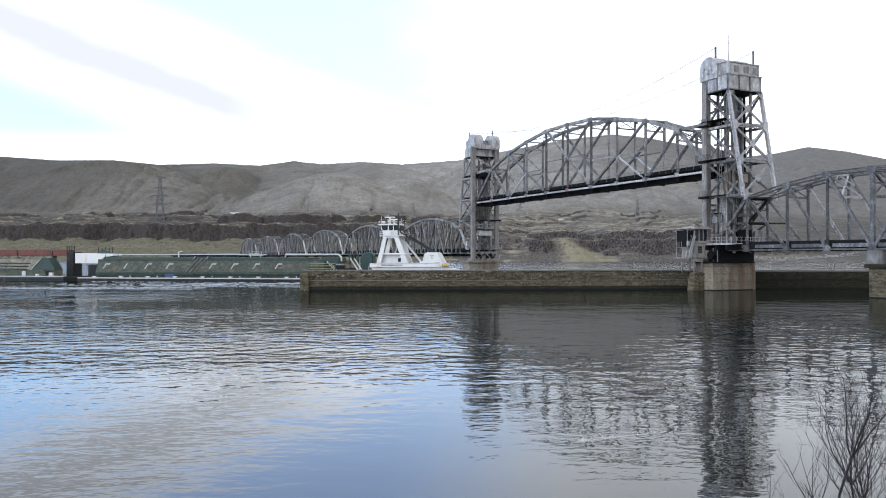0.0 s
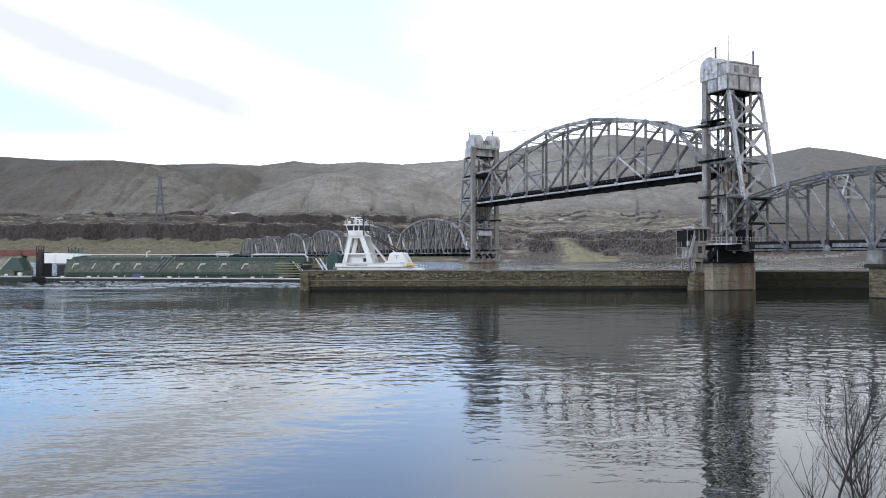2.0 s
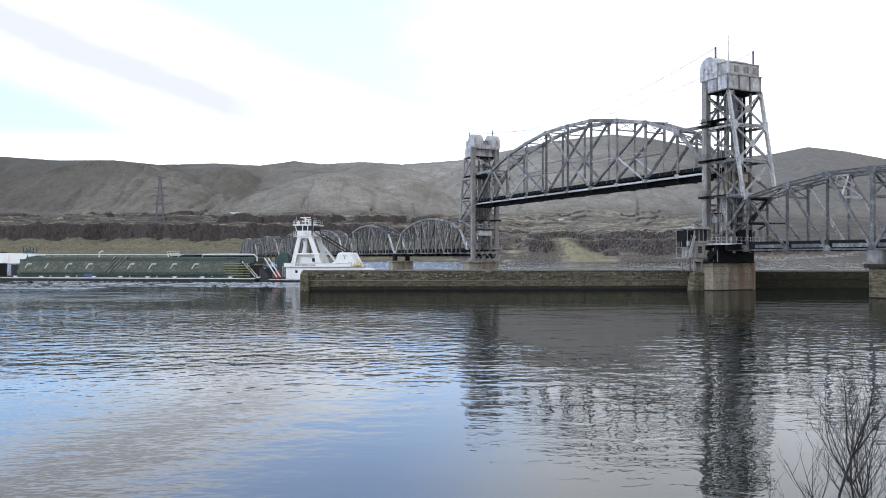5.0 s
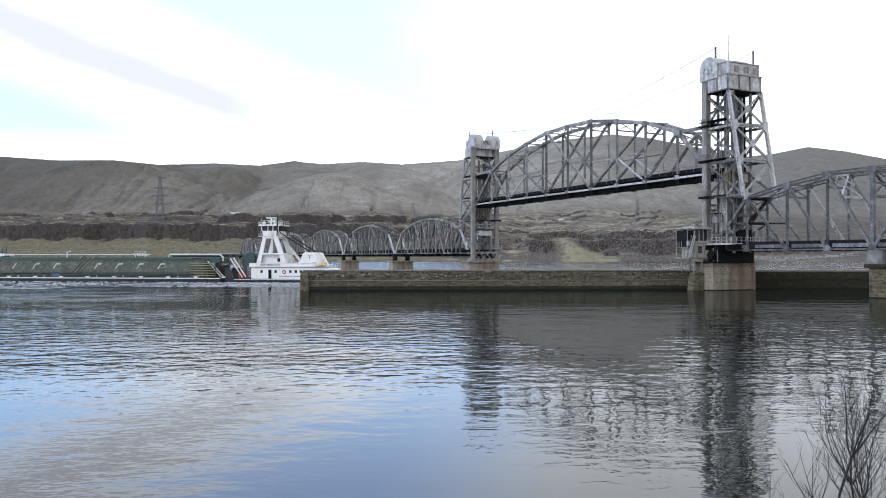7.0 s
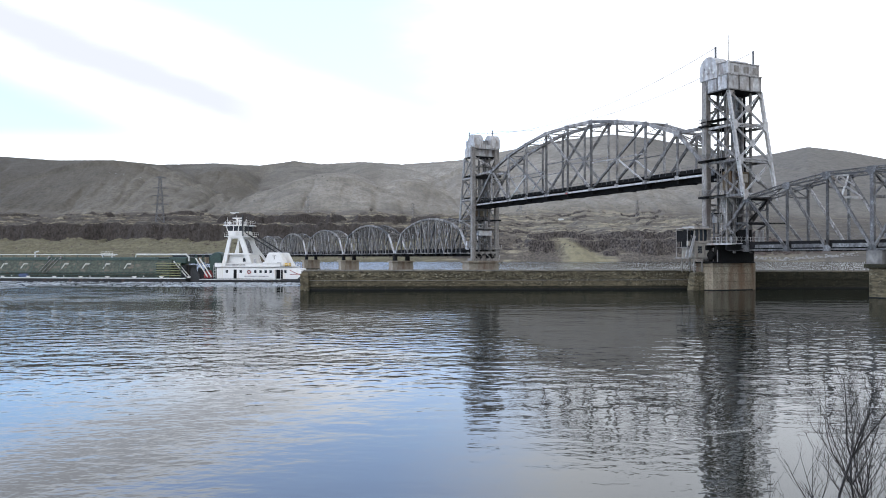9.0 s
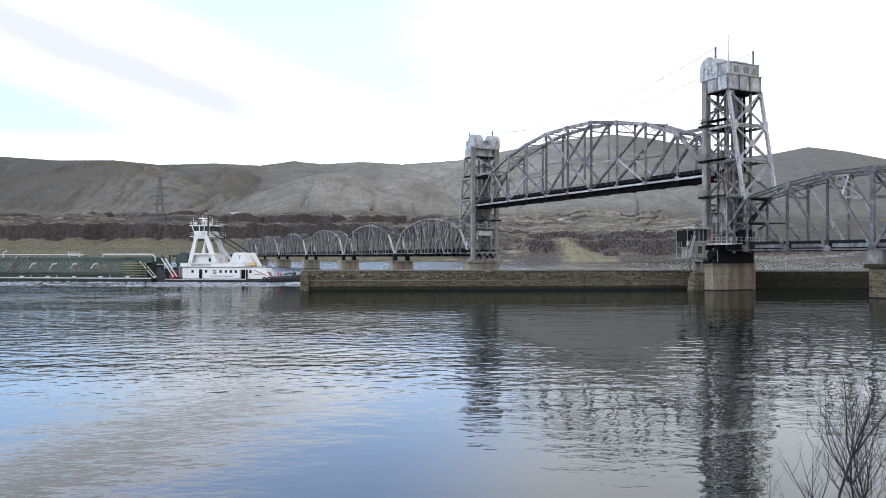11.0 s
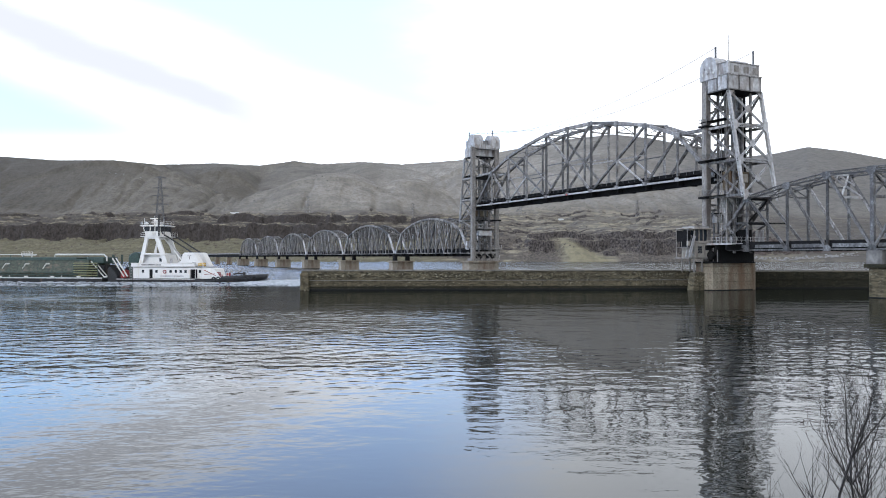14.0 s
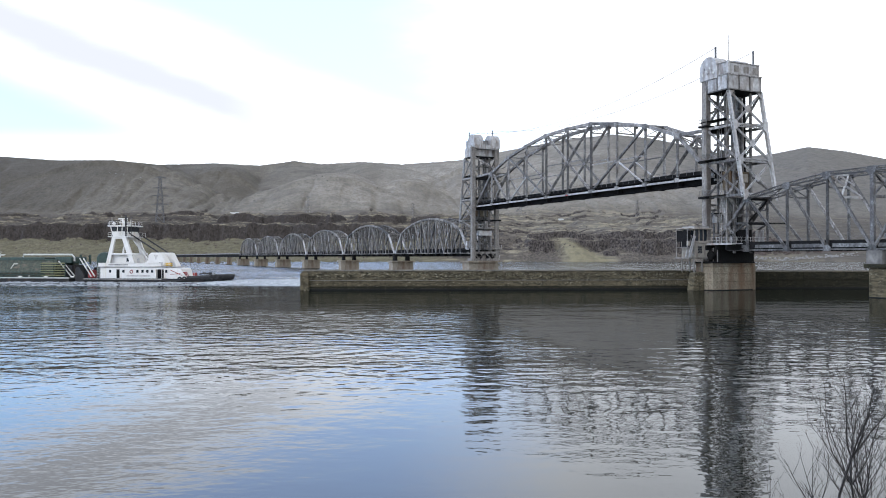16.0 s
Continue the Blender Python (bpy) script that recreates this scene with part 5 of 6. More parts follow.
    part("flag_mast", Shape().tube([(6.9, -3.4, 11.6), (7.0, -3.4, 16.4)], 0.09, 0.06), RUBBER, root)
    part("radar_post", Shape().box(2.45, 2.75, -0.15, 0.15, 14.4, 16.1), WHITE, root)
    part("radar_bar", Shape().box(1.3, 3.9, -0.15, 0.15, 16.1, 16.35), WHITE, root)
    part("radar_post", Shape().box(3.9, 4.15, -1.9, -1.65, 14.4, 15.5), WHITE, root)
    part("radar_bar", Shape().box(3.2, 4.9, -1.95, -1.6, 15.5, 15.72), WHITE, root)
    part("mast_platform", Shape().box(2.0, 4.4, -1.0, 1.0, 15.2, 15.3), WHITE, root)
    for x, y, r in ((1.5, -2.2, 0.45), (5.2, -1.5, 0.35), (3.6, 1.2, 0.42)):
        part("radome", ball((x, y, 14.42 + r), (r, r, r * 0.85)), WHITE, root)
    for x, y, z in ((1.0, -2.4, 16.3), (2.1, 0.4, 17.0), (3.4, -2.6, 16.0), (4.5, 1.0, 16.4), (6.0, -2.2, 15.9)):
        part("whip_antenna", Shape().tube([(x, y, 14.4), (x, y, z)], 0.06, 0.03, 5), WHITE, root)
    for x in (0.6, 5.9):
        part("searchlight", Shape().disc((x, -3.0, 14.85), 0, 0.3, 0.4, 10), STEEL_PALE, root)
    # main deck openings
    for x in (1.66, 5.3, 9.1, 10.5, 11.8, 13.1, 16.9):
        w = part("window", Shape().box(x - 0.3, x + 0.3, -4.25, -4.17, 2.3, 3.0), DARK_GLASS, root)
        part("window_frame", Shape().box(x - 0.36, x + 0.36, -4.28, -4.24, 3.0, 3.08), PALE, w)
    for x, w in ((3.83, 0.4), (15.1, 0.5), (16.0, 0.22)):
        part("door_opening", Shape().box(x - w, x + w, -4.26, -4.17, 0.9, 3.15), STEEL_DARK, root)
    part("open_door", Shape().box(14.2, 14.55, -4.9, -4.25, 0.9, 3.1), WHITE, root)
    part("lifebuoy", ring((7.5, -4.3, 2.55), 0.4, 0.1), RED, root)
    part("name_bar", Shape().box(6.2, 12.6, -4.25, -4.19, 1.35, 1.6), STEEL_PALE, root, "grey lettering bar")
    # after deck
    part("after_bulwark", Shape().prism([(17.4, 0.8), (22.6, 0.8), (20.6, 3.4), (17.4, 3.7)], 1, -4.2, -4.05), WHITE, root, "white sloped bulwark", bevel=0.03)
    part("after_house", Shape().prism([(17.4, 0.8), (20.4, 0.8), (19.6, 3.3), (17.4, 3.6)], 1, -1.8, 3.8), WHITE, root, bevel=0.1)
    part("red_stripe", Shape().beam((18.0, -4.24, 3.0), (21.2, -4.24, 1.6), 0.04, 0.16, (0, 1, 0)), RED, root)
    part("red_stripe", Shape().beam((18.0, -4.24, 1.9), (20.8, -4.24, 2.1), 0.04, 0.14, (0, 1, 0)), RED, root)
    part("life_raft", Shape().disc((17.2, -3.6, 4.35), 0, 0.5, 1.7, 12), YELLOW, root, "yellow life raft canister")
    part("raft_cradle", Shape().box(16.5, 17.9, -4.0, -3.2, 3.86, 4.0), STEEL, root)
    part("after_rail", rail_run((17.9, -4.3, 3.5), (20.6, -4.3, 3.3), 4, 1.0, 2, 0.05), WHITE, root)
    part("after_rail", rail_run((15.8, -4.4, 3.86), (17.7, -4.4, 3.86), 3, 0.95, 2, 0.05), WHITE, root)
    part("winch", Shape().box(19.9, 21.9, -3.4, -1.6, 0.95, 1.8), RED, root, bevel=0.15)
    part("winch_drum", Shape().disc((21.0, -2.5, 1.95), 1, 0.55, 1.4, 14), RED, root)
    part("aft_rail", rail_run((20.8, -4.6, 1.0), (24.6, -4.6, 1.1), 5, 1.2), WHITE, root)
    for x, y in ((24.0, -3.6), (24.0, -2.6)):
        part("bitt", Shape().disc((x, y, 1.7), 2, 0.32, 1.3, 10), RED, root)
    part("capstan", Shape().disc((27.4, -1.5, 2.0), 2, 0.4, 0.9, 10), RUBBER, root)
    for k in range(9):
        part("tyre_fender", ring((21.0 + 1.2 * k, -5.2, 0.75 + 0.07 * k), 0.45, 0.2, 12), RUBBER, root)
    part("stern_fender", Shape().tube([(23, -5.0, 1.0), (28.5, -5.0, 1.25), (31.2, -4, 1.45), (31.4, 0, 1.45), (31.2, 4, 1.45)], 0.5, 0.5, 8), RUBBER, root)
    part("fender_lashing", Shape().tube([(26.2, -4.9, 2.0), (27.4, -5.1, 2.3), (28.6, -4.9, 2.1)], 0.2, 0.2, 7), RUBBER, root)
    # bow: push knees, winches, slanted braces
    part("winch", Shape().box(-4.3, -2.5, -4.6, -2.8, 0.9, 2.3), RED, root, bevel=0.2)
    part("winch_drum", Shape().disc((-3.4, -3.7, 2.4), 1, 0.6, 1.5, 14), RED, root)
    part("deck_machine", Shape().prism([(-5.0, 0.9), (-1.6, 0.9), (-1.8, 6.8), (-2.6, 7.6), (-4.2, 7.4), (-5.2, 6.2)], 1, 0.4, 3.4), GREEN_DARK, root, "dark green deck machinery", bevel=0.3)
    for x in (-4.6, -3.6):
        part("knee_stay", Shape().beam((x - 1.7, -4.9, 6.0), (x + 1.4, -4.7, 1.3), 0.2, 0.26), PALE, root)
    part("bow_ladder", rail_run((-1.9, -4.2, 0.9), (-1.3, -4.2, 0.9), 2, 3.2, 8, 0.08), STEEL_PALE, root)
    part("bow_rail", rail_run((-5.2, 4.4, 0.9), (-5.2, -2.2, 0.9), 7, 1.1), STEEL_PALE, root)
    for y in (-4.0, 0.0, 4.0):
        part("push_knee", Shape().prism([(-8.0, -0.5), (-5.4, -0.5), (-5.4, 1.4), (-7.0, 3.6), (-7.7, 3.6), (-8.0, 3.0)], 1, y - 0.3, y + 0.3), RUBBER, root, bevel=0.08)
        part("bow_post", Shape().laced((-6.6, y, 4.4), (-6.6, y, 6.9), 0.3, 0.4, (0, 1, 0)), GREEN_DARK, root)
    return root


def build_barge():
    root = thing("cargo_barge", pose(0, BOAT_Y, 0), "low green river barge with faded lettering panels, fully loaded", "barge")
    # origin at the stern; the bow lies at -x
    Lb = 69.5
    part("hull", Shape().prism([(0, -1.0), (0, 0.8), (-Lb, 0.8), (-Lb, 0.1), (-Lb + 4, -1.0)], 1, -6.4, 6.4), BLACK, root, "black hull", bevel=0.1)
    part("deck_edge", Shape().box(-Lb, 0, -6.5, -6.3, 0.82, 1.08), PALE, root, "white painted deck edge")
    part("deck", Shape().box(-Lb + 0.2, -0.2, -6.3, 6.3, 0.55, 0.9), GREEN_DARK, root)
    for k, y in enumerate((-6.05, -5.85)):
        part("pipe_run", Shape().tube([(-Lb + 4, y, 1.15 + 0.28 * k), (-7, y, 1.15 + 0.28 * k)], 0.11, 0.11, 6), GREEN if k else GREEN_DARK, root)
    s = Shape().prism([(-5.6, 0.9), (-5.6, 2.5), (-4.4, 5.5), (4.4, 5.5), (5.6, 2.5), (5.6, 0.9)], 0, -Lb + 4.5, -4.6)
    part("cargo_box", s, GREEN, root, bevel=0.1)
    part("coaming_rail", Shape().box(-Lb + 4.5, -4.6, -5.8, -5.6, 2.3, 2.52), GREEN_DARK, root)
    part("coaming_rail", Shape().box(-Lb + 4.5, -4.6, -4.55, -4.3, 5.4, 5.7), GREEN_DARK, root)
    for k in range(13):
        part("side_seam", Shape().beam((-Lb + 6.4 + 4.05 * k, -5.63, 2.52), (-Lb + 6.4 + 4.05 * k, -4.44, 5.48), 0.1, 0.06, (1, 0, 0)), GREEN_DARK, root)
    part("hatch_cover", Shape().box(-Lb + 6, -8.5, -3.9, 3.9, 5.5, 6.2), GREEN_DARK, root, "dark green hatch covers", bevel=0.1)
    for x in range(10):
        part("deck_light", Shape().prism([(-Lb + 4 + x * 7.3, 1.42), (-Lb + 4.3 + x * 7.3, 1.1), (-Lb + 4.9 + x * 7.3, 1.1), (-Lb + 5.2 + x * 7.3, 1.42)], 1, -6.35, -6.1), WHITE, root)
    # painted name: plain slanted bars
    for k, w in enumerate((2.2, 0.7, 2.0, 2.0, 2.6, 2.0, 2.2, 2.0, 2.0)):
        if k == 4:
            continue
        x = -Lb + 6.2 + 5.75 * k
        def on_side(u, z, o):
            return (u + 0.45 * (z - 3.2), -5.6 + (z - 2.5) * 0.4 - o, z)
        bars = [((x, 3.3), (x + 0.35, 3.3), (x + 0.35, 4.7), (x, 4.7))]
        if w > 1:
            bars.append(((x + 0.36, 4.35), (x + w * 0.62, 4.35), (x + w * 0.62, 4.7), (x + 0.36, 4.7)))
        for quad in bars:
            s = Shape().add([on_side(u, z, 0.01) for u, z in quad] + [on_side(u, z, 0.05) for u, z in quad], [(0, 1, 2, 3), (7, 6, 5, 4), (0, 4, 5, 1), (1, 5, 6, 2), (2, 6, 7, 3), (3, 7, 4, 0)])
            part("painted_bar", s, LETTER, root)
    for k in range(8):
        part("mooring_bitt", Shape().disc((-Lb + 7 + 7.3 * k, -5.95, 1.25), 2, 0.16, 0.6, 8), PALE if k % 3 else BLACK, root)
    for k in range(3):
        x = -40.4 + 1.1 * k
        part("hose_boom", Shape().beam((x, -5.9, 2.4), (x + 2.6, -4.3, 6.0), 0.16, 0.16), STEEL, root)
    part("blue_tarpaulin", Shape().box(-45.8, -43.2, -6.2, -5.7, 0.95, 2.0), BLUE, root, "folded blue tarpaulin", bevel=0.12)
    part("sample_platform", Shape().box(-24.6, -21.4, -3.4, -2.2, 6.6, 6.72), WHITE, root)
    part("platform_rail", rail_run((-24.6, -3.4, 6.72), (-21.4, -3.4, 6.72), 5, 0.9), WHITE, root)
    for x in (-24.3, -21.7):
        part("platform_leg", Shape().box(x - 0.08, x + 0.08, -3.3, -3.14, 5.6, 6.6), WHITE, root)
    part("white_deckhouse", Shape().prism([(-Lb - 3.6, 4.6), (-Lb - 3.6, 7.3), (-Lb + 7.2, 7.1), (-Lb + 7.2, 6.5), (-Lb + 4.6, 6.2), (-Lb + 3.6, 4.6)], 1, -2.0, 2.0), WHITE, root, bevel=0.08)
    for k in range(5):
        part("rack_post", Shape().box(-Lb + 0.2 + 1.0 * k, -Lb + 0.36 + 1.0 * k, 2.4, 2.56, 1.2, 9.0 - 0.3 * (k % 2)), BLACK, root)
    part("rack_roof", Shape().prism([(-Lb + 0.1, 7.4), (-Lb + 1.6, 8.3), (-Lb + 4.4, 7.5)], 1, 2.2, 3.6), GREEN_DARK, root)
    part("house_stand", Shape().box(-Lb - 0.0, -Lb + 5.0, -1.8, 1.8, 1.2, 4.3), BLACK, root)
    part("stern_machinery", Shape().box(-6.0, -1.2, -3.6, 3.0, 4.6, 6.3), GREEN_DARK, root, bevel=0.2)
    part("machinery_base", Shape().box(-6.8, -1.4, -3.2, 2.6, 1.3, 4.2), BLACK, root)
    for k in range(6):
        part("rack_rail", Shape().tube([(-8.2, -5.85, 1.6 + 0.62 * k), (-1.6, -5.85, 1.6 + 0.62 * k)], 0.13, 0.13, 6), RACK, root, "dull yellow-green pipe")
    for x in (-8.2, -4.9, -1.6):
        part("rack_post", Shape().box(x - 0.1, x + 0.1, -5.80, -5.62, 1.0, 5.2), GREEN_DARK, root)
    for z, y in ((1.75, -6.0), (2.15, -5.9)):
        part("deck_pipe", Shape().tube([(-Lb + 5, y, z), (-7, y, z)], 0.12, 0.12, 6), GREEN_DARK if z < 2 else GREEN, root)
    for k in range(16):
        part("stanchion", Shape().box(-Lb + 6 + 3.6 * k - 0.06, -Lb + 6 + 3.6 * k + 0.06, -6.1, -5.98, 1.3, 2.5), GREEN, root)
    part("hatch_rail", Shape().tube([(-Lb + 6, -3.6, 6.9), (-20, -3.6, 6.9)], 0.1, 0.1, 6), PALE, root)
    for k in range(12):
        part("hatch_post", Shape().box(-Lb + 6 + 3.6 * k - 0.07, -Lb + 6 + 3.6 * k + 0.07, -3.67, -3.53, 5.7, 6.9), GREEN_DARK, root)
    part("vent_mast", Shape().tube([(-44.2, -2.0, 5.7), (-44.2, -2.0, 7.5), (-43.2, -2.0, 7.8)], 0.2, 0.2, 7), PALE, root)
    part("vapour_pipe", Shape().tube([(-15.4, -3.0, 5.9), (-15.2, -3.0, 6.9), (-1.5, -3.0, 6.9), (-0.8, -3.0, 6.2), (-0.8, -3.0, 5.2)], 0.22, 0.22, 8), PALE, root)
    for y in (-3.2, -1.6):
        part("ramp_rail", Shape().beam((-4.0, y - 1.6, 5.2), (-0.6, y - 1.6, 1.4), 0.22, 0.22), PALE, root)
    # cargo derrick amidships
    part("derrick_post", Shape().beam((-41.5, -4.2, 2.5), (-38.6, -4.2, 6.4), 0.3, 0.3), STEEL, root)
    part("derrick_post", Shape().beam((-37.2, -4.2, 2.5), (-35.2, -4.2, 6.4), 0.3, 0.3), STEEL, root)
    part("manifold", Shape().tube([(-43, -4.6, 3.0), (-40, -4.6, 4.4), (-37, -4.6, 3.0)], 0.3, 0.3, 8), TARP, root)
    return root


def build_lead_barge():
    root = thing("open_barge", pose(0, BOAT_Y, 0), "open river barge with rusty red coaming and tan cargo", "barge")
    Lb = 50.0
    part("hull", Shape().prism([(0, -1.0), (0, 0.8), (-Lb, 0.8), (-Lb, 0.1), (-Lb + 4, -1.0)], 1, -6.4, 6.4), BLACK, root, bevel=0.1)
    part("deck", Shape().box(-Lb + 0.2, -0.2, -6.3, 6.3, 0.75, 1.22), GREEN_DARK, root)
    part("deck_edge", Shape().box(-Lb, 0, -6.5, -6.3, 1.2, 1.4), PALE, root)
    part("side_coaming", Shape().prism([(-6.0, 1.2), (-5.8, 2.9), (-5.2, 2.9), (-5.2, 1.2)], 0, -Lb + 2, -6), GREEN, root)
    part("cargo_heap", Shape().prism([(-5.2, 1.3), (-5.2, 3.0), (-3.0, 5.6), (3.0, 5.6), (5.2, 3.0), (5.2, 1.3)], 0, -Lb + 3, -8), TARP, root, bevel=0.2)
    for k in range(4):
        part("red_container", Shape().box(-Lb + 2 + k * 10.1, -Lb + 11.9 + k * 10.1, 0.0, 2.4, 6.6, 8.2), RUST, root, bevel=0.06)
        part("container_cradle", Shape().box(-Lb + 2 + k * 10.1, -Lb + 11.9 + k * 10.1, 0.2, 2.2, 5.6, 6.6), TARP, root)
    part("short_container", Shape().box(-Lb + 42.4, -3.0, 0.0, 2.4, 6.6, 8.2), RUST, root, bevel=0.06)
    part("machine_block", Shape().box(-2.6, -0.6, -1.5, 2.5, 1.2, 7.6), BLACK, root, bevel=0.1)
    for x in (-2.8, -2.1, -1.4, -0.7):
        part("rack_post", Shape().box(x - 0.08, x + 0.08, -1.0, -0.84, 7.6, 9.2), BLACK, root)
    part("rack_rail", Shape().box(-2.9, -0.4, -1.0, -0.84, 8.9, 9.1), GREEN_DARK, root)
    for k in range(7):
        part("deck_block", Shape().box(-14 + 1.9 * k, -12.9 + 1.9 * k, -6.0, -5.2, 1.4, 1.9 + 0.35 * (k * 5 % 3)), PALE if k % 2 else GREEN, root, bevel=0.08)
    for k in range(9):
        part("heap_rib", Shape().beam((-Lb + 5 + 3.9 * k, -5.24, 2.9), (-Lb + 5 + 3.9 * k, -3.05, 5.55), 0.16, 0.12, (1, 0, 0)), GREEN, root)
    for k in range(3):
        part("hose_run", Shape().tube([(-Lb + 4, -5.5 + 0.7 * k, 3.1 + 0.75 * k), (-Lb + 20, -5.4 + 0.7 * k, 3.3 + 0.75 * k), (-11, -5.4 + 0.7 * k, 3.1 + 0.75 * k)], 0.13, 0.13, 6), BLACK if k == 1 else GREEN_DARK, root)
    for k in range(5):
        part("ring_buoy", ring((-11.5 + 1.6 * k, -5.5, 2.2), 0.4, 0.14), PALE if k % 2 else BLACK, root)
    part("hopper_edge", Shape().beam((-10.2, -5.25, 2.85), (-7.0, -5.25, 6.0), 0.18, 0.14), PALE, root)
    part("green_hopper", Shape().prism([(-10.2, 2.8), (-7.0, 6.0), (-5.2, 6.0), (-3.1, 2.8)], 1, -5.2, -2.4), GREEN_DARK, root)
    return root


towboat, barge, lead_barge = build_towboat(), build_barge(), build_lead_barge()


# ---------------------------------------------------------------- control house on the near pier
def build_control_house():
    root = thing("control_house", BR @ Matrix.Translation((-3.8, 0.3, 0)), "pale concrete operator's cabin with overhanging roof and steel stair", "cabin")
    part("cabin_wall", Shape().box(-2.4, 1.2, -1.7, 1.7, 6.2, 8.9), CABIN, root, bevel=0.06)
    part("balcony_band", Shape().box(-2.55, 1.35, -1.85, 1.85, 8.9, 9.35), CABIN, root, bevel=0.04)
    part("cabin_upper", Shape().box(-2.2, 1.0, -1.5, 1.5, 9.35, 11.5), DARK_GLASS, root)
    for x in (-2.2, -1.1, -0.05, 1.0):
        part("mullion", Shape().box(x - 0.09, x + 0.09, -1.6, -1.42, 9.35, 11.5), CABIN, root)
    for y in (-0.5, 0.5, 1.5):
        part("mullion", Shape().box(-2.3, -2.12, y - 0.09, y + 0.09, 9.35, 11.5), CABIN, root)
    part("roof", Shape().box(-2.8, 1.7, -2.2, 2.2, 11.5, 11.85), CABIN, root, bevel=0.06)
    part("roof_rim", Shape().box(-2.3, 1.3, -1.7, 1.7, 11.85, 12.1), SHEET, root)
    part("window_pane", Shape().box(-1.5, -0.5, -1.75, -1.67, 7.0, 8.3), DARK_GLASS, root)
    for z in (7.2, 7.55, 7.9):
        part("window_bar", Shape().box(-1.5, -0.5, -1.78, -1.75, z, z + 0.07), CABIN, root)
    part("window_sill", Shape().box(-1.65, -0.35, -1.86, -1.7, 6.86, 6.98), CABIN, root)
    part("floor_slab", Shape().box(-4.0, 1.4, -1.9, 1.9, 5.95, 6.2), COLUMN_STEEL, root, bevel=0.05)
    part("gallery_roof", Shape().box(-3.9, -2.85, -1.8, 1.7, 11.55, 11.75), CABIN, root, bevel=0.04)
    part("gallery_fascia", Shape().box(-3.9, -2.85, -1.82, -1.76, 11.3, 11.55), COLUMN_STEEL, root)
    part("locker", Shape().box(-3.75, -3.0, -1.2, 0.6, 8.2, 10.4), STEEL_DARK, root)
    part("back_panel", Shape().box(-3.8, -2.5, 0.2, 0.3, 8.2, 11.3), COLUMN_STEEL, root)
    part("side_screen", Shape().box(-3.9, -3.82, -1.6, 1.6, 9.2, 11.3), STEEL_DARK, root)
    part("front_screen", Shape().box(-3.8, -3.2, -1.62, -1.54, 9.6, 11.1), STEEL_DARK, root)
    part("hanging_box", Shape().box(-4.1, -3.6, -1.9, -1.4, 8.4, 9.3), CABIN, root, bevel=0.05)
    for z in (6.9, 7.5, 9.1):
        part("gallery_rail", Shape().beam((-3.85, -1.6, z), (-2.5, -1.6, z), 0.06, 0.06), COLUMN_STEEL, root)
    part("gallery", Shape().box(-3.85, -2.45, -1.6, 1.6, 8.1, 8.2), STEEL, root)
    part("stair_side", Shape().prism([(-3.9, 6.2), (-3.65, 6.2), (-2.3, 10.2), (-2.6, 10.2)], 1, -2.02, -1.96), STEEL_PALE, root, "pale steel stair plating")
    for y in (-1.5, -0.6):
        part("stair_stringer", Shape().beam((-3.8, y - 0.3, 6.2), (-2.4, y - 0.3, 10.4), 0.12, 0.3), STEEL_PALE, root)
    for k in range(9):
        z = 6.5 + 0.45 * k
        part("tread", Shape().box(-3.95 + (z - 6.2) * 0.34, -3.65 + (z - 6.2) * 0.34, -1.8, -0.9, z, z + 0.05), STEEL_PALE, root)
    part("stair_rail", Shape().beam((-3.95, -2.0, 7.2), (-2.6, -2.0, 11.2), 0.07, 0.08), STEEL_PALE, root)
    for x, y in ((-3.85, -1.5), (-3.85, 1.5)):
        part("gallery_post", Shape().box(x - 0.08, x + 0.08, y - 0.08, y + 0.08, 6.2, 11.6), COLUMN_STEEL, root)
    for x, y in ((-2.6, -1.8), (-0.6, -1.8), (-2.6, 1.4), (-0.6, 1.4)):
        part("support", Shape().box(x - 0.12, x + 0.12, y - 0.12, y + 0.12, 3.5, 5.95), COLUMN_STEEL, root, bevel=0.04)
    return root


build_control_house()


# ---------------------------------------------------------------- cables between the towers
def build_cables():
    rows = (((-1.7, -2.4, 46.1), (0.1, 102.7, 45.5), 5.2), ((5.1, -5.2, 45.4), (6.9, 99.9, 46.1), 4.6))
    for a, b, sag in rows:
        a, b = BR @ Vector(a), BR @ Vector(b)
        path = []
        for k in range(25):
            p = a.lerp(b, k / 24)
            p.z -= sag * 4 * (k / 24) * (1 - k / 24)
            path.append(p - a)
        solid("power_cable", Shape().tube(path, 0.05, 0.05, 5), CABLE, Matrix.Translation(a), "thin grey cable slung between the two lift towers", "cable", "tower cables")


build_cables()


# ---------------------------------------------------------------- far bank: pylons, buildings, shrubs, pale rocks
def height_at(x, y):
    return float(ground_height(np.array([[x]], dtype=float), np.array([[y]], dtype=float))[0, 0])


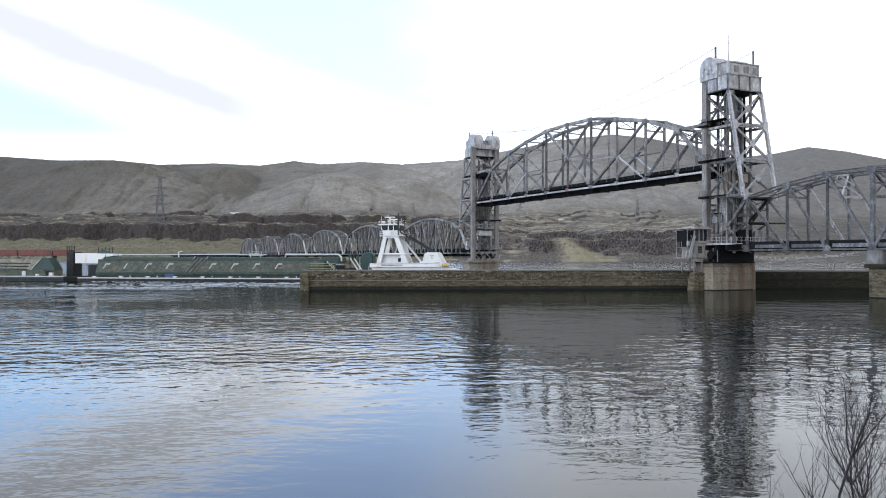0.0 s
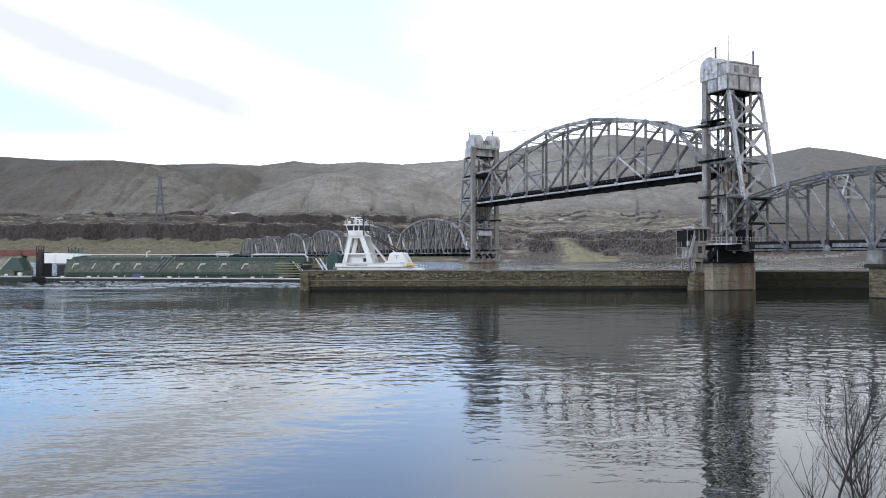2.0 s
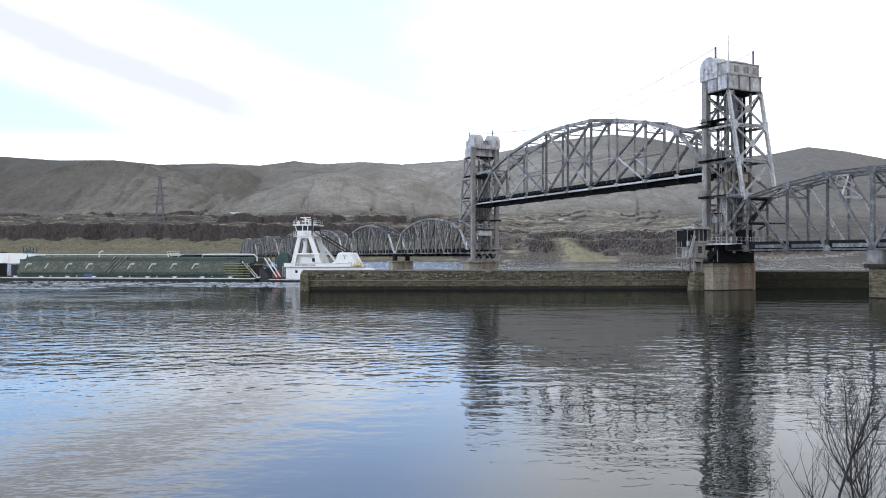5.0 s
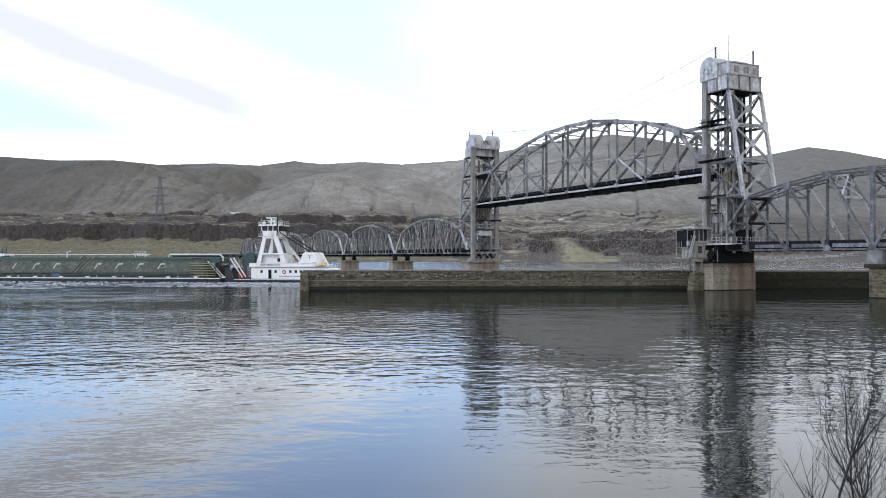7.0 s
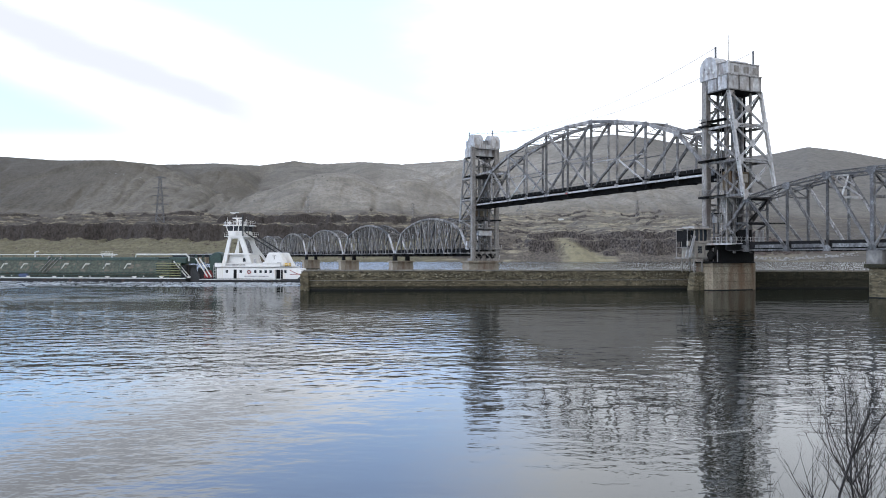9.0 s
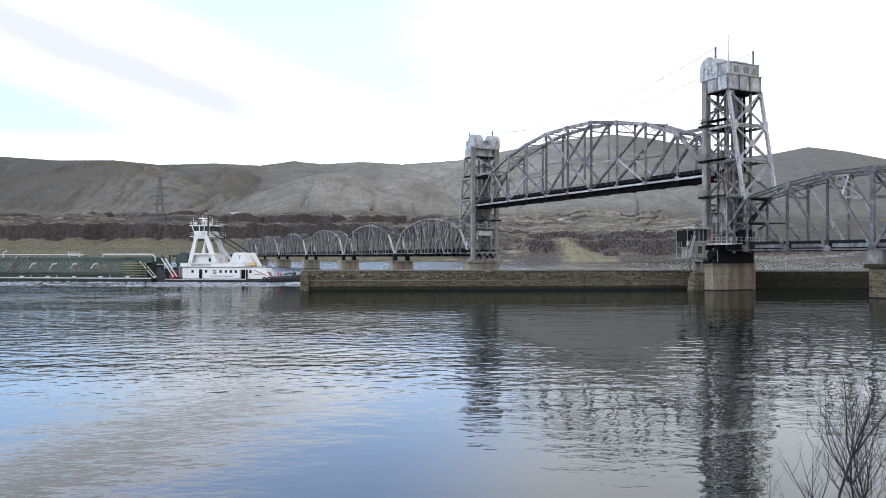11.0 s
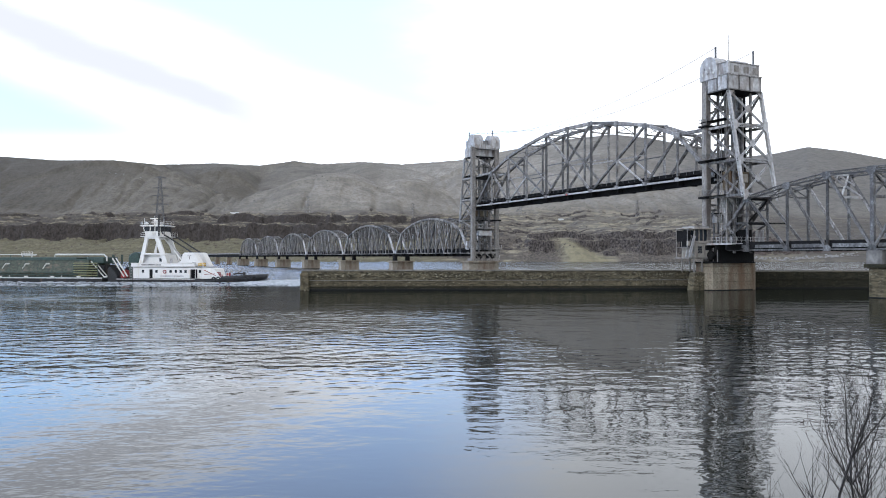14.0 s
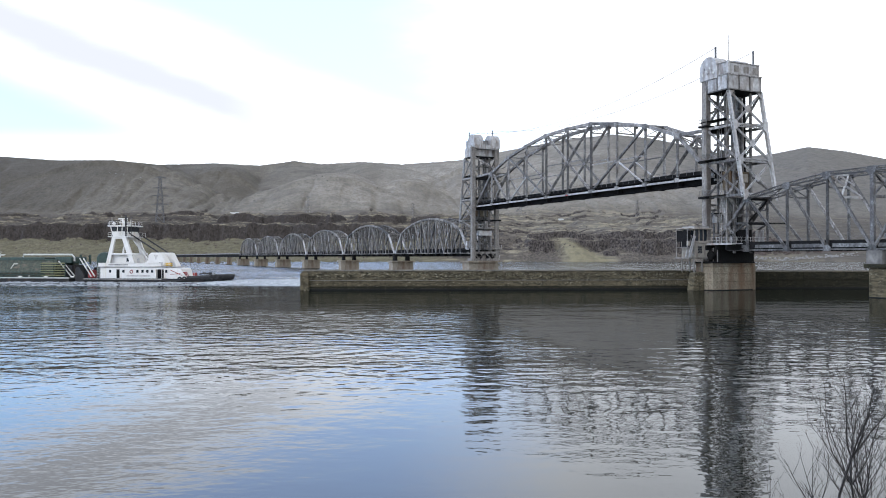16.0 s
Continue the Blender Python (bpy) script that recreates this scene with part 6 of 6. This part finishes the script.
def build_pylon(x, y, h):
    z = height_at(x, y) - 0.5
    root = thing("power_pylon", pose(x, y, z, 0, 0, 12), "grey steel lattice transmission tower on the dry hillside", "pylon", "power pylons")
    w = h * 0.085
    paint = PYLON if h > 60 else STEEL
    bar = 0.75 if h > 60 else 0.4
    def corner(k, f):
        r = w * (1 - 0.8 * f)
        return Vector((r * (1 if k in (0, 3) else -1), r * (1 if k < 2 else -1), h * f))
    for k in range(4):
        part("leg", Shape().beam(corner(k, 0), corner(k, 1), bar, bar), paint, root)
    s = Shape()
    fs = [0, 0.17, 0.32, 0.45, 0.56, 0.66, 0.75, 0.83, 0.91, 1.0]
    for f0, f1 in zip(fs[:-1], fs[1:]):
        for k in range(4):
            s.beam(corner(k, f0), corner((k + 1) % 4, f1), bar * 0.55, bar * 0.55)
            s.beam(corner((k + 1) % 4, f0), corner(k, f1), bar * 0.55, bar * 0.55)
    part("lattice", s, paint, root)
    for f, half in ((0.40, 0.17), (0.58, 0.18), (0.75, 0.15), (0.98, 0.11)):
        s = Shape()
        for e in (-1, 1):
            s.beam((0, 0, h * f + 1.8), (e * half * h, 0, h * f), bar, bar)
            s.beam((0, 0, h * f - 0.6), (e * half * h, 0, h * f), bar, bar)
            s.beam((e * half * h, 0, h * f), (e * half * h, 0, h * f - 2.4), bar * 0.8, bar * 0.8)
        part("cross_arm", s, paint, root)
    return root


for px, yy, h in ((283, 1310, 80), (545, 1560, 42), (921, 1520, 36), (1128, 1500, 42), (731, 1560, 32)):
    build_pylon((px - 784) / 1350 * yy, yy, h)


def build_shed(px, y, w, dpt, h, wall, roof, label):
    x = (px - 784) / 1350 * y
    root = thing("farm_shed", pose(x, y, height_at(x, y) - 0.4, 0, 0, 8), label, "shed", "far buildings")
    part("wall", Shape().box(-w / 2, w / 2, -dpt / 2, dpt / 2, 0, h), wall, root)
    part("roof", Shape().prism([(-dpt / 2 - 0.4, h), (dpt / 2 + 0.4, h), (0, h + dpt * 0.25)], 0, -w / 2 - 0.4, w / 2 + 0.4), roof, root)
    return root


for px, y, w, dpt, h, wall, roof in ((415, 1470, 15, 9, 4, WHITE, PALE), (436, 1475, 14, 8, 3, STEEL, STEEL_DARK), (993, 1440, 9, 5, 2, PALE, PALE)):
    build_shed(px, y, w, dpt, h, wall, roof, "small white shed with a low gable roof on the plateau")


def build_scatter(name, count, seed, region, size, mat, label, category, squash=0.6):
    """Clumps strewn over a stretch of the far bank, one mesh."""
    rnd = random.Random(seed)
    xs, ys, rs = [], [], []
    for i in range(count):
        y = rnd.uniform(region[2], region[3])
        xs.append(rnd.uniform(region[0], region[1]) / 1350 * y); ys.append(y); rs.append(rnd.uniform(*size))
    zs = ground_height(np.array([xs]), np.array([ys]))[0]
    s = Shape()
    for x, y, z, r in zip(xs, ys, zs, rs):
        vs = []
        for lat in (-0.2, 0.5):
            for k in range(6):
                a = 2 * math.pi * (k + lat) / 6
                q = r * rnd.uniform(0.65, 1.2) * (1.0 if lat < 0 else 0.7)
                vs.append((x + q * math.cos(a), y + q * math.sin(a), z + r * squash * (lat if lat < 0 else 0.75 * rnd.uniform(0.7, 1.3))))
        vs.append((x, y, z + r * squash * rnd.uniform(0.9, 1.3)))
        s.add(vs, [(k, (k + 1) % 6, 6 + (k + 1) % 6, 6 + k) for k in range(6)] + [(6 + k, 6 + (k + 1) % 6, 12) for k in range(6)])
    return solid(name, s, mat, Matrix.Identity(4), label, category, kind="stuff")


SAGE = material("dark_sagebrush", (0.075, 0.07, 0.045), (0.05, 0.047, 0.032), 0.95, 0.0, 0.3, 1.0, 0.0)
PALE_ROCK = material("pale_bleached_rock", (0.30, 0.29, 0.27), (0.17, 0.163, 0.15), 0.9, 0.0, 0.3, 1.0, 0.0)
BROWN_BRUSH = material("bare_brown_brush", (0.10, 0.075, 0.06), (0.07, 0.052, 0.043), 0.95, 0.0, 0.3, 1.0, 0.0)
build_scatter("sagebrush", 3600, 1, (-800, 800, 1130, 1600), (0.5, 1.5), SAGE, "dark low sagebrush dotted over the plateau", "shrubs")
build_scatter("hill_brush", 120, 8, (-800, 800, 1620, 2300), (0.8, 2.4), SAGE, "scattered dark bushes on the dry hill slopes", "shrubs")
build_scatter("hill_rocks", 9, 21, (-600, -300, 1850, 1960), (1.2, 2.2), PALE_ROCK, "pale boulders on the dry hill slope", "rocks", 0.9)
build_scatter("bank_brush", 700, 2, (540, 800, 1030, 1075), (1.5, 4.2), BROWN_BRUSH, "bare brown brush along the far shore", "shrubs", 1.0)
build_scatter("shore_rocks", 120, 3, (548, 735, 1014, 1022), (0.5, 2.6), PALE_ROCK, "pale bleached rocks along the far shore", "rocks", 0.7)
build_scatter("fallen_blocks", 900, 4, (-800, 800, 1030, 1140), (0.5, 1.7), BROWN_BRUSH, "dark fallen basalt blocks below the cliffs", "rocks", 0.8)


# ---------------------------------------------------------------- near bank: bare shrub
def build_shrub(x, y, seed, stems, label):
    """stems: (lean sideways, lean in depth, height of the fork, boughs, reach of the boughs, radius)"""
    rnd = random.Random(seed)
    z = height_at(x, y) - 0.05
    root = thing("bare_shrub", pose(x, y, z), label, "shrub", "bank shrubs")
    twigs = Shape()

    def twig(p, d, length, r, level):
        path, n = [p.copy()], 6
        for i in range(n):
            d = (d + Vector((rnd.gauss(0, 0.10), rnd.gauss(0, 0.10), rnd.gauss(0.05, 0.07)))).normalized()
            p = p + d * (length / n)
            path.append(p.copy())
            if level < 2 and i >= 1 and rnd.random() < 0.75:
                side = rnd.choice((-1, 1))
                out = Vector((side * rnd.uniform(0.5, 1.0), rnd.uniform(-0.6, 0.6), rnd.uniform(0.3, 0.8))).normalized()
                twig(p, (d * 0.7 + out * 0.6).normalized(), length * rnd.uniform(0.25, 0.5), r * 0.55, level + 1)
        twigs.tube(path, r, r * 0.4, 4 if level < 1 else 3)

    for lean_x, lean_y, fork, boughs, reach, r in stems:
        foot = Vector((rnd.uniform(-0.1, 0.1), rnd.uniform(-0.1, 0.1), 0))
        d = Vector((lean_x, lean_y, 1)).normalized()
        path = [foot]
        for i in range(8):
            d = (d + Vector((rnd.gauss(0, 0.06), rnd.gauss(0, 0.04), 0.02))).normalized()
            path.append(path[-1] + d * (fork / 8))
            if i > 3:
                for _ in range(2):
                    out = Vector((rnd.choice((-1, 1)) * rnd.uniform(0.4, 0.9), rnd.uniform(-0.6, 0.6), rnd.uniform(0.4, 1.0))).normalized()
                    twig(path[-1], out, reach * rnd.uniform(0.35, 0.6), r * 0.28, 1)
        part("stem", Shape().tube(path, r, r * 0.72, 7), BARK, root)
        for k in range(boughs):
            f = (k + 0.5) / boughs * 2 - 1
            out = (d + Vector((0.85 * f + rnd.gauss(0, 0.08), rnd.uniform(-0.4, 0.4), 0.1))).normalized()
            s, p, dd, pts = Shape(), path[-1].copy(), out, [path[-1].copy()]
            n = 7
            for i in range(n):
                dd = (dd + Vector((rnd.gauss(0, 0.11), rnd.gauss(0, 0.08), 0.07))).normalized()
                p = p + dd * (reach * rnd.uniform(0.85, 1.1) / n)
                pts.append(p.copy())
                if rnd.random() < 0.9:
                    side = Vector((rnd.choice((-1, 1)) * rnd.uniform(0.4, 0.9), rnd.uniform(-0.5, 0.5), rnd.uniform(0.3, 0.9))).normalized()
                    twig(p, (dd * 0.6 + side * 0.7).normalized(), reach * rnd.uniform(0.25, 0.5), r * 0.22, 1)
            s.tube(pts, r * 0.55, r * 0.16, 5)
            part("bough", s, BARK, root)
    part("twig_mass", twigs, BARK, root, kind="stuff")
    return root


SHRUB_LABEL = "leafless dark shrub of thin forked twigs on the river bank"
build_shrub(2.86, 5.7, 7, ((-0.005, 0.0, 2.1, 4, 0.6, 0.013), (0.09, 0.0, 1.7, 4, 0.5, 0.008), (-0.07, 0.1, 1.7, 3, 0.45, 0.007)), SHRUB_LABEL)
build_shrub(3.28, 5.6, 9, ((-0.04, 0.0, 1.85, 4, 0.7, 0.010), (0.04, 0.05, 1.8, 5, 0.65, 0.011), (-0.14, 0.0, 1.65, 4, 0.5, 0.008), (-0.02, -0.1, 1.5, 4, 0.5, 0.008)), SHRUB_LABEL)
build_shrub(2.66, 5.8, 12, ((-0.02, 0.0, 1.55, 2, 0.42, 0.007), (0.08, 0.0, 1.6, 2, 0.45, 0.008), (-0.08, 0.0, 1.5, 1, 0.35, 0.005)), "small leafless shrub of fine dark twigs on the river bank")
build_shrub(3.5, 5.9, 17, ((-0.05, 0.0, 1.7, 4, 0.65, 0.010), (0.02, 0.0, 1.8, 5, 0.65, 0.010), (-0.12, 0.0, 1.5, 4, 0.55, 0.008)), SHRUB_LABEL)


# ---------------------------------------------------------------- water bird with its ripples
BIRD_MAT = material("brown_feathers", (0.05, 0.04, 0.033), (0.035, 0.028, 0.024), 0.8, 0.0, 8.0, 40.0, 0.002)


def build_bird():
    root = thing("water_bird", pose(0, 28.8, 0), "small dark brown grebe swimming on the river", "bird")
    part("body", ball((-0.04, 0, 0.008), (0.065, 0.032, 0.026)), BIRD_MAT, root)
    part("tail", ball((-0.10, 0, 0.02), (0.02, 0.014, 0.012)), BIRD_MAT, root)
    part("neck", Shape().tube([(0.015, 0, 0.02), (0.03, 0, 0.05), (0.03, 0, 0.075)], 0.014, 0.011, 7), BIRD_MAT, root)
    part("head", ball((0.034, 0, 0.083), (0.02, 0.014, 0.014)), BIRD_MAT, root)
    part("beak", Shape().tube([(0.05, 0, 0.083), (0.07, 0, 0.079)], 0.005, 0.0015, 5), YELLOW, root)
    return root


def ridge(shape, path, width, height):
    """A low rounded swell along a path, lying on the water."""
    path = [Vector(p) for p in path]
    n = len(path)
    prof = [(-1, -0.02), (-0.6, 0.35), (-0.25, 0.85), (0, 1.0), (0.25, 0.85), (0.6, 0.35), (1, -0.02)]
    m = len(prof)
    vs = []
    for i, p in enumerate(path):
        d = (path[min(i + 1, n - 1)] - path[max(i - 1, 0)]).normalized()
        s = Vector((-d.y, d.x, 0))
        k = math.sin(math.pi * i / (n - 1)) ** 0.6 if 0 < i < n - 1 else 0.0
        vs += [p + s * (a * width / 2) + Vector((0, 0, b * height * k - 0.004)) for a, b in prof]
    fs = [(i * m + j, i * m + j + 1, (i + 1) * m + j + 1, (i + 1) * m + j) for i in range(n - 1) for j in range(m - 1)]
    return shape.add(vs, fs)


def build_bird_wake():
    root = thing("bird_wake", pose(0, 28.8, 0), "fan of fine ripples trailing behind the swimming bird", "ripples")
    # crests that curl back from the head, stronger on the near side
    for k in range(24):
        x = -0.35 - 0.15 * k
        w = 0.10 + 0.50 * (-x)
        for side, lo in ((-1, 0.05), (1, 0.55)):
            arc = [(x + 0.30 * w * math.sin(math.pi * f) - 0.40 * f * w, side * f * w * (1.0 if side < 0 else 0.6), 0) for f in [lo + (1 - lo) * i / 14 for i in range(15)]]
            part("ripple", ridge(Shape(), arc, 0.10, (0.009 if side < 0 else 0.004) - 0.0001 * k), WATER, root)
    for side in (-1, 1):
        arm = [(-0.05 - 0.16 * i, side * (0.02 + 0.045 * i), 0) for i in range(9)]
        part("bow_wave", ridge(Shape(), arm, 0.10, 0.007), WATER, root)
    return root


bird, bird_wake = build_bird(), build_bird_wake()


# ---------------------------------------------------------------- wake of the tow
def build_wake():
    root = thing("boat_wake", pose(0, BOAT_Y, 0), "long wake swells and white foam trailing the towboat", "wake")
    rnd = random.Random(4)
    s = Shape()

    def fleck(x, y, r, z):
        n = 7
        vs = [(x + 2.6 * r * rnd.uniform(0.5, 1.25) * math.cos(2 * math.pi * i / n), y + 0.7 * r * rnd.uniform(0.5, 1.25) * math.sin(2 * math.pi * i / n), 0.012) for i in range(n)]
        vs.append((x, y, z))
        s.add(vs, [(i, (i + 1) % n, n) for i in range(n)])

    for k in range(60):
        astern = k % 2
        x = rnd.uniform(20, 95) if astern else rnd.uniform(-75, 35)
        y = max(rnd.uniform(-33, 55), -31 + 0.2 * x) if astern else rnd.uniform(-32, -6.8) + 0.2 * max(0.0, x)
        L, drift = rnd.uniform(7, 24), rnd.uniform(0.02, 0.10)
        path = [(x + L * f, y - 0.8 * math.sin(2.4 * f + k) - drift * L * f, 0) for f in [i / 12 for i in range(13)]]
        high = rnd.uniform(0.03, 0.09)
        part("swell", ridge(Shape(), path, rnd.uniform(1.2, 2.6), high), WATER, root)
        for _ in range(int(L * 0.9)):
            i = rnd.randrange(1, 12)
            fleck(path[i][0] + rnd.gauss(0, 1.2), path[i][1] - rnd.uniform(0.0, 1.0), rnd.uniform(0.12, 0.45), 0.10)
    for k in range(800):
        y = rnd.choice((-14.0, -21.0, -27.5, -33.0))
        x = rnd.uniform(-62, 26)
        fleck(x, y + 0.02 * x + rnd.gauss(0, 0.55), rnd.uniform(0.10, 0.42), 0.05)
    for k in range(4200):
        f = rnd.random() ** 0.9
        fleck(29 + 78 * f, max(-34.0 + 0.17 * (29 + 78 * f), rnd.gauss(-1, 4 + 30 * f)), rnd.uniform(0.2, 0.85) * (1 - 0.4 * f), 0.06 + 0.3 * (1 - f) * rnd.random())
    for k in range(900):
        x = rnd.uniform(-8, 75)
        y = -7.0 - abs(rnd.gauss(0, 3.0)) - (rnd.choice((0.0, 5.0, 11.0, 18.0)) + 0.12 * x if rnd.random() < 0.6 else 0.0)
        fleck(x, max(-34.0 + 0.17 * max(0.0, x), y), rnd.uniform(0.08, 0.34), 0.05)
    for k in range(500):
        x = rnd.uniform(-72, -27)
        fleck(x, rnd.choice((-41.0, -47.0)) + 0.05 * (x + 50) + rnd.gauss(0, 0.7), rnd.uniform(0.10, 0.36), 0.05)
    for k in range(140):
        fleck(rnd.uniform(-74, 30), -6.5 - abs(rnd.gauss(0, 1.6)), rnd.uniform(0.1, 0.36), 0.08)
    part("foam", s, FOAM, root, "white foam", kind="stuff")
    return root


wake = build_wake()


# ---------------------------------------------------------------- movement
def motions():
    """Everything that moves: the towboat with its barges, and the span coming down."""
    # the tow bears a little away from the camera as it goes
    track = [(0, 672), (2, 612), (4, 553), (6.5, 478), (9, 403), (11.5, 329), (14, 258), (16, 201)]
    for ob, dx in ((towboat, 0.0), (barge, -8.2), (lead_barge, -81.5), (wake, 0.0)):
        rows = []
        for t, p in track:
            depth = 191.0 + 0.5 * t
            rows.append((t, pose((p - 784) * depth / 1350.0, depth, 0, 0, 0, -8) @ Matrix.Translation((dx, 0, 0))))
        walk(ob, rows)
    base = lift_span.matrix_world.copy()
    walk(lift_span, [(t, Matrix.Translation((0, 0, -0.07 * t)) @ base) for t in (0, 4, 8, 12, 16)])
    for ob in (bird, bird_wake):
        walk(ob, [(t, pose((p - 784) / 1350 * depth, depth, 0, 0, 0, 5)) for t, p, depth in ((0, 1190, 27.9), (4, 1266, 27.9), (7.5, 1320, 28.0), (12.5, 1400, 28.8), (16, 1443, 29.5))])
    walk(water, [(t, pose(0.25 * t, -0.12 * t, 0)) for t in (0, 4, 8, 12, 16)])


motions()
